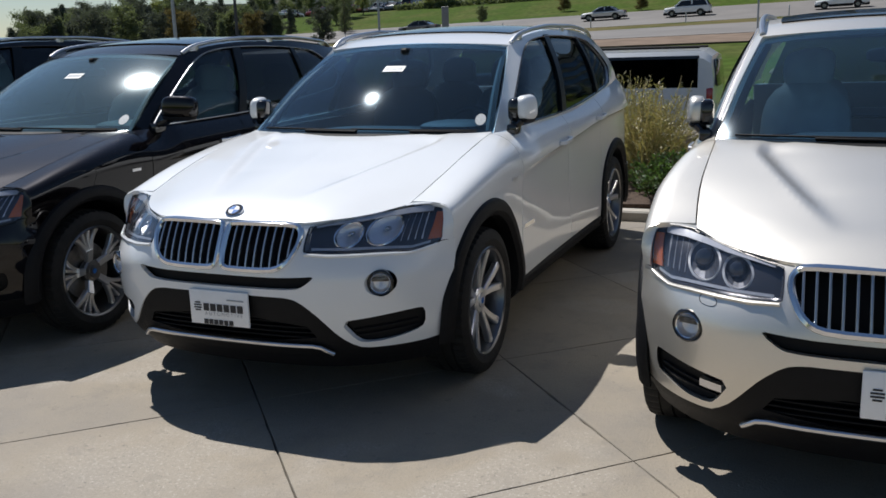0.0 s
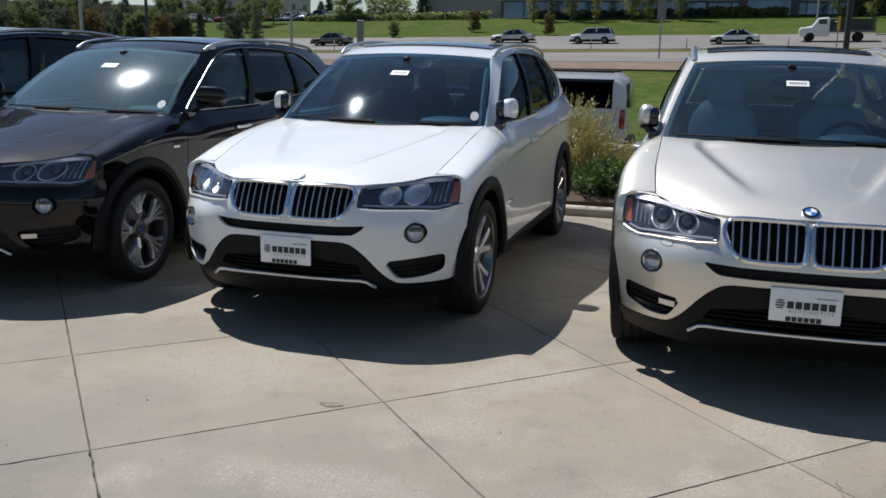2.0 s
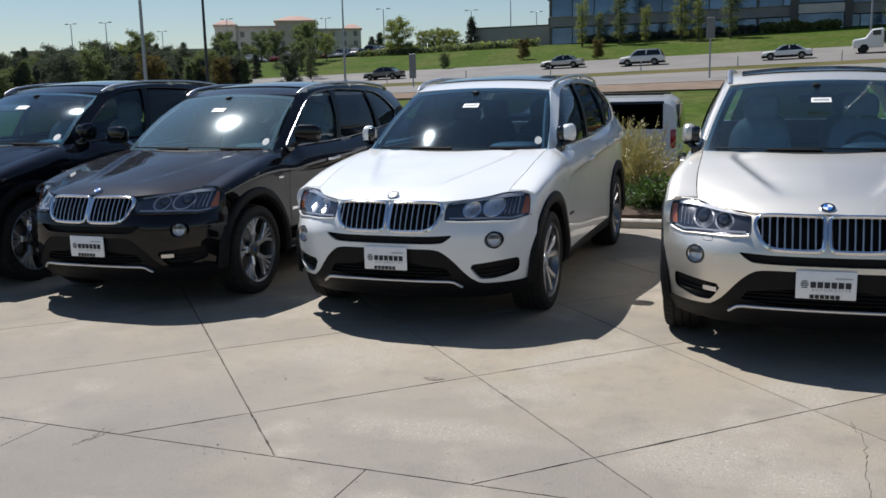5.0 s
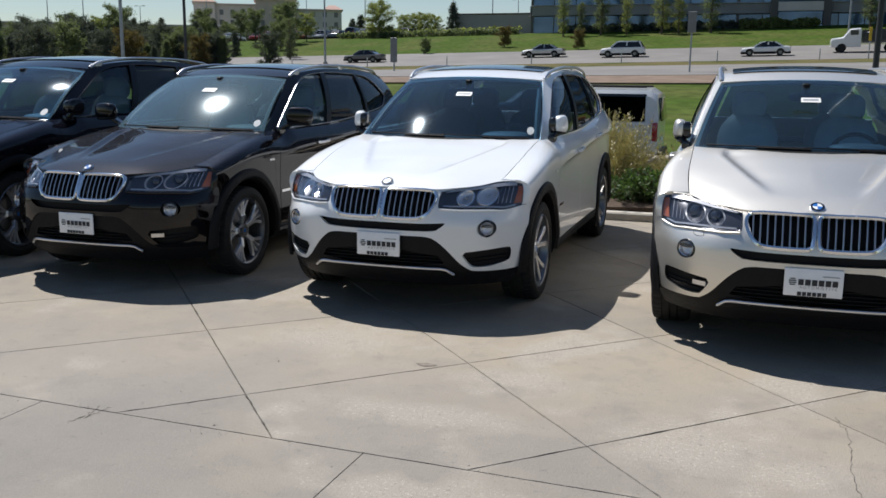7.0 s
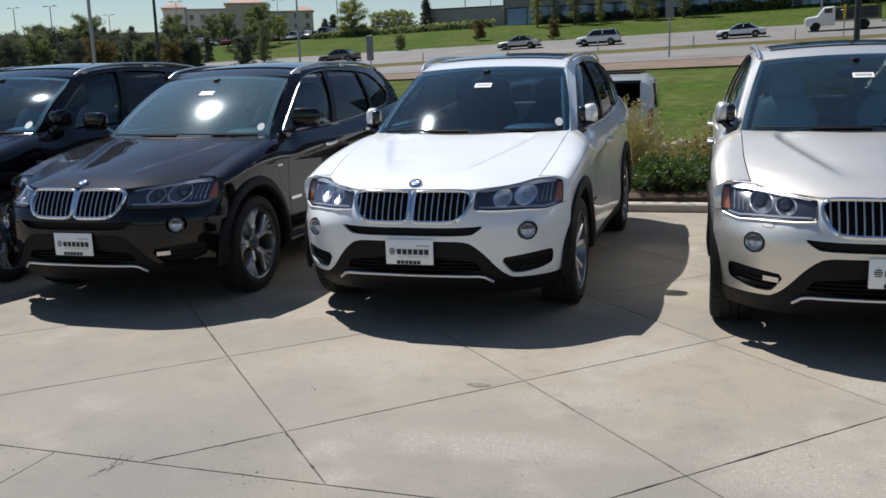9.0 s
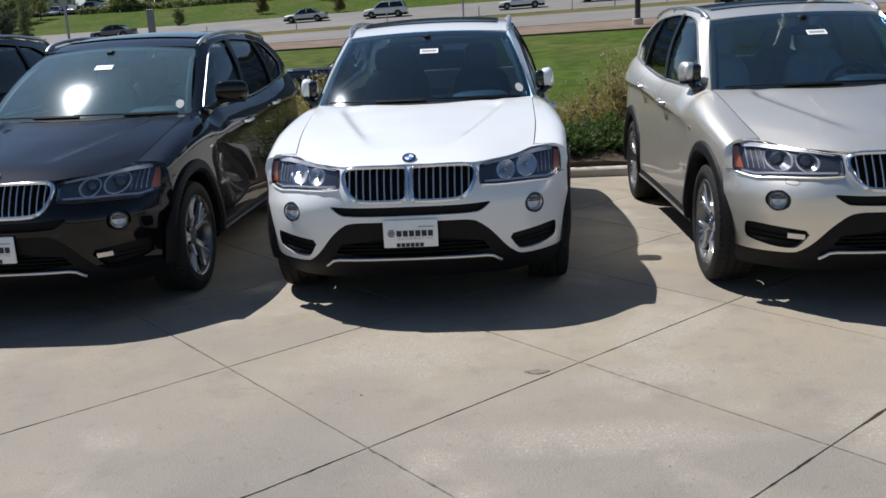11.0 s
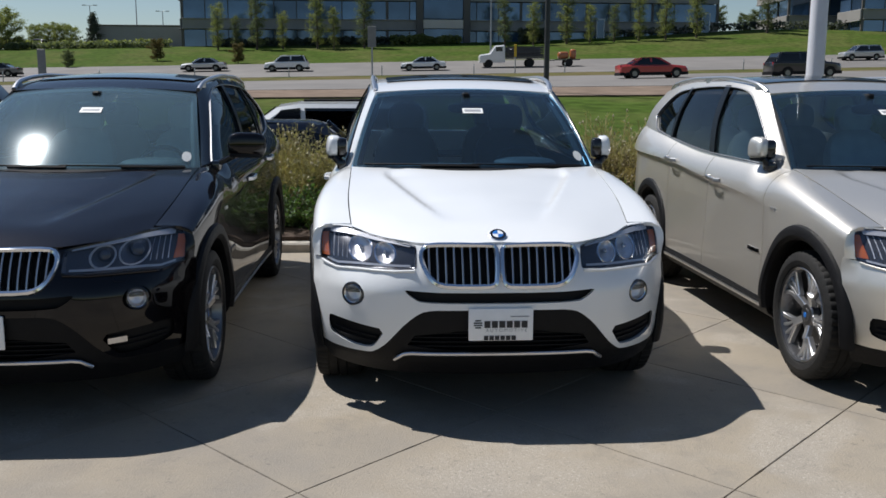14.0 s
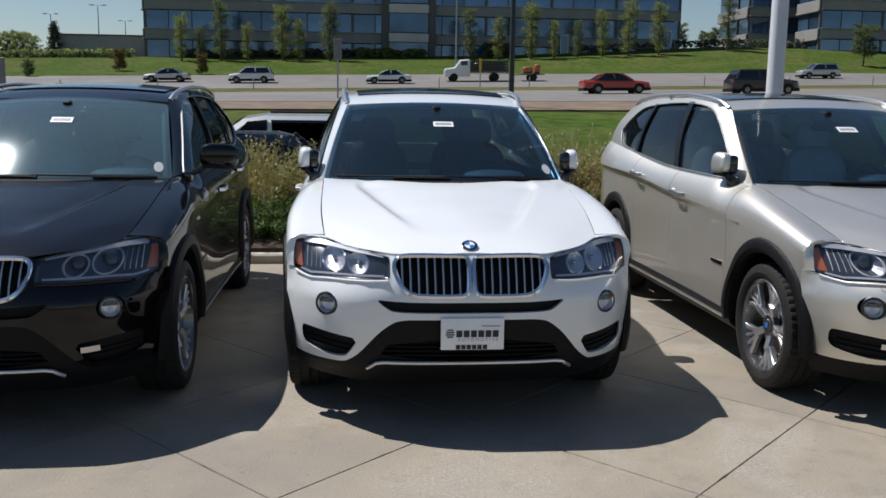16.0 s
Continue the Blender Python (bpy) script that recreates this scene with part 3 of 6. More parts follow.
def hub_g():
    return lathe([(0.0, 0.03), (0.066, 0.03), (0.066, 0.066), (0.058, 0.074), (0.036, 0.076), (0.034, 0.082), (0.0, 0.083)], 28)


def wheel(name, side, y, style, parent):
    w = new(name)
    w.empty_display_size = 0.1
    w.parent = parent
    w.matrix_basis = pose(side * 0.797, y, HUB_Z, 0 if side > 0 else 40, 0, 0 if side > 0 else 180)
    part("tyre", tyre_g, RUBBER, w, key="tyre")
    mat = RIM if style == "v" else RIM_GREY
    part("rim", rim_g, RIM_GREY, w, key="rim")
    part("spokes", spokes_v_g if style == "v" else spokes_y_g, RIM, w, key="spokes_" + style, sharp=28)
    part("hub_cap", hub_g, mat, w, key="hub")
    part("wheel_emblem", lambda: lathe([(0.0, 0.083), (0.016, 0.083), (0.015, 0.085), (0.0, 0.0855)], 20), BLUE, w, key="wheel_emblem")
    part("brake_disc", lambda: lathe([(0.06, 0.0), (0.165, 0.0), (0.165, 0.02), (0.06, 0.02)], 40), DISC, w, key="disc")
    return w


def seat(x, y, mat, parent, name="front_seat"):
    s = new(name)
    s.parent = parent
    s.matrix_basis = pose(x, y, 0)
    part("seat_cushion", lambda: blob(0.52, 0.54, 0.20, (0, 0.0, 0.62), (6, 0, 0), 3.2), mat, s, key="cushion")
    part("seat_back", lambda: blob(0.50, 0.20, 0.68, (0, 0.36, 0.95), (-18, 0, 0), 3.2), mat, s, key="back")
    part("headrest", lambda: blob(0.28, 0.13, 0.22, (0, 0.49, 1.35), (-10, 0, 0), 3.0), mat, s, key="headrest")
    return s


def mirror_g():
    """Folded door mirror: its cap faces outwards and forwards along the window."""
    g = blob(0.096, 0.150, 0.138, (0, 0, 0), (0, 0, 0), 3.0, 24, 14)
    g = [(x * (1.0 - 0.35 * max(-x, 0) / 0.05) + 0.012 * (y / 0.12) ** 2, y, z * (1 + 0.10 * y / 0.12)) for x, y, z in g[0]], g[1]
    return moved(g, pose(0.862, 1.645, 1.208, 0, -5, -12))


def plate_bars(parent, y=-0.012):
    """Dealer plate: board, a bar for the name above and below, and the small word."""
    def on(x, z):
        return (x, y - 0.0085, z)
    for x0, x1, z0, z1 in ((-0.078, 0.132, 0.476, 0.508), (-0.080, 0.076, 0.418, 0.439)):
        for k in range(6):
            a = lerp(x0, x1, k / 6)
            part("name_bar", sheet([[on(x, z) for z in (z0, z1)] for x in (a, a + (x1 - x0) / 6 * 0.80)], 0.001), INK, parent)
    for k in range(4):
        z = 0.474 + 0.011 * k
        w = 0.020 if k in (1, 2) else 0.014
        part("mark_bar", sheet([[on(x, zz) for zz in (z, z + 0.006)] for x in (-0.108 - w, -0.108 + w)], 0.001), INK, parent)
    part("small_print", sheet([[on(x, z) for z in (0.526, 0.531)] for x in (0.045, 0.132)], 0.001), GREY_INK, parent)
    cu = bpy.data.curves.new("word", "FONT")
    cu.body, cu.size, cu.align_x, cu.align_y, cu.space_character = "AUTOMOTIVE", 0.022, "CENTER", "CENTER", 1.55
    w = new("word_line", cu)
    w.parent = parent
    w.matrix_basis = pose(0.026, y - 0.0095, 0.464, 90)
    cu.materials.append(GREY_INK)


def suv(label, at, paint, wheels, trim, leather, xline, halogen, open_mirrors=False, group="parked SUVs"):
    car = thing("parked_suv", label, "car", group, at @ Matrix.Diagonal((0.975, 1, 1, 1)))
    P = lambda name, g, mat, parent=car, lab="", key=None, sharp=35: part(name, g, mat, parent, lab, key or "suv_" + name, sharp)

    def pair(name, g, mat, lab="", sharp=35, parent=car):
        key = "suv_" + name
        P(name, g, mat, parent, lab, key, sharp)
        P(name, lambda: mirror(g()), mat, parent, lab, key + "_m", sharp)

    # painted skin
    P("hood", hood_g, paint)
    bumper = P("front_bumper", bumper_g, paint)
    pair("fender", fender_g, paint)
    doors = []
    for sgn, m in ((1, lambda g: g), (-1, mirror)):
        for nm, g, hy, hz in (("front_door", door_front_g, 2.20, 0.975), ("rear_door", door_rear_g, 3.10, 1.045)):
            d = P(nm, lambda: m(g()), paint, key="suv_%s_%d" % (nm, sgn))
            hx = sgn * (plan_x(hy) + 0.012)
            P("door_handle", lambda: m(join(sweep([(plan_x(hy) + o, hy + e, hz + 0.006 * e / 0.1) for e, o in ((-0.095, 0.0), (-0.075, 0.030), (0, 0.036), (0.075, 0.030), (0.095, 0.0))], rect(0.016, 0.026), (0, 0, 1)))),
              paint if not xline else ALU, d, key="suv_handle_%s_%d" % (nm, sgn))
            doors.append(d)
    pair("rear_quarter", quarter_g, paint)
    pair("side_frame", side_frame_g, paint)
    P("roof", lambda: grid(roof, 24, 30, 0.02), paint)
    P("sunroof", lambda: grid(lambda u, v: tuple(np.add(roof(u, v), (0, 0, 0.005))), 16, 16, -0.004, -0.84, 0.84, 0.13, 0.66), GLOSS_BLACK, lab="dark glass sunroof")
    P("tailgate", lambda: sheet([[tail(x, z) for z in steps(0.58, 1.20, 10)] for x in steps(-0.78, 0.78, 24)], -0.02), paint)
    P("rear_bumper", lambda: sheet([[tail(x, z) for z in steps(0.28, 0.57, 6)] for x in steps(-0.86, 0.86, 28)], -0.03), paint)
    pair("tail_lamp", lambda: sheet([[tuple(np.add(tail(x, z), (0, 0.012, 0))) for z in steps(0.86, 1.02, 4)] for x in steps(0.50, 0.80, 8)], -0.012), RED_LENS)
    # black plastic
    P("lower_cladding", cladding_g, CLAD, lab="grained black plastic apron")
    P("bumper_core", core_g, BLACK)
    pair("front_arch_trim", lambda: arch_trim_g(HUB_F), CLAD)
    pair("rear_arch_trim", lambda: arch_trim_g(HUB_R), CLAD)
    pair("front_wheel_well", lambda: well_g(HUB_F), BLACK)
    pair("rear_wheel_well", lambda: well_g(HUB_R), BLACK)
    pair("sill_cladding", lambda: sheet([[(plan_x(y) + section(z) + o, y, z) for z, o in ((0.20, -0.10), (0.215, -0.02), (0.26, 0.006), (0.325, 0.008), (0.345, -0.004))] for y in steps(HUB_F + ARCH - 0.02, HUB_R - ARCH + 0.02, 18)], 0.02), CLAD)
    if xline:
        pair("sill_strip", lambda: sheet([[(plan_x(y) + section(z) + 0.016, y, z) for z in (0.282, 0.286, 0.298, 0.302)] for y in steps(1.36, 3.20, 14)], 0.008), ALU, "satin silver sill strip")
    P("underbody", lambda: join(rbox(1.08, 4.0, 0.10, 0.02, 1, (0, 2.35, 0.27)), rbox(1.64, 1.95, 0.10, 0.02, 1, (0, 2.277, 0.27)), rbox(1.0, 0.8, 0.3, 0.02, 1, (0, 0.75, 0.42))), BLACK)
    P("firewall", lambda: rbox(1.40, 0.05, 0.80, 0.01, 1, (0, 1.40, 0.66)), BLACK)
    # grille
    for sgn in (1, -1):
        poly = KIDNEY if sgn > 0 else flip(KIDNEY)
        k = "p" if sgn > 0 else "m"
        kd = P("kidney_grille", lambda: ring_on_nose(poly, [(-0.013, -0.034), (-0.013, 0.008), (-0.008, 0.015), (0.004, 0.015), (0.012, 0.006), (0.013, -0.034)]), CHROME, car, "chrome-ringed kidney grille with upright bars", "suv_kidney_" + k, 40)
        part("grille_back", lambda: radial(poly, lambda x, z: nose(x, z, -0.055), 3, 0.006), BLACK, kd, key="suv_kback_" + k)
        for i, ((x0, z0), (x1, z1)) in enumerate(slats_g(1)):
            part("grille_bar", lambda: sweep([nose(sgn * lerp(x0, x1, q), lerp(z0, z1, q), -0.010) for q in (0, 0.25, 0.5, 0.75, 1)], rect(0.0085, 0.036), (0, -1, 0)), BAR, kd, key="suv_bar_%s%d" % (k, i))
    pair("bumper_seam", lambda: sweep([nose(x, z, 0.0005) for x, z in ((0.850, 0.7365), (0.868, 0.7372), (0.886, 0.7382))], rect(0.004, 0.003), (0, -1, 0)), BLACK)
    # emblem on the nose
    e = P("hood_emblem", lambda: moved(lathe([(0, 0.0), (0.041, 0.0), (0.041, 0.006), (0.036, 0.009), (0, 0.009)], 32, "z"), pose(0, 0.150, 0.876, 30)), CHROME, lab="round blue and white enamel emblem")
    part("emblem_ring", lambda: moved(lathe([(0.026, 0.009), (0.037, 0.009), (0.037, 0.0105), (0.026, 0.0105)], 32, "z"), pose(0, 0.150, 0.876, 30)), GLOSS_BLACK, e, key="suv_emb_ring")
    for q in range(4):
        part("emblem_quarter", lambda: moved(loft([[(0, 0, h)] + [(0.026 * math.cos(a), 0.026 * math.sin(a), h) for a in (math.pi / 2 * (q + i / 6) for i in range(7))] for h in (0.009, 0.0108)]), pose(0, 0.150, 0.876, 30)),
             BLUE if q % 2 else WHITE_ENAMEL, e, key="suv_emb_q%d" % q)
    # openings in the bumper
    P("upper_intake", lambda: radial(SLOT, lambda x, z: nose(x, z, -0.04), 3, 0.006), BLACK)
    mesh = P("lower_intake", lambda: radial(MESH, lambda x, z: nose(x, z, -0.05), 3, 0.006), BLACK)
    for k in range(4):
        z = 0.375 + 0.022 * k
        w = lerp(0.44, 0.39, k / 3)
        part("intake_blade", lambda: sweep([nose(x, z, -0.03) for x in steps(-w, w, 12)], rect(0.030, 0.006), (0, 0, 1)), BLACK, mesh, key="suv_blade%d" % k)
    P("skid_trim", lambda: sweep([nose(x, z, 0.012) for x, z in [(-0.500, 0.304), (-0.480, 0.318), (-0.455, 0.336)] + [(x, 0.342) for x in steps(-0.42, 0.42, 14)] + [(0.455, 0.336), (0.480, 0.318), (0.500, 0.304)]], rect(0.017, 0.018), (0, -1, 0)), ALU, lab="satin silver skid trim")
    for sgn in (1, -1):
        f = (lambda g: g) if sgn > 0 else mirror
        it = P("side_intake", lambda: f(radial(INTAKE, lambda x, z: nose(x, z, -0.045), 3, 0.006)), BLACK, key="suv_intake_%d" % sgn)
        for k in range(2):
            part("intake_blade", lambda: f(sweep([nose(x, 0.386 + 0.024 * k + 0.08 * (x - 0.66), -0.041) for x in steps(0.575 + 0.0 * k, 0.785, 8)], rect(0.03, 0.007), (0, 0, 1))), BLACK, it, key="suv_iblade_%d_%d" % (sgn, k))
        if xline:
            part("intake_insert", lambda: f(sheet([[nose(x, z + 0.03 * (x - 0.60), -0.004) for z in (0.404, 0.409, 0.425, 0.431)] for x in steps(0.572, 0.648, 5)], 0.02)), ALU, it, "satin silver blade", key="suv_insert_%d" % sgn)
        fy = nose(0.695, 0.604)[1]
        fm = pose(sgn * 0.695, fy + 0.004, 0.604, 0, 0, sgn * 22) @ Matrix.Scale(1.06, 4)
        fog = P("fog_lamp", lambda: moved(lathe([(0.040, 0.020), (0.042, -0.006), (0.047, -0.010), (0.053, -0.006), (0.053, 0.03), (0.040, 0.03)], 28, "y"), fm), GLOSS_BLACK, key="suv_fog_%d" % sgn, lab="round fog lamp in a dark ring")
        part("fog_trim", lambda: moved(lathe([(0.0375, 0.010), (0.038, -0.006), (0.0405, -0.009), (0.0425, -0.007), (0.042, 0.010)], 28, "y"), fm), CHROME, fog, key="suv_fogt_%d" % sgn)
        part("fog_bowl", lambda: moved(lathe([(0.0, 0.028), (0.03, 0.018), (0.039, 0.004), (0.039, 0.03), (0.0, 0.034)], 24, "y"), fm), REFLECTOR, fog, key="suv_fogb_%d" % sgn)
        part("fog_lens", lambda: moved(lathe([(0.0, -0.006), (0.025, -0.004), (0.039, 0.002), (0.039, 0.006), (0.0, 0.0)], 24, "y"), fm), LENS, fog, key="suv_fogl_%d" % sgn)
        part("fog_bar", lambda: moved(rbox(0.068, 0.008, 0.020, 0.002, 1, (0, 0.008, 0.014)), fm), GLOSS_BLACK, fog, key="suv_fogbar_%d" % sgn)
        P("lamp_lip", lambda: f(sweep([nose(x, z - 0.007, 0.004) for x, z in ((0.400, 0.737), (0.50, 0.729), (0.60, 0.727), (0.68, 0.724), (0.73, 0.720), (0.775, 0.716), (0.82, 0.723), (0.855, 0.734))], rect(0.010, 0.016), (0, -1, 0))), paint, key="suv_lip_%d" % sgn)
        P("lamp_cap", lambda: f(sheet([[tuple(np.add(nose(x, z, 0.002), (0, dy, dz))) for dy, dz in ((0, -0.003), (0.001, -0.001), (0.014, 0.001), (0.045, 0.003))] for x, z in ((0.705, 0.880), (0.73, 0.883), (0.77, 0.887), (0.80, 0.888), (0.822, 0.886), (0.838, 0.881), (0.850, 0.873))], -0.003)), paint, key="suv_cap_%d" % sgn)
        # headlight
        hl = P("headlight", lambda: f(radial([(lerp(0.63, x, 0.84), lerp(0.80, z, 0.80)) for x, z in LAMP], lambda x, z: nose(x, z, -0.10), 4, 0.006)), LAMP_BODY, key="suv_hlback_%d" % sgn, lab="swept headlight with clear lens and amber reflector")
        part("headlight_wall", lambda: f(sheet([[nose(lerp(0.63, x, k), lerp(0.80, z, q), o) for o, k, q in ((-0.10, 0.85, 0.82), (-0.05, 0.93, 0.90), (-0.002, 0.998, 0.995))] for x, z in LAMP], 0.003, closed=False)), LAMP_BODY, hl, key="suv_hlwall_%d" % sgn)
        part("headlight_rim", lambda: f(ring_on_nose(LAMP, [(-0.004, -0.012), (-0.004, -0.001), (0.003, -0.001), (0.003, -0.012)])), GLOSS_BLACK, hl, key="suv_hlrim_%d" % sgn)
        part("headlight_lens", lambda: f(lens_g()), LENS, hl, key="suv_hllens_%d" % sgn)
        part("brow", lambda: f(sheet([[nose(x, z0 - o * w, -0.010) for o in (0.0, 0.33, 0.66, 1.0)] for x, z0, w in ((0.42, 0.830, 0.006), (0.50, 0.842, 0.009), (0.58, 0.852, 0.013), (0.66, 0.863, 0.017), (0.74, 0.873, 0.021), (0.785, 0.878, 0.024), (0.815, 0.877, 0.022))], 0.004)), BROW, hl, "bright brow strip", key="suv_brow_%d" % sgn)
        part("amber_reflector", lambda: f(sheet([[nose(lamp_outer(z) - o * (1.25 - 3.2 * (z - 0.75)), z, -0.014) for z in steps(0.748, 0.852, 6)] for o in (0.040, 0.028, 0.017, 0.007)], 0.006)), AMBER, hl, "amber side reflector", key="suv_amber_%d" % sgn)
        # faceted clear reflector beside the amber one
        for k in range(4):
            x0 = 0.728 + 0.023 * k
            part("corner_facet", lambda: f(sheet([[nose(x, z, -0.026 - 0.010 * e) for z in (0.752, 0.775, 0.80, 0.825, 0.846 + 0.05 * (x - 0.728))] for x, e in ((x0, 0), (x0 + 0.011, 1.0), (x0 + 0.0215, 0.2))], 0.003)), FACET, hl, "bright faceted reflector", key="suv_facet_%d_%d" % (sgn, k))
        part("lower_strip", lambda: f(sheet([[nose(x, z0 + o, -0.012) for o in (0.0, 0.004, 0.009)] for x, z0 in ((0.42, 0.742), (0.54, 0.738), (0.66, 0.734), (0.72, 0.730), (0.775, 0.724), (0.83, 0.734))], 0.003)), BROW, hl, "bright lower strip", key="suv_lstrip_%d" % sgn)
        lamps = ((0.540, 0.789, 0.046), (0.660, 0.797, 0.054))
        holes = [[(lx + r * 1.08 * c, lz + r * q) for c, q in circle(1, 26)] for lx, lz, r in lamps]
        shrunk = [(lerp(0.63, x, 0.975), lerp(0.81, z, 0.965)) for x, z in LAMP]
        part("bezel", lambda: f(cut(radial(shrunk, lambda x, z: nose(x, z, -0.034), 8, 0.004), *[prism(h, -0.3, 0.9) for h in holes])), LAMP_MASK, hl, "smoky grey lamp mask", key="suv_mask_%d" % sgn)
        for i, (lx, lz, r) in enumerate(lamps):
            part("lamp_ring", lambda: f(ring_on_nose(holes[i], [(-0.004, -0.012), (-0.004, 0.004), (0.004, 0.004), (0.004, -0.012)], -0.032)), LAMP_RING if not halogen else CHROME, hl, "pale ring round the lamp", key="suv_lring_%d_%d_%d" % (halogen, sgn, i))
            def bowl(x, z):
                q = min(1, math.hypot((x - lx) / (r * 1.08), (z - lz) / r))
                return nose(x, z, -0.038 - 0.042 * (1 - q * q))
            part("lamp_bowl", lambda: f(radial([(lx + r * 1.12 * c, lz + r * 1.04 * q) for c, q in circle(1, 15)], bowl, 5, 0.004)), REFLECTOR if halogen else LAMP_BODY, hl, "lamp reflector", key="suv_lbowl_%d_%d" % (sgn, i), sharp=4)
            by = nose(lx, lz)[1]
            if halogen:
                part("bulb", lambda: f(blob(0.022, 0.05, 0.022, (lx, by + 0.062, lz), (0, 0, 0), 2.4, 10, 8)), BEZEL, hl, key="suv_bulb_%d_%d" % (sgn, i))
            else:
                part("projector", lambda: f(blob(1.45 * r, 0.055, 1.45 * r, (lx, by + 0.062, lz), (0, 0, 0), 2.0, 20, 12)), LAMP_DARK, hl, "dark glass projector", key="suv_proj_%d_%d" % (sgn, i))
    # glass
    P("windscreen", lambda: grid(windscreen, 28, 18, -0.006), GLASS_DUST_HAZE if paint is DARK else GLASS)
    P("windscreen_band", lambda: join(grid(lambda u, v: windscreen(u, v, -0.008), 24, 3, -0.003, -1, 1, 0.955, 1.0), grid(lambda u, v: windscreen(u, v, -0.008), 24, 2, -0.003, -1, 1, 0.0, 0.04),
                                     grid(lambda u, v: windscreen(u, v, -0.008), 2, 18, -0.003, -1, -0.965), grid(lambda u, v: windscreen(u, v, -0.008), 2, 18, -0.003, 0.965, 1)), BLACK)
    P("cowl", lambda: sheet([[(0.745 * u, lerp(1.19 + 0.175 * u * u, 1.285 + 0.175 * u * u, v), 1.068 + 0.012 * (1 - u * u) + 0.02 * v) for v in (0, 0.5, 1)] for u in steps(-1, 1, 20)], -0.01), BLACK)
    for x0, x1, v0 in ((-0.66, 0.02, 0.020), (-0.02, 0.66, 0.016)):
        P("wiper", lambda: join(sweep([windscreen(u / 0.74, lerp(v0 + 0.012, v0, s), 0.009) for s, u in ((s, lerp(x0, x1, s)) for s in steps(0, 1, 10))], rect(0.008, 0.009), (0, 0, 1)),
                                sweep([windscreen(u / 0.74, v0 - 0.016 + 0.012 * s, 0.011 - 0.003 * s) for s, u in ((s, lerp(x1, lerp(x0, x1, 0.5), s)) for s in steps(0, 1, 5))], rect(0.02, 0.012), (0, 0, 1))), BLACK, key="suv_wiper_%d" % (x0 * 100))
    pair("front_side_glass", lambda: side_glass_g(1.60, 2.60), SIDE_GLASS)
    pair("rear_side_glass", lambda: side_glass_g(2.55, 3.44), PRIVACY)
    pair("quarter_glass", lambda: side_glass_g(3.445, 4.02), PRIVACY)
    pair("centre_pillar", lambda: upright_g(2.47, 2.72, 0.09), PILLAR)
    pair("rear_pillar", lambda: upright_g(3.40, 3.46, 0.05), PILLAR)
    pair("window_trim", lambda: sweep([side_at(y, z, 0.004) for y, z in DLO], rect(0.007, 0.012), (1, 0, 0), True), TRIM if trim == "alu" else GLOSS_BLACK)
    P("rear_window", lambda: sheet([[(x * lerp(1, 0.80, v), lerp(4.50, 4.36, v) - 0.10 * (x / 0.7) ** 2, lerp(1.20, 1.53, v)) for v in (0, 0.33, 0.66, 1)] for x in steps(-0.68, 0.68, 12)], -0.005), PRIVACY)
    # roof rails, mirrors
    def rail():
        ys = steps(2.16, 4.22, 40)
        bow = lambda y: min(1, (y - 2.16) / 0.16, (4.22 - y) / 0.14)
        pts = [(roof_x(y) - 0.004, y, roof_z(y) + 0.004 + 0.022 * math.sin(math.pi / 2 * bow(y)) ** 0.8) for y in ys]
        foot = lambda y: loft([[(roof_x(y) - 0.004 + a, y + b * 1.6, roof_z(y) + h) for a, b in circle(0.014, 10, 0.03)] for h in (-0.01, 0.018)])
        return join(sweep(pts, rect(0.030, 0.026, 0.35), (0, 0, 1)), foot(2.28), foot(3.2), foot(4.08))
    pair("roof_rail", rail, ALU, "satin aluminium roof rail")
    for sgn in (1, -1):
        f = (lambda g: g) if sgn > 0 else mirror
        if open_mirrors:
            mr = P("door_mirror", lambda: f(moved(blob(0.235, 0.105, 0.150, (0, 0, 0), (0, 0, 0), 3.4, 24, 14), pose(1.005, 1.600, 1.222, 0, 2, 12))), paint, key="suv_omirror_%d" % sgn)
            part("mirror_base", lambda: f(join(sweep([(0.81, 1.60, 1.105), (0.86, 1.60, 1.125), (0.93, 1.60, 1.160)], rect(0.075, 0.035), (0, 0, 1)), rbox(0.06, 0.11, 0.06, 0.015, 2, (0.815, 1.60, 1.10)))), GLOSS_BLACK, mr, key="suv_ombase_%d" % sgn)
            part("mirror_glass", lambda: f(moved(blob(0.19, 0.012, 0.115, (0, 0.050, 0), (0, 0, 0), 3.4, 20, 10), pose(1.005, 1.600, 1.222, 0, 2, 12))), CHROME, mr, key="suv_omglass_%d" % sgn)
            part("mirror_lower", lambda: f(moved(blob(0.21, 0.098, 0.030, (-0.005, 0, -0.062), (0, 0, 0), 4), pose(1.005, 1.600, 1.222, 0, 2, 12))), BLACK, mr, key="suv_omlow_%d" % sgn)
            continue
        mr = P("door_mirror", lambda: f(mirror_g()), paint if paint is not SILVER else SILVER, key="suv_mirror_%d" % sgn)
        part("mirror_base", lambda: f(join(sweep([(0.80, 1.58, 1.105), (0.828, 1.59, 1.120), (0.850, 1.60, 1.142)], rect(0.07, 0.032), (0, 0, 1)), rbox(0.06, 0.10, 0.06, 0.015, 2, (0.812, 1.59, 1.10)))), GLOSS_BLACK, mr, key="suv_mbase_%d" % sgn)
        part("mirror_inner", lambda: f(blob(0.072, 0.125, 0.122, (0.818, 1.630, 1.202), (0, 0, -10), 4)), GLOSS_BLACK, mr, key="suv_minner_%d" % sgn)
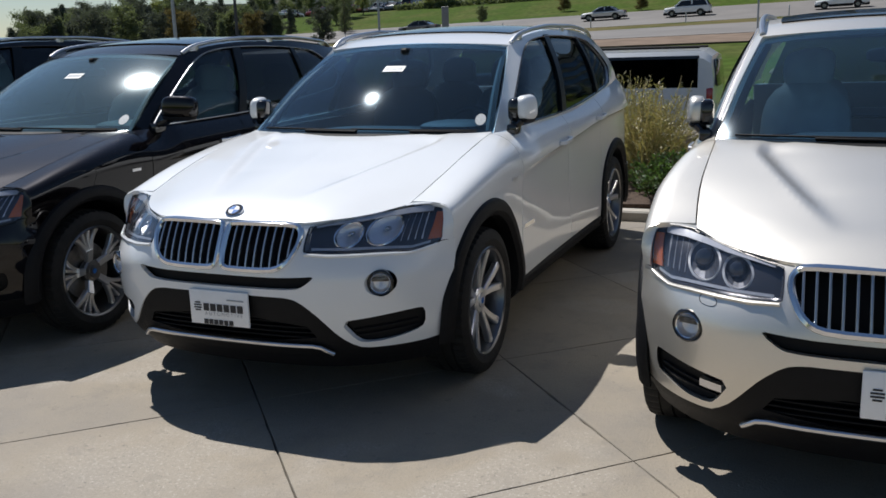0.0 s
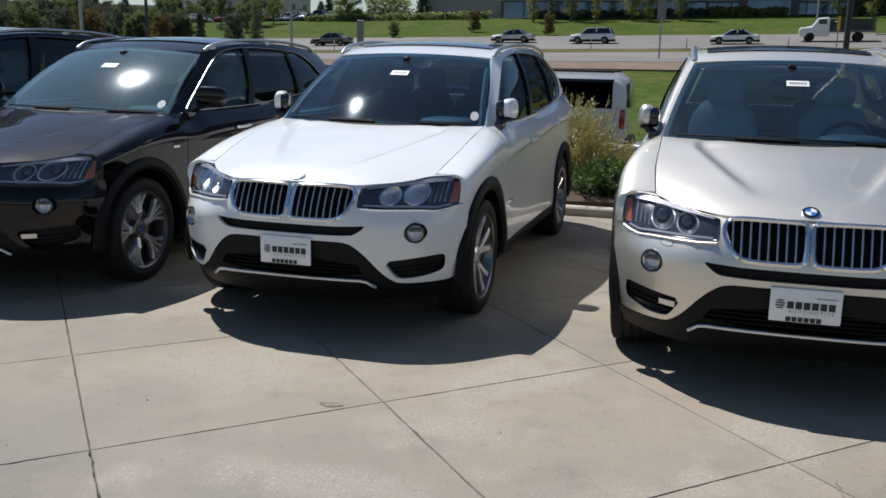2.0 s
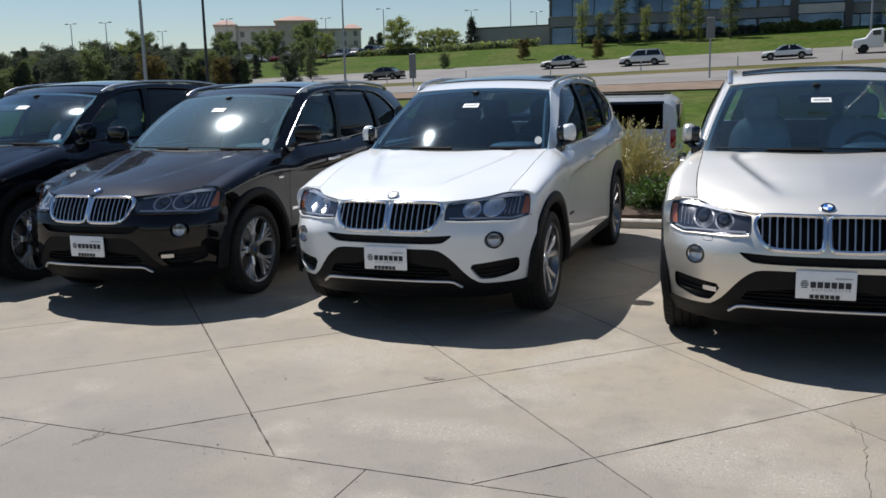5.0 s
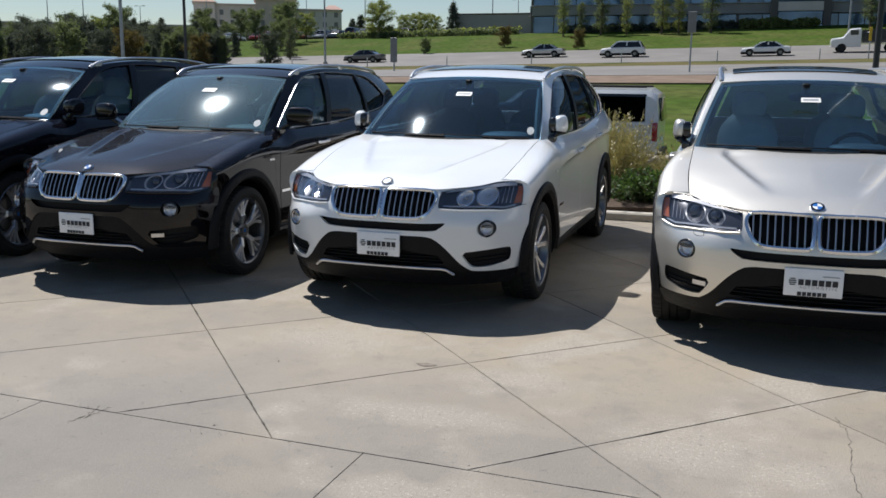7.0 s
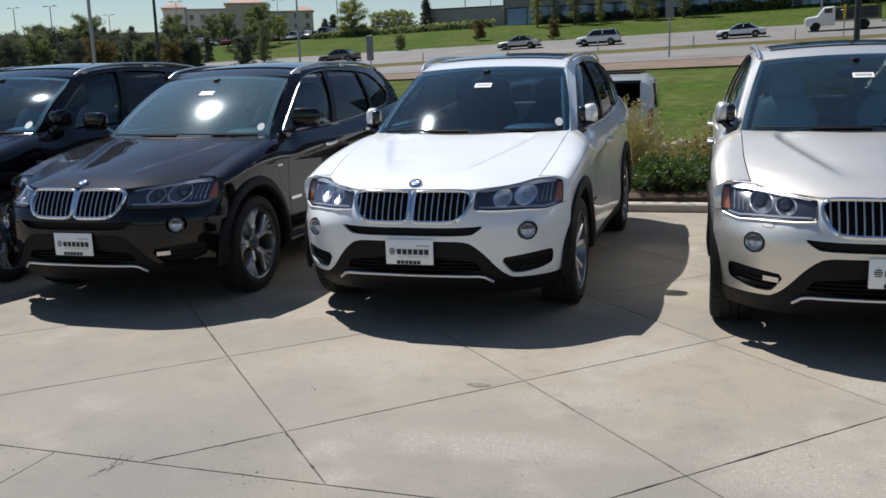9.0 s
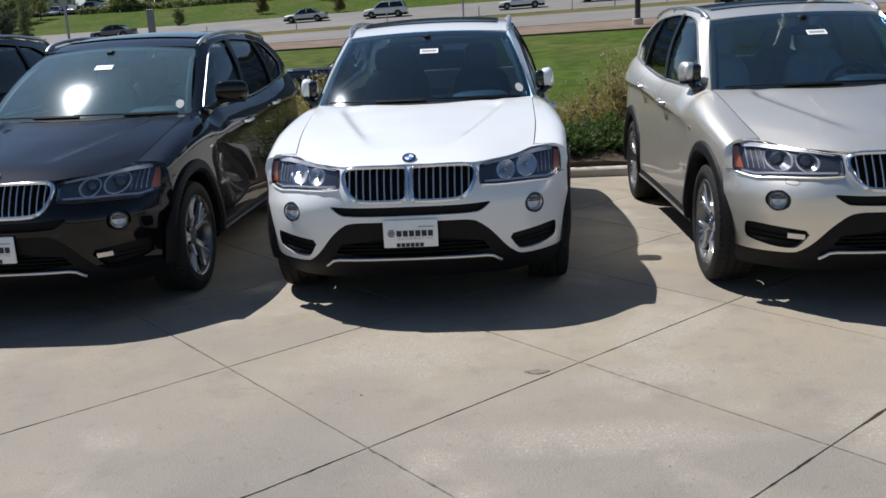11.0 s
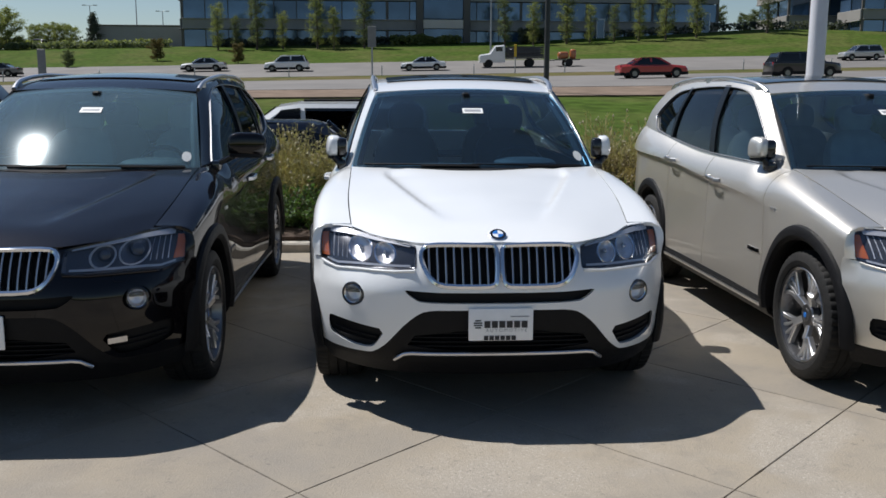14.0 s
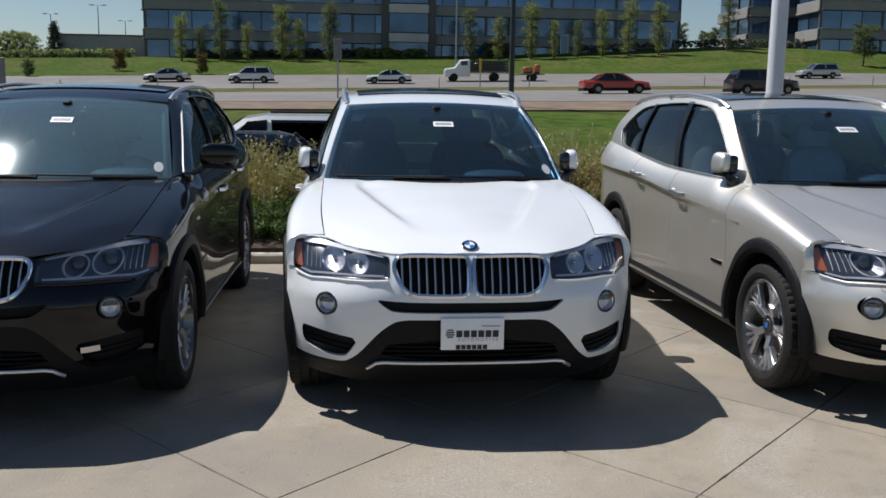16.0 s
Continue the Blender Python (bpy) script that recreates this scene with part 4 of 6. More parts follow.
        part("mirror_lower", lambda: f(blob(0.080, 0.135, 0.028, (0.858, 1.642, 1.144), (0, 0, -12), 4)), BLACK, mr, key="suv_mlow_%d" % sgn)
    P("roof_antenna", lambda: moved(blob(0.055, 0.17, 0.085, (0, 0, 0), (0, 0, 0), 2.6, 16, 10), pose(0, 4.02, roof_z(4.02) + 0.042, -6)), paint)
    if xline:
        pair("washer_cover", lambda: sweep([nose(x, z, 0.0006) for x, z in chaikin([(0.60, 0.686), (0.66, 0.686), (0.66, 0.716), (0.60, 0.716)], 2)], rect(0.0022, 0.0016), (0, -1, 0), True), BLACK)
    # side emblems
    pair("fender_emblem", lambda: join(sheet([[(plan_x(y) + section(z) + 0.006 - 0.05 * max(z - 0.85, 0), y, z) for z in (0.876, 0.892)] for y in steps(1.21, 1.285, 3)], 0.008)), ALU)
    pair("door_badge", lambda: sheet([[(plan_x(y) + section(z) + 0.005, y, z) for z in (0.596, 0.618)] for y in steps(1.42, 1.60, 4)], 0.006), CHROME)
    # cabin
    P("dashboard", lambda: join(blob(1.38, 0.62, 0.26, (0, 1.72, 0.96), (0, 0, 0), 4, 24, 10), blob(0.42, 0.30, 0.10, (0.38, 1.80, 1.08), (0, 0, 0), 3)), DASH)
    st = P("steering_wheel", lambda: moved(join(lathe([(0.175 + 0.016 * c, 0.016 * s) for c, s in circle(1, 8)], 32, "y"), blob(0.15, 0.06, 0.12, (0, 0, 0)), rbox(0.34, 0.02, 0.04, 0.008, 1)), pose(0.38, 2.00, 1.02, -24)), CABIN)
    for x in (-0.38, 0.38):
        seat(x, 2.34, leather, car)
    for x in (-0.36, 0.36):
        seat(x, 3.22, leather, car, "rear_seat")
    P("headliner", lambda: grid(lambda u, v: tuple(np.add(roof(0.97 * u, v), (0, 0.01, -0.035))), 12, 14, -0.01), HEADLINER)
    P("cabin_floor", lambda: rbox(1.4, 2.9, 0.03, 0.0, 1, (0, 2.85, 0.36)), CABIN)
    pair("door_lining", lambda: sheet([[(0.80 - 0.05 * abs(z - 0.8), y, z) for z in steps(0.40, 1.10, 5)] for y in steps(1.55, 4.2, 8)], 0.03), CABIN)
    P("load_cover", lambda: rbox(1.3, 0.75, 0.02, 0.005, 1, (0, 3.98, 1.02)), CABIN)
    pair("pillar_lining", lambda: grid(lambda u, v: tuple(np.add(windscreen(lerp(0.93, 1.005, u), v), (-0.002 * u, 0.03 - 0.012 * u, -0.02 + 0.006 * u))), 3, 10, 0.02, 0, 1), DASH)
    P("rear_view_mirror", lambda: join(blob(0.24, 0.03, 0.07, (0, 1.95, 1.44), (0, 0, 0), 3), rbox(0.05, 0.10, 0.09, 0.01, 1, (0, 1.98, 1.495))), BLACK)
    # paper on the glass, plate
    st = P("windscreen_sticker", lambda: grid(lambda u, v: windscreen(u, v, 0.008), 3, 2, -0.001, -0.06, 0.14, 0.595, 0.665), PAPER, lab="white paper stock tag")
    part("tag_print", lambda: grid(lambda u, v: windscreen(u, v, 0.0096), 6, 1, -0.0006, -0.04, 0.12, 0.615, 0.645), GREY_INK, st, key="suv_tagprint")
    P("round_sticker", lambda: radial([(0.905 + 0.036 * c, 0.115 + 0.052 * s) for c, s in circle(1, 18)], lambda u, v: windscreen(u, v, 0.009), 2, 0.001), STICKER, lab="round white oil-change sticker")
    pl = P("dealer_plate", lambda: rbox(0.305, 0.012, 0.152, 0.005, 2, (0, -0.012, 0.490)), PLATE, lab="white dealer plate with dark print")
    plate_bars(pl)
    for side in (1, -1):
        for y in (HUB_F, HUB_R):
            wheel("front_wheel" if y < 2 else "rear_wheel", side, y, wheels, car)
    return car


# ---- ground ----


def concrete(name):
    """Old broomed concrete: broad tone, tan worn patches with bare aggregate, fine grain."""
    m = material(name, (0.225, 0.207, 0.178), 0.85)
    n, l = m.node_tree.nodes, m.node_tree.links
    b = n["Principled BSDF"]
    tc = n.new("ShaderNodeTexCoord")

    def tex(scale, detail, lo, hi, rough=0.6, kind="ShaderNodeTexNoise"):
        t = n.new(kind)
        t.inputs["Scale"].default_value = scale
        if kind == "ShaderNodeTexNoise":
            t.inputs["Detail"].default_value, t.inputs["Roughness"].default_value = detail, rough
        l.new(tc.outputs["Object"], t.inputs["Vector"])
        r = n.new("ShaderNodeMapRange")
        r.inputs[1].default_value, r.inputs[2].default_value = lo, hi
        l.new(t.outputs[0], r.inputs[0])
        return r.outputs[0]

    def mixed(a, c, f):
        x = n.new("ShaderNodeMix")
        x.data_type = "RGBA"
        l.new(f, x.inputs[0])
        for k, v in ((6, a), (7, c)):
            if isinstance(v, tuple):
                x.inputs[k].default_value = (*v, 1)
            else:
                l.new(v, x.inputs[k])
        return x.outputs[2]

    def times(a, c):
        x = n.new("ShaderNodeMath")
        x.operation = "MULTIPLY"
        l.new(a, x.inputs[0])
        if isinstance(c, float):
            x.inputs[1].default_value = c
        else:
            l.new(c, x.inputs[1])
        return x.outputs[0]
    col = mixed((0.202, 0.183, 0.158), (0.265, 0.235, 0.195), tex(0.55, 5, 0.35, 0.65))
    col = mixed(col, (0.305, 0.262, 0.20), times(tex(0.9, 4, 0.5, 0.66), 0.5))
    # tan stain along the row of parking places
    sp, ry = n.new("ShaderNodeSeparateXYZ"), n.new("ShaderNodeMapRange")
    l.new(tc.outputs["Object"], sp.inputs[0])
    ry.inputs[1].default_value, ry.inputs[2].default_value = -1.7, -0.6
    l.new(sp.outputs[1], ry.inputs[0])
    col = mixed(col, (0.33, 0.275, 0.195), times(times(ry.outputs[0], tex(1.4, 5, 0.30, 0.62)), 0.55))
    patch = tex(1.1, 3, 0.55, 0.63)
    # places where the surface has scaled off and pale aggregate shows
    wob = n.new("ShaderNodeTexNoise")
    wob.inputs["Scale"].default_value, wob.inputs["Detail"].default_value = 4.5, 5
    l.new(tc.outputs["Object"], wob.inputs["Vector"])
    for cx, cy, rx, ry_ in ((0.85, -1.56, 0.78, 0.20), (2.06, -1.52, 0.48, 0.40), (1.15, -0.95, 0.42, 0.22), (-0.05, -0.58, 0.60, 0.34)):
        mp, ln, ad, fr = n.new("ShaderNodeMapping"), n.new("ShaderNodeVectorMath"), n.new("ShaderNodeMath"), n.new("ShaderNodeMapRange")
        mp.inputs["Location"].default_value, mp.inputs["Scale"].default_value = (-cx / rx, -cy / ry_, 0), (1 / rx, 1 / ry_, 0)
        l.new(tc.outputs["Object"], mp.inputs["Vector"])
        ln.operation, ad.operation = "LENGTH", "ADD"
        l.new(mp.outputs[0], ln.inputs[0])
        l.new(ln.outputs["Value"], ad.inputs[0])
        l.new(wob.outputs["Fac"], ad.inputs[1])
        fr.inputs[1].default_value, fr.inputs[2].default_value = 1.45, 0.85
        l.new(ad.outputs[0], fr.inputs[0])
        mxx = n.new("ShaderNodeMath")
        mxx.operation = "MAXIMUM"
        l.new(patch, mxx.inputs[0])
        l.new(fr.outputs[0], mxx.inputs[1])
        patch = mxx.outputs[0]
    speck = tex(60, 5, 0.54, 0.66, 0.8)
    col = mixed(col, (0.315, 0.282, 0.235), times(patch, 0.60))
    col = mixed(col, (0.50, 0.455, 0.39), times(times(patch, speck), 0.85))
    col = mixed(col, (0.13, 0.118, 0.10), times(times(patch, tex(46, 4, 0.60, 0.66, 0.7)), 0.7))
    col = mixed(col, (0.12, 0.11, 0.095), times(tex(14, 8, 0.59, 0.68, 0.75), 0.6))
    col = mixed(col, (0.17, 0.155, 0.135), times(tex(3.2, 7, 0.52, 0.70, 0.7), 0.5))
    col = mixed(col, (0.15, 0.137, 0.118), times(tex(75, 6, 0.52, 0.70, 0.8), 0.50))
    col = mixed(col, (0.34, 0.31, 0.26), times(tex(55, 5, 0.56, 0.72, 0.8), 0.50))
    oi = n.new("ShaderNodeObjectInfo")
    r = n.new("ShaderNodeMapRange")
    r.inputs[3].default_value, r.inputs[4].default_value = 0.94, 1.06
    l.new(oi.outputs["Random"], r.inputs[0])
    hs = n.new("ShaderNodeHueSaturation")
    l.new(col, hs.inputs["Color"])
    l.new(r.outputs[0], hs.inputs["Value"])
    l.new(hs.outputs[0], b.inputs["Base Color"])
    bp = n.new("ShaderNodeBump")
    bp.inputs["Strength"].default_value, bp.inputs["Distance"].default_value = 0.5, 0.006
    l.new(tex(90, 6, 0.2, 0.8), bp.inputs["Height"])
    l.new(bp.outputs[0], b.inputs["Normal"])
    return m


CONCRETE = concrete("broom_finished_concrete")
JOINT = material("dirty_joint", (0.155, 0.138, 0.115), 0.95, vary=0.3, noise_scale=12)
KERB = material("kerb_concrete", (0.40, 0.37, 0.32), 0.85, vary=0.12, noise_scale=9, bump=0.3, bump_scale=90)
SOIL = material("bark_mulch", (0.065, 0.042, 0.028), 0.95, vary=0.45, noise_scale=45, bump=1.0, bump_scale=60)
GRASS = material("spring_lawn", (0.052, 0.084, 0.015), 0.9, vary=0.32, noise_scale=1.3, second=(0.078, 0.094, 0.026), second_scale=0.16, bump=0.6, bump_scale=14, spec=0.03)
DRY = material("dry_verge_grass", (0.125, 0.105, 0.05), 0.95, vary=0.3, noise_scale=0.7, second=(0.075, 0.085, 0.028), second_scale=0.2, bump=0.6, bump_scale=12, spec=0.03)
DIRT = material("reddish_roadside_dirt", (0.19, 0.145, 0.112), 0.95, vary=0.2, noise_scale=0.8, bump=0.4, bump_scale=20, spec=0.05)
ASPHALT = material("worn_asphalt", (0.075, 0.073, 0.07), 0.9, vary=0.18, noise_scale=1.5, bump=0.4, bump_scale=120)
ROAD = material("pale_highway_concrete", (0.175, 0.163, 0.15), 0.85, vary=0.10, noise_scale=0.35, second=(0.15, 0.14, 0.13), second_scale=0.12, bump=0.2, bump_scale=40)
LINE = material("road_line_paint", (0.38, 0.37, 0.33), 0.7, vary=0.15, noise_scale=3)
STONE = material("pale_rubble_stone", (0.33, 0.29, 0.24), 0.9, vary=0.25, noise_scale=6, bump=0.6, bump_scale=40, per_object=0.2)

ground_z = fn((-2000, -0.14), (4.9, -0.14), (7.0, -0.18), (9, -0.5), (13, -0.62), (19, -0.62), (24, -0.25), (43, 1.33), (49, 1.75), (71, 2.67), (87, 3.28), (109, 5.3), (118, 6.2), (139, 9.05), (146, 9.6), (200, 10.0), (3000, 10.0))


def terrain(x, y):
    k = min(max((y - 24) / 40, 0), 1)
    k = k * k * (3 - 2 * k)
    return ground_z(y) + k * 0.021 * min(max(x, -160), 60) + 1.4 * min(max((x - 25) / 35, 0), 1) * min(max((y - 108) / 28, 0), 1)


XS = [-2500, -1200, -600, -350, -250] + list(range(-200, 201, 20)) + [250, 350, 600, 1200, 2500]
YS = [-2000, -600, -150, -40, 0, 4.9, 6, 7, 8, 9, 10, 11.5, 13, 16, 19, 21, 24, 28, 32, 36, 40] + list(range(43, 150, 2)) + [155, 165, 180, 200, 260, 350, 600, 1200, 3500]


def strip(y0, y1, x0=-350, x1=350, lift=0.06):
    xs = [x for x in XS if x0 <= x <= x1]
    ys = sorted({y0, y1} | {y for y in YS if y0 < y < y1})
    ys = [min(YS, key=lambda v: abs(v - y)) for y in ys]
    ys = sorted(set(ys))
    return sheet([[(x, y, terrain(x, y) + lift) for y in ys] for x in xs], -0.05)


part("ground", [(x, y, terrain(x, y)) for x in XS for y in YS] and (
    [(x, y, terrain(x, y)) for x in XS for y in YS],
    [(i * len(YS) + j, (i + 1) * len(YS) + j, (i + 1) * len(YS) + j + 1, i * len(YS) + j + 1) for i in range(len(XS) - 1) for j in range(len(YS) - 1)]), GRASS)
tagged(bpy.data.objects["ground"], "mown green lawn rising to a bank behind the road", "lawn", kind="structure")


def setting(name, g, mat, label, category, kind="structure", sharp=35):
    return tagged(part(name, g, mat, sharp=sharp), label, category, kind=kind)


setting("lower_lot", strip(8, 19, -60, 60, 0.02), ASPHALT, "worn dark asphalt of the lower parking row", "parking lot")
setting("dirt_verge", strip(43, 49, lift=0.04), DIRT, "bare reddish dirt beside the highway", "verge")
setting("road", strip(49, 71, lift=0.06), ROAD, "pale concrete carriageway of the highway", "road")
setting("median", strip(71, 87, lift=0.045), DRY, "dry grassy strip between the two carriageways", "verge")
setting("road_far", strip(87, 109, lift=0.06), ROAD, "pale far carriageway of the highway", "road")
for y0 in (53, 89, 107):
    g = sheet([[(x, y, terrain(x, yy) + 0.075) for y, yy in ((y0, y0), (y0 + 0.25, y0))] for x in XS if -350 <= x <= 350], -0.01)
    setting("road_line", g, LINE, "long pale paint line on the carriageway", "road marking")

# slabs of the display lot: squares set cornerwise, cut off by one long joint
lot = setting("pavement", rbox(60, 24, 0.05, 0, 1, (0, -7.2, -0.045)), JOINT, "sunlit pale concrete display lot with sawn joints", "pavement")
SLAB_A, SLAB_B, SLAB_O = Vector((0.7169, 0.6972)) * 1.238, Vector((0.6626, -0.7490)) * 1.238, Vector((0.839, -0.745))
KERB_Y = 4.76


def clip(poly, n, d):
    out = []
    for a, b in zip(poly, poly[1:] + poly[:1]):
        da, db = a.dot(n) - d, b.dot(n) - d
        if da >= 0:
            out.append(a)
        if da * db < 0:
            out.append(a.lerp(b, da / (da - db)))
    return out


def inset(poly, d):
    c = sum(poly, Vector((0, 0))) / len(poly)
    r = max((p - c).length for p in poly)
    return [c + (p - c) * (1 - d / max((p - c).length, 0.05)) for p in poly]


def slab(poly):
    area = abs(sum(a.x * b.y - b.x * a.y for a, b in zip(poly, poly[1:] + poly[:1]))) / 2
    if len(poly) < 3 or area < 0.01:
        return
    near = all(abs(p.x) < 5.5 and -4.2 < p.y < 2 for p in poly)
    rnd = random.Random(int(poly[0].x * 997) * 31 + int(poly[0].y * 991))

    def worn(q):
        # chipped, slightly wandering edges
        if not near:
            return q
        c = sum(q, Vector((0, 0))) / len(q)
        out = []
        for a, b in zip(q, q[1:] + q[:1]):
            for k in range(16):
                p = a.lerp(b, k / 16)
                out.append(p + (c - p).normalized() * (0.0035 * rnd.random() ** 3 + (0.005 if rnd.random() < 0.04 else 0)) if k else p)
        return out
    p0 = worn(inset(poly, 0.0022))
    cc = sum(p0, Vector((0, 0))) / len(p0)
    p1 = [p + (cc - p).normalized() * 0.0025 for p in p0]
    g = loft([[(p.x, p.y, -0.03) for p in p0], [(p.x, p.y, -0.006) for p in p0], [(p.x, p.y, 0.0) for p in p1]])
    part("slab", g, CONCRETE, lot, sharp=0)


NA = Vector((0.024, 1.0)).normalized()
DA = -2.046 * NA.y
ALONG = Vector((NA.y, -NA.x))
BASE_A = Vector((0.783, -2.065))
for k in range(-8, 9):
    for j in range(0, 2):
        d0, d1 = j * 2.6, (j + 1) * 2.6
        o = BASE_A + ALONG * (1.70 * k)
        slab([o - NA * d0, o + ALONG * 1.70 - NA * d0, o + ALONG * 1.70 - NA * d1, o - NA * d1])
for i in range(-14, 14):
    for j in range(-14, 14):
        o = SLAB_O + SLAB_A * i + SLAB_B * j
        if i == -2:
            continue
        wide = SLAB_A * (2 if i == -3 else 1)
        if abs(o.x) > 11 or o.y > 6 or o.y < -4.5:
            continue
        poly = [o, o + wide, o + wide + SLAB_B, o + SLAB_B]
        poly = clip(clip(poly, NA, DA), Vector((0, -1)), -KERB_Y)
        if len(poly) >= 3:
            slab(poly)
# added out of view: dark ground that lessens light bounced onto the noses
setting("drive_lane", sheet([[(x, y, -0.012) for y in (-19.0, -13.0, BASE_A.y - 5.22 - 0.024 * x)] for x in steps(-30, 30, 12)], -0.02), ASPHALT, "unseen dark asphalt beyond the display lot, added to cut bounced light", "road")
CRACK = material("hairline_crack", (0.165, 0.148, 0.125), 0.95, vary=0.3, noise_scale=20)


def crack(pts, seed):
    rnd = random.Random(seed)
    rows = []
    for (x0, y0), (x1, y1) in zip(pts, pts[1:]):
        for k in range(10):
            s = k / 10
            w = 0.0005 + 0.0010 * rnd.random()
            x, y = lerp(x0, x1, s) + rnd.uniform(-0.012, 0.012), lerp(y0, y1, s) + rnd.uniform(-0.012, 0.012)
            nx, ny = -(y1 - y0), x1 - x0
            q = math.hypot(nx, ny)
            rows.append([(x - nx / q * w, y - ny / q * w, 0.0025), (x + nx / q * w, y + ny / q * w, 0.0025)])
    part("crack", sheet(rows, -0.001), CRACK, lot, sharp=0)


crack([(2.70, -0.93), (2.745, -1.12), (2.715, -1.52), (2.72, -1.95)], 1)
crack([(-0.616, -1.985), (-0.585, -2.12), (-0.615, -2.23)], 3)
crack([(-0.555, -1.99), (-0.570, -2.10), (-0.60, -2.17)], 6)
crack([(2.35, -2.15), (2.28, -2.35), (2.15, -2.50)], 4)
STAIN = material("oil_stain", (0.17, 0.14, 0.11), 0.7, vary=0.3, noise_scale=30)
part("oil_spot", radial([(0.632 + (0.055 + 0.010 * math.sin(3 * a)) * math.cos(a), -0.856 + (0.026 + 0.005 * math.cos(4 * a)) * math.sin(a)) for a in steps(0, 2 * math.pi * 23 / 24, 23)], lambda x, y: (x, y, 0.003), 2, 0.001), STAIN, lot)

# loose grit along the long joint and on the slabs
rnd = random.Random(77)
gv, gf = [], []
for k in range(420):
    if k < 170:
        p = BASE_A + ALONG * rnd.uniform(-5, 6) + NA * rnd.gauss(0.0, 0.045)
    else:
        p = Vector((rnd.uniform(-4, 5), rnd.uniform(-3.6, 0.2)))
    r = rnd.uniform(0.0015, 0.0045) * (1.7 if rnd.random() < 0.06 else 1)
    i = len(gv)
    a = rnd.uniform(0, 3)
    gv += [(p.x + r * math.cos(a + q * math.pi / 2) * (1.3 if q % 2 else 0.8), p.y + r * math.sin(a + q * math.pi / 2) * (1.3 if q % 2 else 0.8), 0.0005) for q in range(4)] + [(p.x, p.y, r * 1.1)]
    gf += [(i, i + 1, i + 4), (i + 1, i + 2, i + 4), (i + 2, i + 3, i + 4), (i + 3, i, i + 4), (i + 3, i + 2, i + 1, i)]
setting("grit", (gv, gf), STONE, "scattered pale grit on the concrete", "grit", "stuff", 0)

kerb = setting("kerb", join(*[sweep([(x, KERB_Y + 0.09, 0.0), (x + 2.98, KERB_Y + 0.09, 0.0)], [(-0.085, -0.1), (0.085, -0.1), (0.085, 0.075), (0.07, 0.09), (-0.065, 0.09), (-0.085, 0.07)], (0, 0, 1)) for x in range(-18, 18, 3)]), KERB, "pale low concrete kerb along the planting bed", "kerb")
rnd = random.Random(5)
setting("planting_bed", sheet([[(x, y, 0.05 + 0.10 * math.sin(math.pi * (y - 4.93) / 2.9) + 0.03 * noise.noise((x * 1.7, y * 1.7, 0)) - (0.25 if y > 7.5 else 0)) for y in steps(4.93, 7.8, 12)] for x in steps(-18, 18, 90)], -0.08), SOIL, "dark bark mulch in the planting bed behind the kerb", "planting bed")

# ---- cars on display ----
suv("white SUV, parked nose out, with black cladding and silver wheels", pose(0, 0, 0), WHITE, "v", "black", CABIN, False, True)
suv("dark brown-black SUV with chrome window line, parked beside a white one", pose(-2.34, -0.05, 0), DARK, "y", "alu", CABIN_LIGHT, True, False, True)
suv("champagne silver SUV with satin trim, parked nose out", pose(2.612, -0.215, 0, 0, 0, 0.4), SILVER, "y", "alu", CABIN_LIGHT, True, False)
BLACK_PAINT = material("black_paint", (0.006, 0.006, 0.009), 0.4, 0.0, 0.85, 0.015, 900, 0.4, spec=0.0)
suv("black SUV parked beside a dark brown one", pose(-4.56, -0.12, 0) @ Matrix.Scale(1.04, 4), BLACK_PAINT, "y", "black", CABIN_LIGHT, True, False)
suv("black SUV parked beyond the silver one", pose(5.62, -0.10, 0), BLACK_PAINT, "y", "alu", CABIN, True, False)

# ---- planting ----
LEAF = material("grey_green_leaves", (0.24, 0.225, 0.10), 0.7, vary=0.3, noise_scale=8, per_object=0.1, thin=0.35)
LEAF_DEEP = material("deep_green_leaves", (0.060, 0.110, 0.030), 0.6, vary=0.3, noise_scale=8, per_object=0.1, thin=0.35)
LEAF_DRY = material("half_dry_leaves", (0.145, 0.115, 0.055), 0.75, vary=0.35, noise_scale=8, thin=0.30)
STRAW = material("straw_stems", (0.34, 0.28, 0.13), 0.8, vary=0.25, noise_scale=9, thin=0.20)
CREAM = material("cream_seed_heads", (0.50, 0.44, 0.27), 0.85, vary=0.15, noise_scale=20)
TWIG = material("brown_twigs", (0.12, 0.085, 0.055), 0.9, vary=0.2, noise_scale=10)


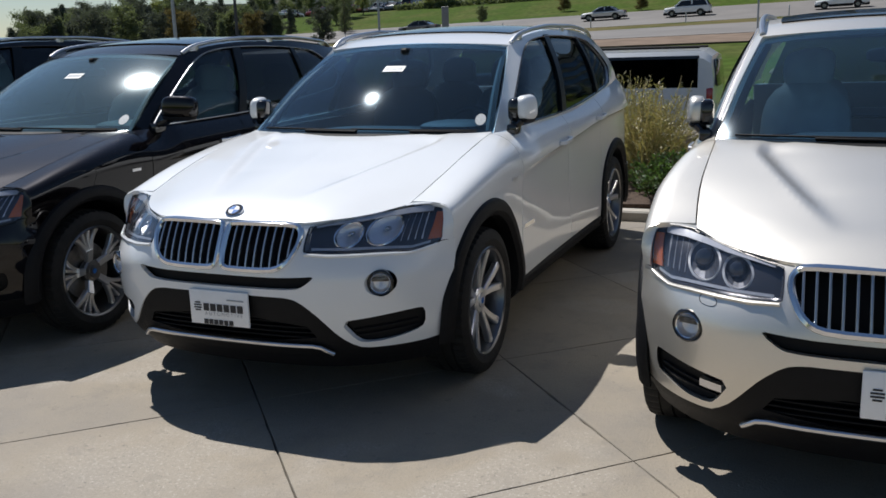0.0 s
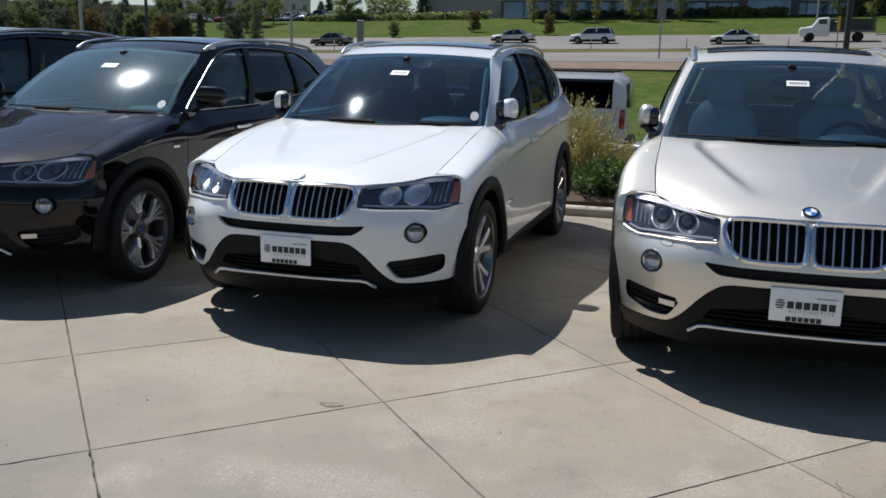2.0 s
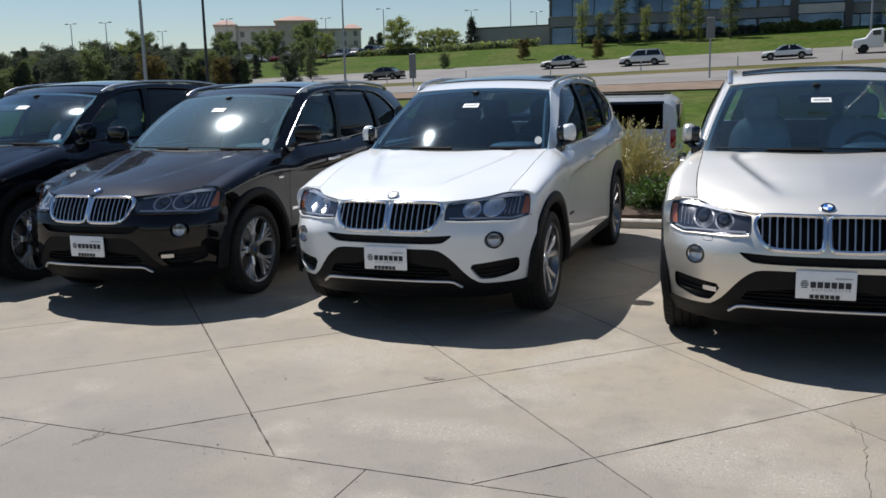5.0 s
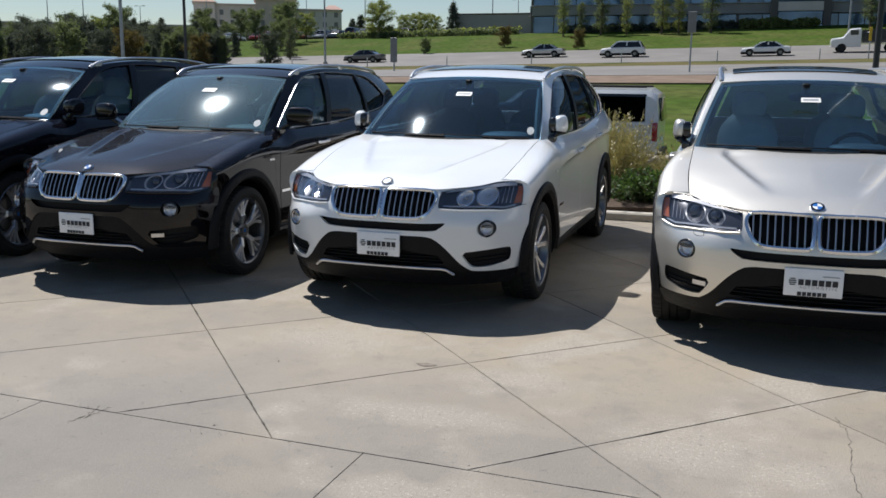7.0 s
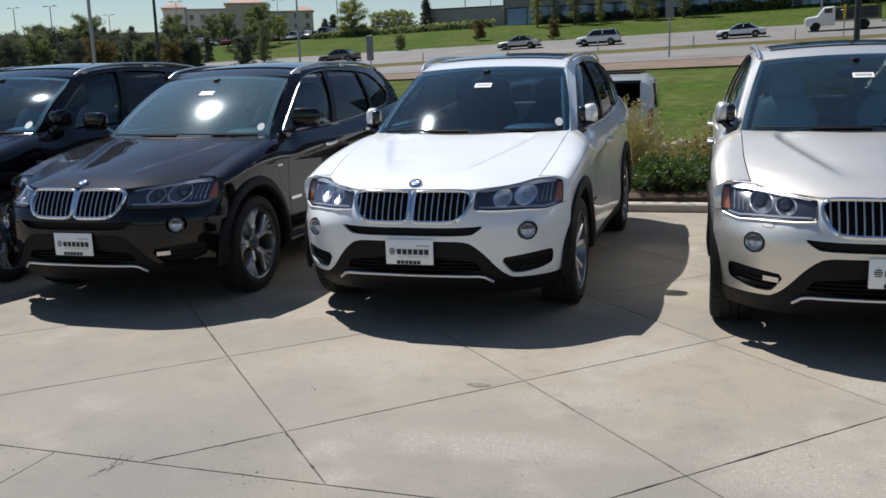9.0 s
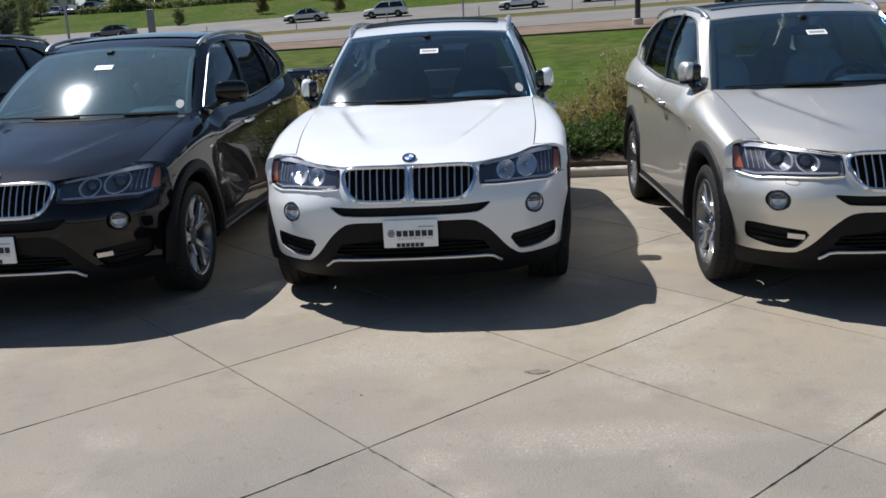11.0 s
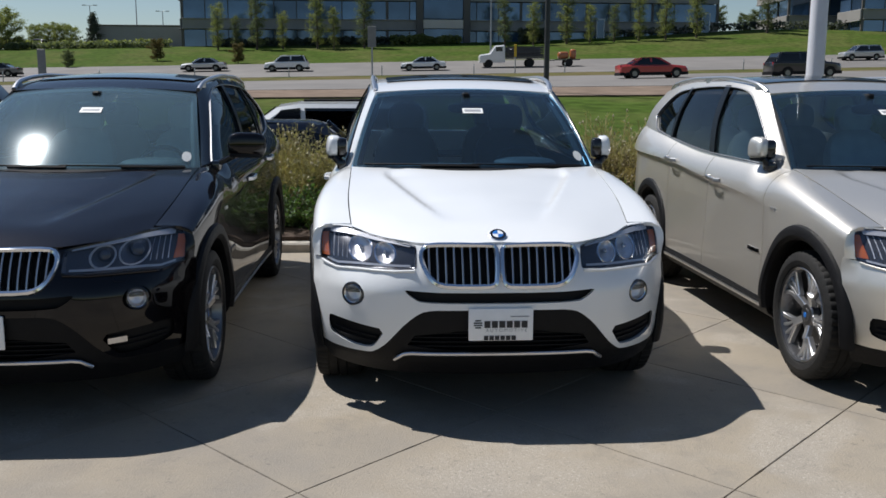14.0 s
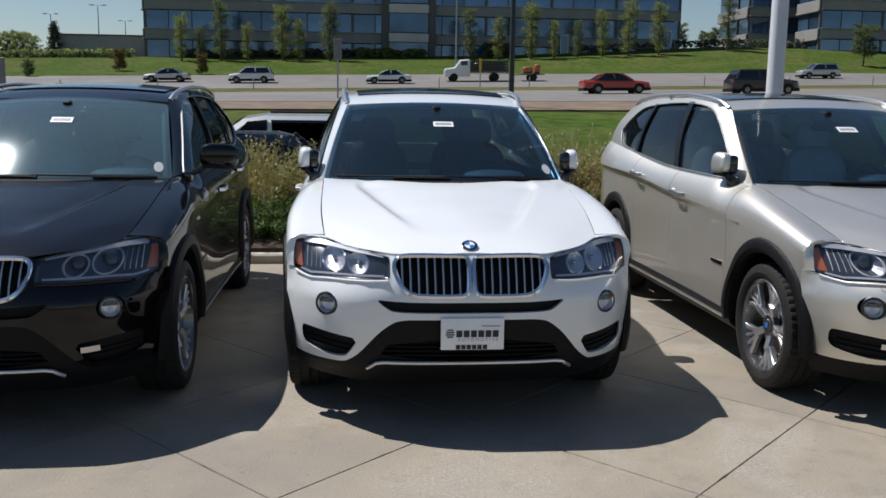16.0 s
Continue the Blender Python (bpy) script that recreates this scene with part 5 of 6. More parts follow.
def shrub_g(seed, height, spread, stems, per, leaf_len, leaf_w, lean=0.9):
    """Arching stems from one foot with narrow leaves along them: stems, leaves, tips."""
    rnd = random.Random(seed)
    sv, sf, lv, lf, tips = [], [], [], [], []
    for _ in range(stems):
        a, out, h = rnd.uniform(0, 2 * math.pi), spread * math.sqrt(rnd.random()), height * rnd.uniform(0.55, 1.0)
        bx, by = rnd.gauss(0, spread * 0.25), rnd.gauss(0, spread * 0.25)
        h *= 1 - 0.35 * (out / spread) ** 2
        pts = []
        for k in range(6):
            s = k / 5
            pts.append(Vector((bx + math.cos(a) * out * s ** 1.5, by + math.sin(a) * out * s ** 1.5, h * (s - 0.12 * s * s * out / spread))))
        for p, q in zip(pts, pts[1:]):
            w = 0.004
            k = len(sv)
            sv += [tuple(p + Vector((-w, 0, 0))), tuple(p + Vector((w, 0, 0))), tuple(q + Vector((w * 0.7, w, 0))), tuple(q + Vector((-w * 0.7, w, 0)))]
            sf.append((k, k + 1, k + 2, k + 3))
        tips.append(pts[-1])
        for _ in range(per):
            s = rnd.uniform(0.15, 1.0)
            i = min(int(s * 5), 4)
            p = pts[i].lerp(pts[i + 1], s * 5 - i)
            d = Vector((rnd.gauss(0, 1), rnd.gauss(0, 1), rnd.uniform(0.1, 1.6))).normalized() * leaf_len * rnd.uniform(0.6, 1.3)
            n = d.cross(Vector((rnd.gauss(0, 1), rnd.gauss(0, 1), rnd.gauss(0, 1)))).normalized() * leaf_w * rnd.uniform(0.7, 1.3)
            k = len(lv)
            lv += [tuple(p), tuple(p + d * 0.5 + n), tuple(p + d), tuple(p + d * 0.5 - n)]
            lf.append((k, k + 1, k + 2, k + 3))
    tv, tf = [], []
    for p in tips:
        if rnd.random() < 0.36:
            r = rnd.uniform(0.009, 0.021)
            k = len(tv)
            tv += [tuple(p + Vector(o) * r) for o in ((1, 0, 0), (-1, 0, 0), (0, 1, 0), (0, -1, 0), (0, 0, 1.4), (0, 0, -1))]
            tf += [(k + a, k + b, k + c) for a, b, c in ((0, 2, 4), (2, 1, 4), (1, 3, 4), (3, 0, 4), (2, 0, 5), (1, 2, 5), (3, 1, 5), (0, 3, 5))]
    return (sv, sf), (lv, lf), (tv, tf)


def shrub(kind, label, x, y, seed, group, turn=0.0, scale=1.0, z=0.10):
    key = kind + str(seed)
    t = thing("shrub", label, "shrub", group, pose(x, y, z, 0, 0, turn) @ Matrix.Scale(scale, 4))
    if key + "_l" not in MESHES:
        if kind == "plume":
            gs = shrub_g(seed, 1.22, 0.58, 300, 30, 0.060, 0.0045)
        elif kind == "green":
            gs = shrub_g(seed, 0.55, 0.50, 150, 30, 0.050, 0.011)
        else:
            gs = shrub_g(seed, 1.0, 0.60, 170, 34, 0.045, 0.012)
        MESHES[key + "_s"], MESHES[key + "_l"], MESHES[key + "_t"] = (make_mesh("m", g, 0) for g in gs)
    part("branching", None, STRAW if kind in ("plume", "drybush") else TWIG, t, key=key + "_s")
    part("foliage", None, LEAF if kind == "plume" else LEAF_DEEP if kind == "green" else LEAF_DRY if kind == "drybush" else LEAF, t, key=key + "_l")
    if kind == "plume":
        tagged(part("seed_plume", None, CREAM, t, key=key + "_t"), kind="stuff")
    return t


PL, GR, BU = "pale feathery shrub with cream seed heads behind the kerb", "low leafy green shrub in bark mulch behind the kerb", "dense grey-green shrub in the planting bed"
row = "planting bed shrubs"
shrub("plume", PL, 0.68, 6.05, 1, row, 0, 0.95)
shrub("plume", PL, 1.20, 6.45, 2, row, 40, 0.5)
shrub("plume", PL, 0.40, 6.60, 1, row, 140)
shrub("green", GR, 1.35, 5.45, 3, row)
shrub("green", GR, 1.85, 5.60, 4, row, 60, 1.05)
shrub("green", GR, 1.00, 5.40, 4, row, 200, 0.9)
shrub("plume", PL, 2.00, 6.35, 2, row, 200, 0.8)
shrub("green", GR, 2.45, 5.70, 3, row, 100)
shrub("plume", PL, -1.35, 6.10, 1, row, 80)
shrub("plume", PL, -1.75, 6.35, 2, row, 10, 0.95)
shrub("green", GR, -1.15, 5.45, 3, row, 30, 1.1)
shrub("green", GR, -1.60, 5.50, 4, row, 300, 1.0)
shrub("bush", BU, -0.75, 6.50, 5, row, 0, 0.9)
shrub("bush", BU, 1.75, 6.75, 6, row, 50, 0.5)
shrub("bush", BU, 4.55, 5.75, 5, row, 50, 1.05)
shrub("bush", BU, 5.25, 6.05, 6, row, 120, 1.1)
shrub("plume", PL, 4.95, 6.45, 1, row, 60, 1.0)
shrub("bush", BU, 3.60, 6.20, 6, row, 200, 0.8)
shrub("bush", BU, -3.6, 6.3, 5, row, 90, 0.9)
shrub("bush", BU, -6.0, 6.2, 6, row, 20, 0.9)
shrub("plume", PL, 2.75, 6.35, 1, row, 310, 0.78)
shrub("plume", PL, 2.35, 6.85, 2, row, 250, 0.72)
shrub("bush", BU, 3.15, 6.70, 5, row, 15, 0.70)
shrub("plume", PL, 1.55, 7.05, 1, row, 15, 0.62)
DRY_BUSH = "dense half-dry grey-brown shrub in the planting bed"
shrub("drybush", DRY_BUSH, 2.02, 6.10, 7, row, 20, 1.0)
shrub("drybush", DRY_BUSH, 2.50, 6.25, 7, row, 160, 0.95)
shrub("plume", PL, 2.15, 6.75, 2, row, 120, 1.08)
shrub("plume", PL, 2.75, 6.95, 1, row, 200, 1.05)
rnd = random.Random(11)
for k in range(45):
    course, j = divmod(k, 15)
    x, y = 0.30 + 0.17 * j + 0.08 * (course % 2) + rnd.uniform(-0.05, 0.05), 7.75 + 0.07 * course + rnd.uniform(-0.06, 0.06)
    s = rnd.uniform(0.14, 0.24)
    g = blob(s * 1.6, s * 1.1, s, (0, 0, 0), (rnd.uniform(-15, 15), rnd.uniform(-15, 15), rnd.uniform(0, 180)), 3.2, 9, 6)
    g = [(a + 0.02 * noise.noise((a * 9 + k, b * 9, c * 9)), b, c + 0.02 * noise.noise((a * 9, b * 9 + k, c * 9))) for a, b, c in g[0]], g[1]
    st = tagged(part("edging_stone", g, STONE, sharp=30), "pale rough rubble stone edging the planting bed", "stone", "edging stones")
    st.matrix_basis = pose(x, y, 0.0 + 0.17 * course + s * 0.3)

rail = thing("low_fence", "low weathered two-rail timber edging behind the planting bed", "fence", "", pose(0.55, 8.35, -0.20))
for z in (0.52, 0.64):
    part("fence_rail", rbox(2.3, 0.05, 0.035, 0.008, 1, (1.15, 0, z)), STRAW, rail)
for k in range(10):
    part("fence_post", rbox(0.04, 0.045, 0.72, 0.006, 1, (0.06 + 0.24 * k, 0.05, 0.30)), TWIG, rail, key="fence_post")

# ---- light pole behind the silver car ----
POLE_WHITE = material("white_pole_paint", (0.66, 0.66, 0.70), 0.4, 0, 0.2, vary=0.05, noise_scale=3)
POLE_DARK = material("dark_pole_paint", (0.03, 0.03, 0.032), 0.5, vary=0.1, noise_scale=3)
GALV = material("galvanised_steel", (0.36, 0.37, 0.38), 0.5, 0.6, vary=0.12, noise_scale=4)
LAMP_HEAD = material("lamp_head_grey", (0.22, 0.22, 0.22), 0.5, vary=0.1, noise_scale=3)


def lamp_post(x, y, z, h, r, mat, label, heads=2, arm=0.0, group=""):
    p = thing("street_lamp", label, "lamp", group, pose(x, y, z))
    part("pole", loft([[(c * rr, s * rr, zz) for c, s in circle(1, 14)] for rr, zz in ((r * 1.15, 0), (r * 1.1, h * 0.3), (r * 0.85, h * 0.7), (r * 0.65, h))]), mat, p)
    part("base", lathe([(0.0, 0.0), (r * 2.2, 0.0), (r * 2.2, 0.35), (r * 1.9, 0.40), (0.0, 0.40)], 18, "z"), KERB, p)
    for k in range(heads):
        s = -1 if k else 1
        part("arm", sweep([(0, 0, h - 0.1), (s * 0.4, 0, h + 0.02 + arm), (s * (0.8 + arm), 0, h + 0.05 + arm * 1.1)], rect(0.06, 0.06), (0, 1, 0)), mat, p)
        part("lamp_head", rbox(0.75, 0.36, 0.14, 0.04, 2, (s * (1.0 + arm), 0, h + 0.05 + arm * 1.1)), LAMP_HEAD, p)
    return p


lamp_post(3.92, 5.30, 0.05, 9.0, 0.078, POLE_WHITE, "tall white round steel light pole in the planting bed")


def far_lamp(az, d, top, label="slim parking-lot light pole with twin flat heads", heads=2, arm=0.0, r=0.10, mat=GALV, foot=None):
    x, y = 1.5 + d * math.sin(radians(az)), -4.8 + d * math.cos(radians(az))
    z = terrain(x, y) if foot is None else foot
    lamp_post(x, y, z, 1.6 + d * math.tan(radians(top)) - z, r, mat, label, heads, arm, "distant light poles")


far_lamp(-37.5, 95, 9.5, "tall pale steel light pole by the far road", 1, 1.2, 0.16)
far_lamp(-33.9, 90, 9.5, "tall dark sign pole by the far road", 0, 0, 0.13, POLE_DARK)
far_lamp(-25.6, 110, 5.85, "roadside lamp with one curved arm", 1, 1.0, 0.12)
for az, d, top in ((-32.7, 190, 4.6), (-23.2, 170, 5.1), (-17.8, 190, 4.9), (-15.35, 170, 5.5), (-13.8, 200, 4.7), (-39.6, 180, 4.4), (-26.8, 220, 4.6), (-41.5, 200, 4.3), (-36.5, 230, 3.9)):
    far_lamp(az, d, top)
lamp_post(8.03, 45, terrain(8.03, 45), 13.0, 0.13, POLE_DARK, "tall black pole beside the highway", 0)
lamp_post(12.45, 111, terrain(12.45, 111), 10.0, 0.10, GALV, "slim grey pole on the grass bank", 0)

YELLOW = material("yellow_marker", (0.65, 0.42, 0.03), 0.5, vary=0.1, noise_scale=3)
SIGN_BACK = material("bare_sign_back", (0.20, 0.20, 0.20), 0.5, 0.3, vary=0.1, noise_scale=5)


def road_sign(x, y, h, w, hh, mat, label):
    s = thing("road_sign", label, "sign", "", pose(x, y, terrain(x, y)))
    part("post", rbox(0.10, 0.10, h, 0.01, 1, (0, 0, h / 2)), GALV, s)
    part("panel", rbox(w, 0.04, hh, 0.015, 1, (0, -0.07, h - hh / 2)), mat, s)


road_sign(-1.42, 53, 3.7, 0.50, 1.25, SIGN_BACK, "narrow grey road sign seen from behind")
road_sign(-26.0, 66, 2.8, 0.6, 2.0, SIGN_BACK, "grey roadside sign panel on a post")
road_sign(12.2, 87, 2.9, 0.25, 1.2, YELLOW, "slim yellow utility marker post")
for k, x in enumerate(range(-46, 60, 9)):
    d = thing("delineator", "thin grey delineator post on the median", "post", "delineator posts", pose(x, 86, terrain(x, 86)))
    part("post", rbox(0.09, 0.05, 1.1, 0.01, 1, (0, 0, 0.55)), GALV, d, key="delineator")
    part("reflector", rbox(0.10, 0.02, 0.2, 0.005, 1, (0, -0.03, 0.95)), LAMP_WHITE, d, key="delineator_r")

# ---- vehicles farther off ----
FAR_GLASS = material("dark_vehicle_glass", (0.010, 0.012, 0.015), 0.06, 0, 0.4, spec=0.3)


def paint(name, c, metal=0.0):
    return material(name, c, 0.35, metal, 0.9, 0.04, 5, 0.03)


def section_ring(y, z0, z1, w, crown=0.0):
    c = min(0.12, (z1 - z0) * 0.3)
    return [(w - c * 0.6, y, z0), (w, y, z0 + c), (w, y, z1 - c * 1.4), (w - c * 0.9, y, z1 - c * 0.25), (0, y, z1 + crown), (-w + c * 0.9, y, z1 - c * 0.25), (-w, y, z1 - c * 1.4), (-w, y, z0 + c), (-w + c * 0.6, y, z0)]


SHAPES = {
    # length, half width, height, waist, hood height, hood end, windscreen top, roof end, rear glass foot
    "sedan": (4.8, 0.90, 1.45, 0.95, 0.90, 1.25, 2.05, 3.35, 4.15),
    "suv": (4.75, 0.93, 1.72, 1.08, 1.02, 1.15, 1.85, 4.25, 4.62),
    "hatch": (4.4, 0.89, 1.56, 1.0, 0.92, 1.05, 1.85, 3.75, 4.28),
    "pickup": (5.7, 0.98, 1.85, 1.15, 1.10, 1.50, 2.15, 3.55, 3.75),
}


def vehicle(label, at, mat, shape="sedan", group="highway traffic", category="car"):
    L, w, H, waist, hood, hy, wy, ry, gy = SHAPES[shape]
    v = thing("far_" + ("pickup_truck" if shape == "pickup" else "car"), label, category, group, at)

    def body():
        st = [(0.0, 0.38, hood - 0.25, w - 0.18), (0.12, 0.28, hood - 0.08, w - 0.08), (0.5, 0.24, hood - 0.02, w), (hy, 0.24, waist, w), (2.4, 0.24, waist + 0.01, w), (3.6, 0.24, waist + 0.03, w), (L - 0.35, 0.26, waist + 0.04, w - 0.02), (L - 0.05, 0.34, waist - 0.02, w - 0.08), (L, 0.42, waist - 0.12, w - 0.15)]
        return loft([section_ring(*s, 0.02) for s in st])

    def cabin():
        lo = [(w - 0.10, hy, waist), (w - 0.06, lerp(hy, wy, 0.5), waist), (w - 0.06, ry, waist), (w - 0.12, gy, waist)]
        hi = [(w - 0.26, wy, H - 0.05), (w - 0.24, lerp(wy, ry, 0.3), H - 0.01), (w - 0.24, ry - 0.15, H - 0.02), (w - 0.28, ry, H - 0.06)]
        full = lambda p: p + [(-x, y, z) for x, y, z in reversed(p)]
        return loft([full([(x, y, z - 0.05) for x, y, z in lo]), full(lo), full(hi)])

    def roof_panel():
        a = w - 0.25
        cols = [(-a - 0.045, -0.13), (-a - 0.02, -0.04)] + [(x, -0.02 * (abs(x) / 0.65) ** 2 + 0.012) for x in steps(-a, a, 5)] + [(a + 0.02, -0.04), (a + 0.045, -0.13)]
        return sheet([[(x, y, H + d - (0.06 if k in (0, 3) else 0.0)) for k, y in enumerate((wy - 0.04, wy + 0.2, ry - 0.3, ry + 0.04))] for x, d in cols], 0.02)

    def pillar(y0, y1):
        return sweep([(w - 0.075, y0, waist - 0.02), (w - 0.225, y1, H - 0.06)], rect(0.03, 0.13), (0, 1, 0))
    k = "veh_" + shape
    part("body", body, mat, v, key=k + "_body")
    part("cabin_glass", cabin, FAR_GLASS, v, key=k + "_cabin")
    part("roof", roof_panel, mat, v, key=k + "_roof")
    for i, (y0, y1) in enumerate(((hy + 0.02, wy + 0.02), (lerp(wy, ry, 0.42), lerp(wy, ry, 0.42) + 0.03), (gy - 0.12, ry - 0.06))):
        part("pillar", lambda: pillar(y0, y1), mat, v, key=k + "_pillar%d" % i)
        part("pillar", lambda: mirror(pillar(y0, y1)), mat, v, key=k + "_pillarm%d" % i)
    for name, y0, y1 in (("front_apron", -0.02, 0.55), ("side_sill", 1.25, L - 1.4), ("rear_apron", L - 0.62, L + 0.02)):
        part(name, lambda: loft([[(a * (w + 0.012 - (0.10 if y in (-0.02, L + 0.02) else 0)), y, z) for a, z in ((-1, 0.22), (1, 0.22), (1, 0.42), (-1, 0.42))] for y in (y0, y1)]), CLAD, v, key=k + "_" + name)
    for q in (1, -1):
        for yy in (0.85, L - 1.0):
            part("wheel_arch", lambda: loft([[(q * x, yy + 0.40 * math.cos(a), 0.33 + 0.40 * math.sin(a)) for a in (math.pi * m / 12 for m in range(13))] for x in (w - 0.15, w + 0.006)]), BLACK, v, key=k + "_arch%d_%d" % (q, yy > 2))
    for s in (1, -1):
        for y in (0.85, L - 1.0):
            r = 0.33 if shape != "pickup" else 0.38
            wh = part("wheel", lambda: moved(lathe([(0.0, -0.09), (r * 0.7, -0.09), (r * 0.95, -0.1), (r, -0.07), (r, 0.07), (r * 0.95, 0.1), (r * 0.66, 0.10), (r * 0.64, 0.09), (0, 0.09)], 20), pose(0, 0, 0)), RUBBER, v, key=k + "_tyre")
            wh.matrix_basis = pose(s * (w - 0.085), y, r, 0, 0, 0 if s > 0 else 180)
            part("rim", lambda: lathe([(0, 0.095), (r * 0.56, 0.095), (r * 0.54, 0.103), (r * 0.2, 0.098), (0, 0.105)], 16), RIM_GREY, wh, key=k + "_rim")
        hl = part("head_lamp", lambda: rbox(0.30, 0.10, 0.12, 0.03, 2, (w - 0.32, 0.08, hood - 0.22)), LAMP_WHITE, v, key=k + "_hl")
        tl = part("tail_lamp", lambda: rbox(0.16, 0.08, 0.22, 0.02, 2, (w - 0.20, L - 0.05, waist - 0.14)), RED_LENS, v, key=k + "_tl")
        hl.matrix_basis = tl.matrix_basis = Matrix.Diagonal((s, 1, 1, 1))
    return v


def on_road(x, y, toward):
    return pose(x, y, terrain(x, y) + 0.09, 0, math.degrees(math.atan(-0.021)), 0) @ pose(0, 0, 0, 0, 0, 90 if toward > 0 else -90)


P_WHITE, P_SILVER, P_RED, P_BLACK, P_NAVY, P_GREY = paint("fleet_white", (0.72, 0.73, 0.73)), paint("fleet_silver", (0.50, 0.51, 0.52), 0.5), paint("fleet_red", (0.36, 0.025, 0.02)), paint("fleet_black", (0.012, 0.012, 0.014)), paint("fleet_navy", (0.012, 0.018, 0.04)), paint("fleet_grey", (0.12, 0.125, 0.13), 0.4)
vehicle("white SUV on the far carriageway", on_road(-13.7, 97, -1), P_WHITE, "suv")
vehicle("silver SUV on the far carriageway", on_road(52.0, 100, -1), P_SILVER, "suv")
vehicle("white sedan heading along the far carriageway", on_road(1.0, 95, -1), P_WHITE, "sedan")
vehicle("silver sedan on the far carriageway", on_road(-23.0, 99, -1), P_SILVER, "sedan")
vehicle("grey sedan on the far carriageway", on_road(-44, 96, -1), P_GREY, "sedan")
vehicle("red sedan on the near carriageway", on_road(20.5, 60, 1), P_RED, "sedan")
vehicle("black SUV on the near carriageway", on_road(30.0, 57, 1), P_BLACK, "suv")
vehicle("dark blue hatchback parked in the lower row", pose(0.35, 10.4, -0.60, 0, 0, 90), P_NAVY, "suv", "lower row cars")

# flatbed work truck with a trailer
tr = thing("work_truck", "white-cabbed stake truck with a dark load bed", "truck", "highway traffic", on_road(9.7, 98, -1))
part("cab", loft([section_ring(0, 0.6, 1.25, 0.95), section_ring(0.1, 0.5, 1.42, 1.0), section_ring(1.15, 0.5, 1.55, 1.02), section_ring(1.75, 0.5, 2.35, 0.98), section_ring(2.7, 0.5, 2.42, 0.98), section_ring(2.8, 0.5, 2.3, 0.96)]), P_WHITE, tr)
for x in (-0.985, 0.985):
    part("cab_glass", rbox(0.02, 0.75, 0.5, 0.01, 1, (x, 2.15, 1.95)), FAR_GLASS, tr)
bed = part("load_bed", rbox(2.2, 4.2, 0.25, 0.03, 1, (0, 5.0, 1.0)), P_BLACK, tr)
for x in (-1.05, 1.05):
    part("stake_side", join(*[rbox(0.04, 4.2, 0.20, 0.01, 1, (x, 5.0, 1.25 + 0.27 * k)) for k in range(4)], *[rbox(0.06, 0.06, 1.3, 0.01, 1, (x, 3.1 + 0.95 * k, 1.7)) for k in range(5)]), POLE_DARK, bed)
part("load", blob(1.9, 3.6, 1.0, (0, 5.0, 1.6), (0, 0, 0), 5), P_BLACK, bed)
for s in (1, -1):
    for y in (1.0, 5.6):
        wh = part("wheel", lathe([(0, -0.12), (0.40, -0.12), (0.44, -0.08), (0.44, 0.08), (0.40, 0.12), (0, 0.10)], 18), RUBBER, tr, key="truck_wheel")
        wh.matrix_basis = pose(s * 0.92, y, 0.44)
tl = thing("equipment_trailer", "small trailer with orange equipment behind the truck", "trailer", "highway traffic", on_road(17.9, 98, -1))
part("deck", rbox(1.7, 2.8, 0.12, 0.02, 1, (0, 1.6, 0.7)), P_BLACK, tl)
part("drawbar", sweep([(0, -0.9, 0.65), (0, 0.3, 0.68)], rect(0.1, 0.1), (0, 0, 1)), P_BLACK, tl)
part("equipment", join(blob(1.2, 1.2, 0.8, (0, 1.2, 1.2), (0, 0, 0), 4), blob(1.0, 0.7, 1.1, (0, 2.3, 1.3), (0, 0, 0), 4)), paint("equipment_orange", (0.35, 0.10, 0.02)), tl)
for s in (1, -1):
    wh = part("wheel", None, RUBBER, tl, key="truck_wheel")
    wh.matrix_basis = pose(s * 0.9, 1.7, 0.40)


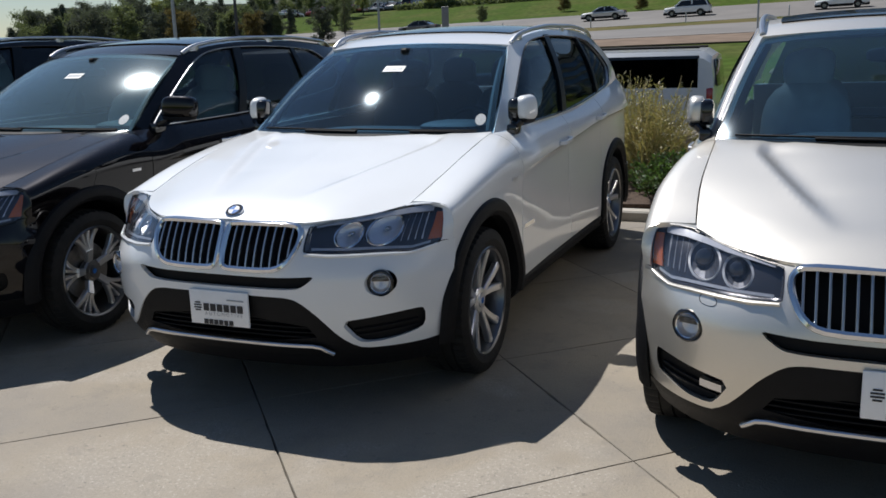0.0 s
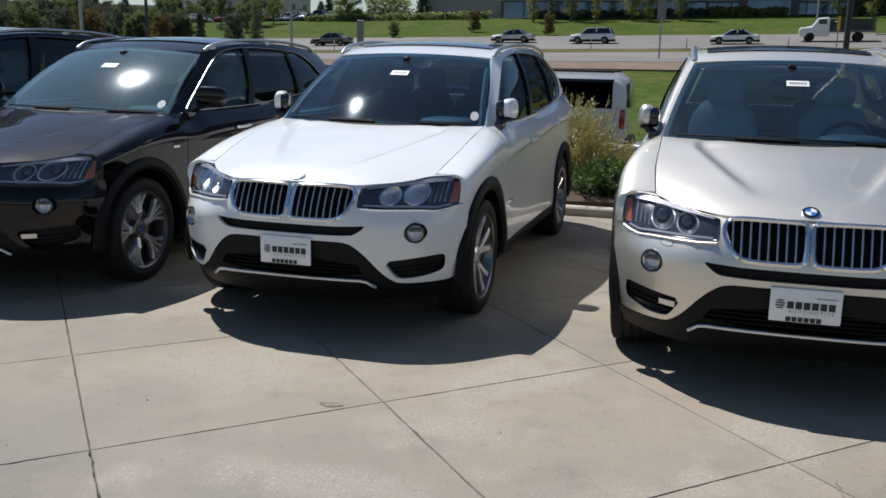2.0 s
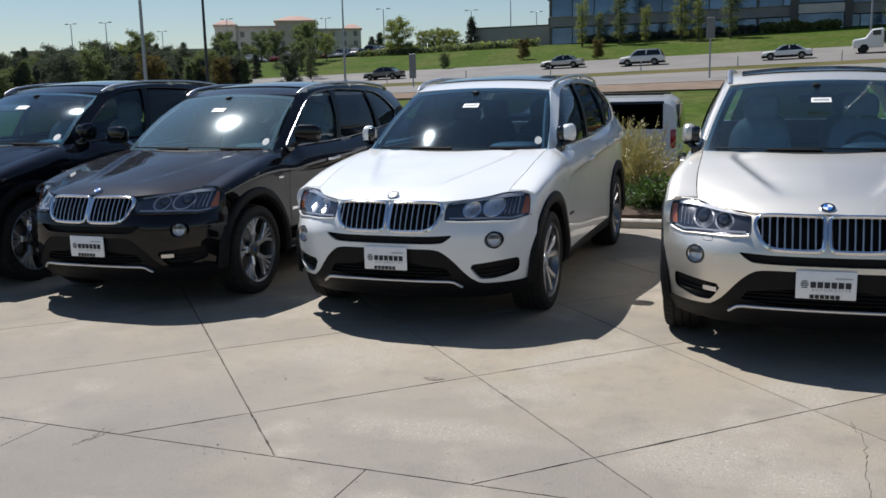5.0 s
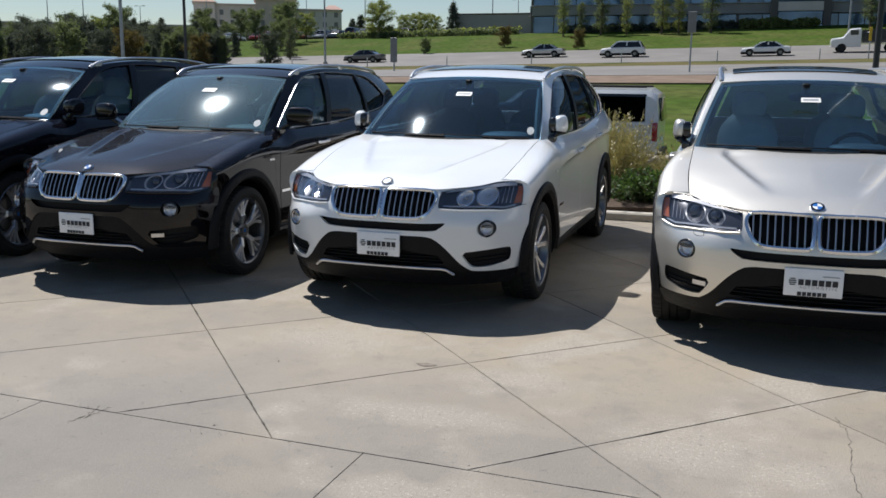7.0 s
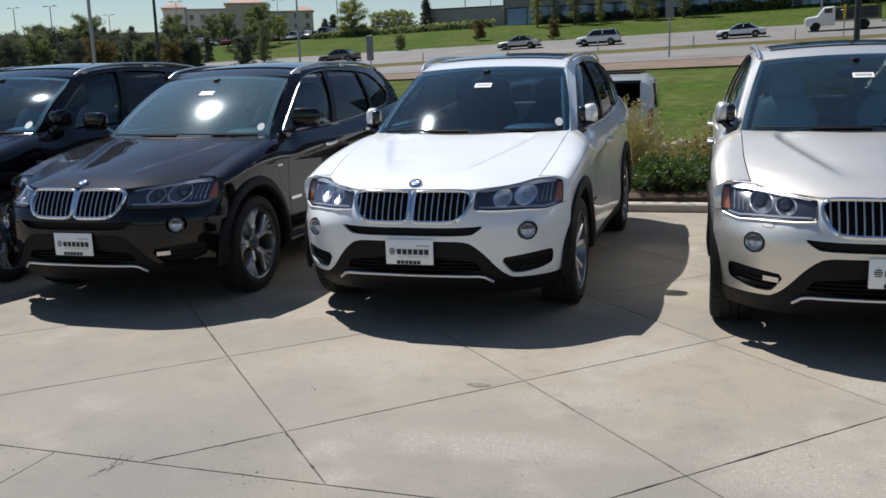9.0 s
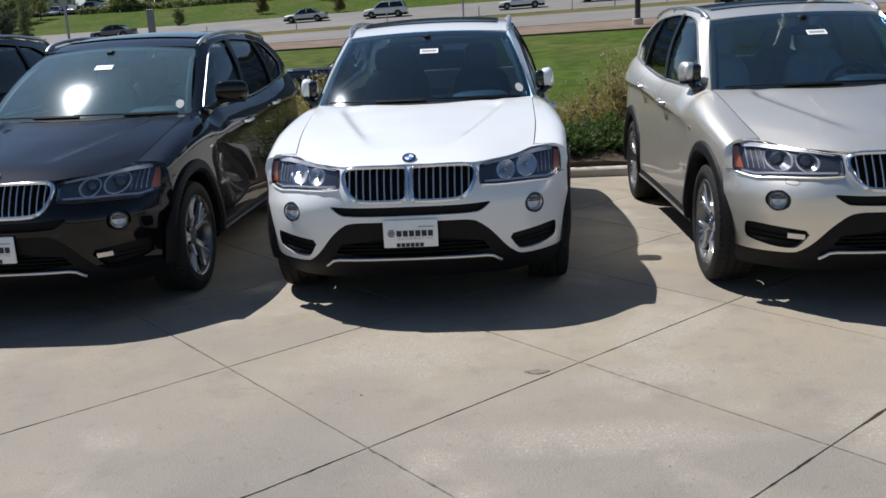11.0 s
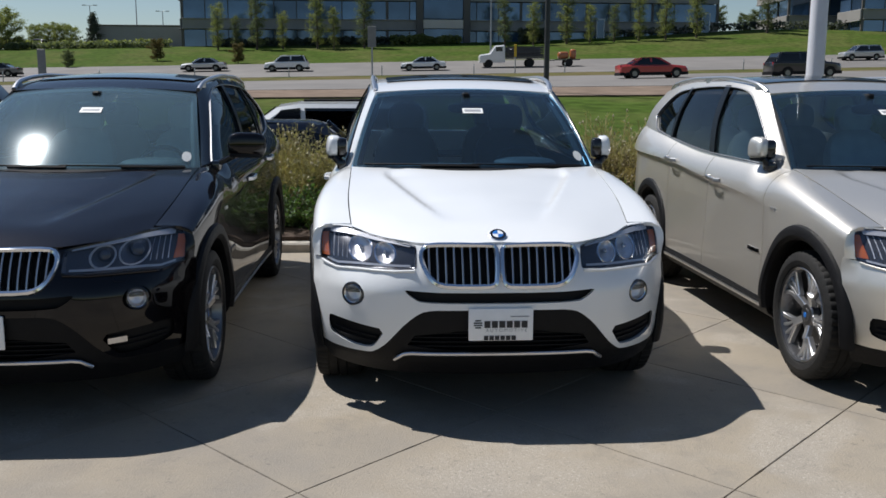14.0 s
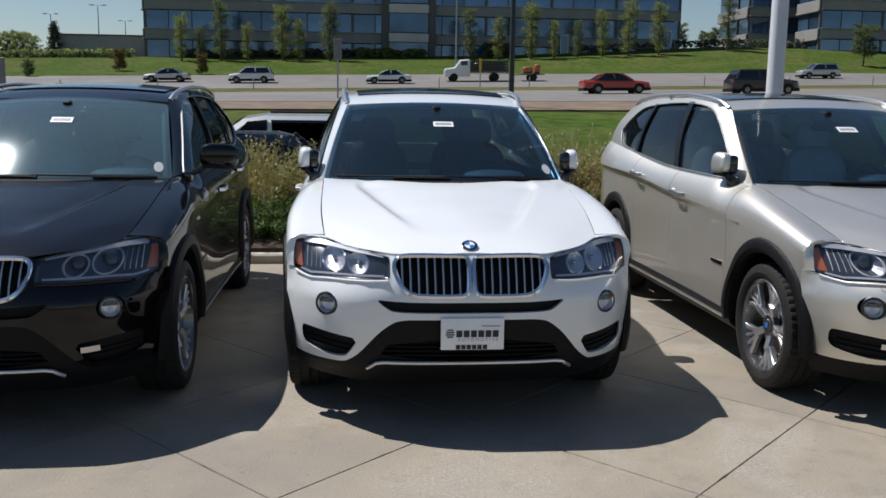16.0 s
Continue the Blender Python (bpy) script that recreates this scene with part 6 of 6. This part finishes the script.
def van(at):
    v = thing("parked_van", "white van with dark windows and roof rack in the lower row", "van", "lower row cars", at)
    st = [(0.0, 0.45, 0.85, 0.80, 0.0), (0.12, 0.32, 1.02, 0.90, 0.0), (0.9, 0.28, 1.18, 0.98, 0.02), (1.05, 0.28, 1.24, 0.98, 0.02), (1.95, 0.28, 1.88, 0.96, 0.03), (2.4, 0.28, 1.95, 0.96, 0.03), (4.9, 0.28, 1.95, 0.96, 0.03), (5.05, 0.32, 1.85, 0.93, 0.02), (5.10, 0.45, 1.5, 0.90, 0.0)]
    part("body", loft([section_ring(*s) for s in st]), P_WHITE, v)
    win = [(1.50, 1.24), (2.05, 1.80), (2.45, 1.84), (2.45, 1.24)]
    for s in (1, -1):
        a = part("side_window", loft([[(x, y, z) for y, z in win] for x in (s * 0.935, s * 0.972)]), FAR_GLASS, v, "dark side window")
        part("side_window", rbox(0.03, 2.30, 0.62, 0.02, 2, (s * 0.945, 3.68, 1.53)), FAR_GLASS, v, "dark side window")
        part("tail_lamp", rbox(0.10, 0.16, 0.42, 0.02, 2, (s * 0.895, 5.015, 1.02)), RED_LENS, v)
        part("roof_rack", sweep([(s * 0.70, 2.5, 1.995), (s * 0.70, 3.5, 2.0), (s * 0.70, 4.80, 1.995)], rect(0.05, 0.05), (0, 0, 1)), BLACK, v)
        for y in (0.95, 4.1):
            wh = part("wheel", lambda: lathe([(0.0, -0.1), (0.30, -0.1), (0.34, -0.07), (0.34, 0.07), (0.31, 0.1), (0.2, 0.1), (0.2, 0.08), (0, 0.09)], 22), RUBBER, v, key="van_wheel")
            wh.matrix_basis = pose(s * 0.88, y, 0.34, 0, 0, 0 if s > 0 else 180)
    part("rear_window", rbox(1.35, 0.03, 0.52, 0.02, 2, (0, 5.108, 1.50), (8, 0, 0)), FAR_GLASS, v)
    part("rear_bumper", rbox(1.75, 0.14, 0.20, 0.05, 2, (0, 5.12, 0.50)), CLAD, v)
    part("windscreen", sheet([[(x, lerp(1.12, 1.90, k), lerp(1.27, 1.84, k) + 0.02) for k in (0, 0.5, 1)] for x in steps(-0.80, 0.80, 6)], 0.01), FAR_GLASS, v)
    part("rear_plate", rbox(0.30, 0.02, 0.15, 0.005, 1, (0, 5.12, 0.80)), PLATE, v)
    return v


van(pose(-4.75, 16.0, -0.60, 0, 0, -90))

# rows of cars on the far dealer lot
rnd = random.Random(21)
for k in range(44):
    line, j = divmod(k, 16)
    x, y = (-98.5 + 2.75 * j + rnd.uniform(-0.2, 0.2) - 3 * line, 148.5 + 6.5 * line) if k < 32 else (-150 + 4 * (k - 32), 152)
    vehicle("car standing among rows on the far lot", pose(x, y, terrain(x, y) + 0.05, 0, 0, rnd.choice((0, 180)) + rnd.uniform(-4, 4)), rnd.choice((P_WHITE, P_SILVER, P_SILVER, P_GREY, P_BLACK, P_RED, P_WHITE)), rnd.choice(("sedan", "suv", "suv")), "far lot cars")

# ---- trees and hedges ----
BARK = material("tree_bark", (0.10, 0.075, 0.055), 0.9, vary=0.3, noise_scale=5, bump=0.5, bump_scale=30)
FRESH = material("fresh_spring_leaves", (0.185, 0.210, 0.085), 0.7, vary=0.25, noise_scale=0.7, per_object=0.15, spec=0.15, thin=0.45)
# MID and PINE are paled and greyed, with distance haze in the colour
MID = material("mid_green_leaves", (0.115, 0.140, 0.078), 0.7, vary=0.3, noise_scale=0.7, per_object=0.15, spec=0.15, thin=0.40)
PINE = material("dark_conifer_needles", (0.082, 0.096, 0.082), 0.8, vary=0.3, noise_scale=0.8, per_object=0.15, spec=0.15, thin=0.25)
RUST = material("bronze_leaves", (0.105, 0.085, 0.040), 0.8, vary=0.3, noise_scale=0.8, per_object=0.15, spec=0.15, thin=0.35)


def tree_g(seed, h, crown_w, crown_from, conifer=False, n=900, leaf=0.30, loose=0.065):
    rnd = random.Random(seed)
    trunk = loft([[(c * r + dx, s * r, z) for c, s in circle(1, 8)] for r, z, dx in ((0.022 * h, 0, 0), (0.016 * h, h * 0.3, 0.01 * h), (0.010 * h, h * 0.65, -0.01 * h), (0.003 * h, h * 0.95, 0))])
    limbs, tips = [], []
    for k in range(26 if conifer else 18):
        z = lerp(crown_from, 0.92, (k + rnd.random()) / (26 if conifer else 18)) * h
        s = (z / h - crown_from) / (1 - crown_from)
        reach = crown_w / 2 * ((1 - s) ** 0.8 if conifer else math.sqrt(max(1 - (2 * s - 0.85) ** 2 / 1.7, 0.05))) * rnd.uniform(0.65, 1.1)
        a = k * 2.4 + rnd.uniform(-0.5, 0.5)
        e = Vector((math.cos(a) * reach, math.sin(a) * reach, z + (-0.05 if conifer else 0.35) * reach))
        b = Vector((0, 0, z))
        limbs.append(sweep([b, b.lerp(e, 0.5) + Vector((0, 0, 0.05 * reach)), e], circle(0.005 * h, 5), (0.3, 0.2, 1)))
        tips.append((b, e, reach))
    lv, lf = [], []
    for _ in range(n):
        b, e, reach = rnd.choice(tips)
        c = b.lerp(e, rnd.uniform(0.25, 1.08)) + Vector((rnd.gauss(0, 1), rnd.gauss(0, 1), rnd.gauss(0, 0.8))) * crown_w * loose
        u = Vector((rnd.gauss(0, 1), rnd.gauss(0, 1), rnd.gauss(0, 1))).normalized() * leaf * rnd.uniform(0.5, 1.2)
        w = u.cross(Vector((rnd.gauss(0, 1), rnd.gauss(0, 1), rnd.gauss(0, 1)))).normalized() * leaf * rnd.uniform(0.3, 0.7)
        k = len(lv)
        lv += [tuple(c - u), tuple(c + w), tuple(c + u), tuple(c - w)]
        lf.append((k, k + 1, k + 2, k + 3))
    return join(trunk, *limbs), (lv, lf)


KINDS = {"broad": (7.5, 4.6, 0.22, False, 5200, 0.15), "slim": (8.0, 2.3, 0.10, False, 4200, 0.10, 0.13), "pine": (8.5, 4.6, 0.05, True, 6500, 0.17), "big": (9.0, 7.2, 0.10, False, 8000, 0.20)}


def tree(kind, var, x, y, scale, mat, label, z=None, group="trees"):
    h, w, cf, con, n, leaf, *loose = KINDS[kind]
    key = "tree_%s%d" % (kind, var)
    if key not in MESHES:
        t, c = tree_g(var * 7 + len(kind), h, w, cf, con, n, leaf, *loose)
        MESHES[key], MESHES[key + "c"] = make_mesh("trunk", t, 60), make_mesh("crown", c, 0)
    t = thing("tree", label, "tree", group, pose(x, y, terrain(x, y) - 0.1 if z is None else z, 0, 0, (x * 37 + y * 11) % 360) @ Matrix.Scale(scale, 4))
    part("trunk", None, BARK, t, key=key)
    part("crown", None, mat, t, key=key + "c")
    return t


def polar(az, d):
    return 1.0 + d * math.sin(radians(az)), -4.6 + d * math.cos(radians(az))


rnd = random.Random(31)
SL, BR, PN = "slim young tree in fresh leaf before the offices", "broad tree in fresh spring leaf", "dark conifer with drooping branches"
for k, (x, top) in enumerate(((-25.1, 15.5), (-22.5, 13.6), (-19.5, 17.3), (-15.7, 14.1), (-10.7, 16.8), (-8.3, 14.6), (-3.8, 17.3), (17.0, 16.4), (21.3, 15.0), (26.3, 17.3), (29.8, 14.4), (33.5, 14.3), (37.2, 15.8), (41.3, 17.0), (46.0, 16.6))):
    tree("slim", k % 3, x, 133, (top - 8.4) / 8.0, MID if k in (1, 2, 6, 7, 11) else FRESH, SL, group="office trees")
for az, d, s, kd, m in ((-17.6, 160, 0.70, "pine", PINE), (-18.8, 172, 0.60, "broad", FRESH), (-19.4, 168, 0.62, "broad", FRESH), (-20.0, 170, 0.62, "broad", FRESH), (-20.7, 168, 0.58, "broad", FRESH), (-23.4, 200, 0.78, "pine", PINE), (-23.9, 200, 0.68, "pine", PINE),
                       (-22.2, 158, 0.66, "big", FRESH), (-24.0, 190, 0.5, "pine", PINE), (-27.6, 122, 0.72, "slim", MID), (22.1, 150, 1.15, "slim", MID), (21.6, 182, 0.5, "big", MID), (19.4, 182, 0.75, "broad", MID), (20.9, 186, 0.6, "broad", MID), (29.5, 142, 0.8, "broad", MID)):
    x, y = polar(az, d)
    tree(kd, 0 if kd != "slim" else 1, x, y, s, m, PN if kd == "pine" else BR)
for k in range(64):
    az, d = lerp(-46, -26.5, (k + rnd.random()) / 64), rnd.uniform(118, 235)
    x, y = polar(az, d)
    kd, m = rnd.choice((("pine", PINE), ("pine", PINE), ("big", MID), ("broad", MID), ("broad", FRESH), ("pine", PINE), ("big", PINE)))
    tree(kd, rnd.randint(0, 1) if kd != "slim" else 0, x, y, rnd.uniform(0.5, 0.8) * (1.0 if d > 150 else 0.62), m, PN if kd == "pine" else BR)
for k in range(58):
    az = lerp(-46.5, -31.5, (k + rnd.random()) / 58)
    d = rnd.uniform(112, 150)
    x, y = polar(az, d)
    kd = rnd.choice(("pine", "pine", "big"))
    tree(kd, rnd.randint(0, 1), x, y, rnd.uniform(0.50, 0.72) * (1.0 if az < -37.5 else 0.8) * d / 130, PINE if rnd.random() < 0.75 else MID, PN if kd == "pine" else BR)
for az, d, s, m in ((-14.3, 128, 0.32, RUST), (-9.7, 119, 0.28, RUST), (-19.2, 120, 0.24, MID), (-33.0, 112, 0.45, RUST), (-28.8, 105, 0.45, PINE), (-37.0, 100, 0.5, RUST)):
    x, y = polar(az, d)
    tree("big", 1, x, y, s, m, "low rounded shrub-like tree on the bank")


def hedge_g(seed, x0, x1, y, h, w, n):
    rnd = random.Random(seed)
    lv, lf = [], []
    for _ in range(n):
        x = rnd.uniform(x0, x1)
        hh = h * (0.75 + 0.35 * noise.noise((x * 0.35, seed, 0)) + 0.2 * noise.noise((x * 1.3, seed, 3)))
        c = Vector((x, y + rnd.uniform(-w, w), terrain(x, y) + hh * rnd.random() ** 0.7))
        u = Vector((rnd.gauss(0, 1), rnd.gauss(0, 1), rnd.gauss(0, 1))).normalized() * 0.28
        v = u.cross(Vector((rnd.gauss(0, 1), rnd.gauss(0, 1), rnd.gauss(0, 1)))).normalized() * 0.18
        k = len(lv)
        lv += [tuple(c - u), tuple(c + v), tuple(c + u), tuple(c - v)]
        lf.append((k, k + 1, k + 2, k + 3))
    return lv, lf


def hedge(seed, x0, x1, y, h, w, n, mat, label):
    return tagged(part("hedge", hedge_g(seed, x0, x1, y, h, w, n), mat, sharp=0), label, "hedge", kind="stuff")


hedge(1, -27, 4, 139.5, 1.5, 0.8, 2600, PINE, "dark clipped hedge at the foot of the offices")
hedge(2, 0, 11, 138.5, 1.7, 0.8, 1100, FRESH, "loose green shrubs at the foot of the offices")
hedge(3, 19.5, 24, 136, 3.0, 1.0, 1100, PINE, "dark tall shrub beside the office bank")
hedge(4, -66, -34, 141, 1.2, 0.8, 1700, MID, "row of rounded shrubs along the top of the bank")
hedge(5, -66, -34, 143, 1.4, 0.8, 1200, FRESH, "pale green shrubs along the top of the bank")
hedge(6, 36, 75, 143, 1.6, 1.0, 1500, PINE, "dark hedge between the office buildings")
hedge(7, -160, -55, 166, 3.6, 5.0, 4500, PINE, "dark mixed trees and scrub round the far lot")

# ---- buildings ----
BEIGE = material("tan_precast_concrete", (0.27, 0.26, 0.245), 0.8, vary=0.06, noise_scale=0.5, bump=0.1, bump_scale=10)
BEIGE_DARK = material("brown_precast_concrete", (0.115, 0.105, 0.095), 0.8, vary=0.08, noise_scale=0.5)
OFFICE_GLASS = material("blue_office_glass", (0.085, 0.145, 0.240), 0.08, 0.55, 0.3, 0.02, 0.25, 0.3, per_object=0.30)
MULLION = material("grey_mullion", (0.12, 0.125, 0.13), 0.5, 0.5, vary=0.1, noise_scale=2)
# both hotel wall colours are lifted to stand in for distance haze
HOTEL_WALL = material("cream_stucco", (0.62, 0.56, 0.50), 0.9, vary=0.06, noise_scale=0.6)
HOTEL_DARK = material("tan_stucco", (0.50, 0.42, 0.37), 0.9, vary=0.06, noise_scale=0.6)
TILE_ROOF = material("orange_clay_roof", (0.33, 0.205, 0.16), 0.8, vary=0.15, noise_scale=2)
# window glass paled: distance haze is put into its colour
HOTEL_GLASS = material("haze_paled_hotel_glass", (0.13, 0.13, 0.13), 0.2, vary=0.2, noise_scale=1, per_object=0.3)
GREY_WALL = material("taupe_block_wall", (0.36, 0.335, 0.32), 0.9, vary=0.06, noise_scale=0.4, bump=0.1, bump_scale=8)


def office(label, at, length, depth, storeys, bays, pitch=4.5, bay_tower=None):
    b = thing("office_building", label, "building", "", at)
    H = storeys * pitch + 1.2
    part("core", rbox(length - 0.8, depth - 0.8, H - 0.3, 0, 1, (length / 2, depth / 2 + 0.4, H / 2 - 0.6)), BEIGE_DARK, b)
    bw = length / bays
    pane = rbox(bw - 0.12, 0.12, pitch * 0.64, 0.02, 1)
    side_n = max(2, int(depth / bw))
    for s in range(storeys):
        z = s * pitch
        part("spandrel", rbox(length, 0.7, pitch * 0.34, 0.05, 1, (length / 2, 0.15, z + pitch * 0.82 + 0.02)), BEIGE, b)
        for zz, hh in ((0.66, 0.16), (0.99, 0.16)):
            part("ledge", rbox(length + 0.1, 0.9, hh, 0.04, 1, (length / 2, 0.1, z + pitch * zz)), BEIGE, b)
        part("spandrel", rbox(0.7, depth, pitch * 0.34, 0.05, 1, (-0.05, depth / 2, z + pitch * 0.82 + 0.02)), BEIGE, b)
        part("ledge", rbox(0.9, depth, 0.25, 0.04, 1, (-0.1, depth / 2, z + pitch * 0.62)), BEIGE, b)
        for k in range(bays):
            w = part("window", lambda: pane, OFFICE_GLASS, b, key="pane_%.2f" % bw)
            w.matrix_basis = pose((k + 0.5) * bw, 0.12, z + pitch * 0.30)
        for k in range(side_n):
            w = part("window", None, OFFICE_GLASS, b, key="pane_%.2f" % bw)
            w.matrix_basis = pose(0.0, (k + 0.5) * depth / side_n, z + pitch * 0.30, 0, 0, 90)
    for k in range(bays + 1):
        c = part("mullion", lambda: rbox(0.10 if k % 3 else 0.42, 0.30, H, 0.02, 1, (0, 0, H / 2)), MULLION if k % 3 else BEIGE_DARK, b, key="mull_%.1f_%d" % (H, k % 3 > 0))
        c.matrix_basis = pose(k * bw, 0.10, 0)
    if bay_tower:
        x0, x1 = bay_tower
        for s in range(storeys):
            t = part("bay_window", rbox(x1 - x0, 1.2, pitch * 0.66, 0.05, 1, ((x0 + x1) / 2, -0.4, s * pitch + pitch * 0.36)), OFFICE_GLASS, b, "bright blue glass bay")
            part("bay_band", rbox(x1 - x0 + 0.1, 1.3, pitch * 0.30, 0.05, 1, ((x0 + x1) / 2, -0.4, s * pitch + pitch * 0.85)), HOTEL_WALL, b)
        for x in (x0 - 0.6, x1 + 0.6):
            part("bay_pier", rbox(1.1, 1.6, H, 0.05, 1, (x, -0.3, H / 2)), BEIGE_DARK, b)
    part("parapet", rbox(length + 0.4, depth + 0.4, 1.0, 0.05, 1, (length / 2, depth / 2, H + 0.3)), BEIGE, b)
    return b


office("long tan office block with bands of blue glass", pose(-32.3, 143, 8.6), 85, 26, 5, 24, bay_tower=(37.6, 43.8))
office("second tan office block with blue glass bands", pose(67.8, 150.5, 6.0), 60, 13, 6, 17)
office("projecting wing of the second tan office block", pose(74.2, 138, 6.0), 56, 7.5, 6, 16)
dw = thing("door_panel", "bright glazed entrance door in the office front", "door", "", pose(33.5, 142.2, terrain(33, 142)))
part("door_frame", join(rbox(0.12, 0.1, 3.0, 0.01, 1, (-0.6, 0, 1.5)), rbox(0.12, 0.1, 3.0, 0.01, 1, (0.6, 0, 1.5)), rbox(1.3, 0.1, 0.12, 0.01, 1, (0, 0, 3.0))), LAMP_WHITE, dw)
part("door_glass", rbox(1.1, 0.05, 2.9, 0.01, 1, (0, 0.02, 1.5)), OFFICE_GLASS, dw)
copy_thing(dw, pose(50.6, 142.2, terrain(50, 142)))

gb = thing("block_building", "low taupe windowless block building on the bank", "building", "", pose(-47.4, 149, 7.9))
part("wall", rbox(15.0, 14, 4.4, 0.08, 1, (7.5, 7, 2.2)), GREY_WALL, gb)
part("coping", rbox(15.3, 14.3, 0.22, 0.04, 1, (7.5, 7, 4.45)), BEIGE_DARK, gb)

hx, hy_ = polar(-33.4, 285)
hotel = thing("hotel", "cream four-storey hotel with orange tiled roofs", "building", "", pose(hx, hy_, terrain(hx, hy_) + 2.6, 0, 0, 29) @ Matrix.Scale(0.95, 4))
for name, x0, x1, y0, h, m in (("wing", 0, 30, 0, 13.6, HOTEL_WALL), ("tower_block", 19, 31, -2.5, 15.0, HOTEL_DARK), ("end_wing", 31.5, 46, 1, 12.6, HOTEL_WALL), ("corner_block", 0.0, 6.5, -1.6, 14.0, HOTEL_WALL)):
    w = part(name, rbox(x1 - x0, 14, h, 0.1, 1, ((x0 + x1) / 2, y0 + 7, h / 2)), m, hotel)
    part("cornice", rbox(x1 - x0 + 0.8, 14.8, 0.6, 0.08, 1, ((x0 + x1) / 2, y0 + 7, h)), HOTEL_DARK, w)
    n = max(2, int((x1 - x0) / 3.2))
    for s in range(4):
        for k in range(n):
            wi = part("window", lambda: rbox(1.2, 0.14, 1.6, 0.02, 1), HOTEL_GLASS, w, key="hotel_window")
            wi.matrix_basis = pose(lerp(x0, x1, (k + 0.5) / n), y0 - 0.02, 1.9 + 3.1 * s)
part("plinth", rbox(46, 17, 4.0, 0.05, 1, (23, 6.5, -1.9)), HOTEL_DARK, hotel)
for x0, x1, y0, h in ((18.3, 31.7, -3.3, 15.2), (-0.6, 7.0, -2.2, 14.2), (40, 46.5, 0.4, 12.8)):
    cx, cy = (x0 + x1) / 2, y0 + 7.5
    part("hip_roof", loft([[(x0, y0, h), (x1, y0, h), (x1, y0 + 15.5, h), (x0, y0 + 15.5, h)], [(lerp(x0, cx, 0.7), lerp(y0, cy, 0.7), h + 1.7), (lerp(x1, cx, 0.7), lerp(y0, cy, 0.7), h + 1.7), (lerp(x1, cx, 0.7), cy + 1, h + 1.7), (lerp(x0, cx, 0.7), cy + 1, h + 1.7)]]), TILE_ROOF, hotel)
x, y = polar(-42.5, 260)
lb = thing("warehouse", "long low brown building beyond the trees", "building", "", pose(x, y, terrain(x, y), 0, 0, 30))
part("wall", rbox(60, 20, 7.5, 0.1, 1, (20, 10, 3.75)), HOTEL_DARK, lb)
part("roof", rbox(61, 21, 0.6, 0.1, 1, (20, 10, 7.6)), GREY_WALL, lb)
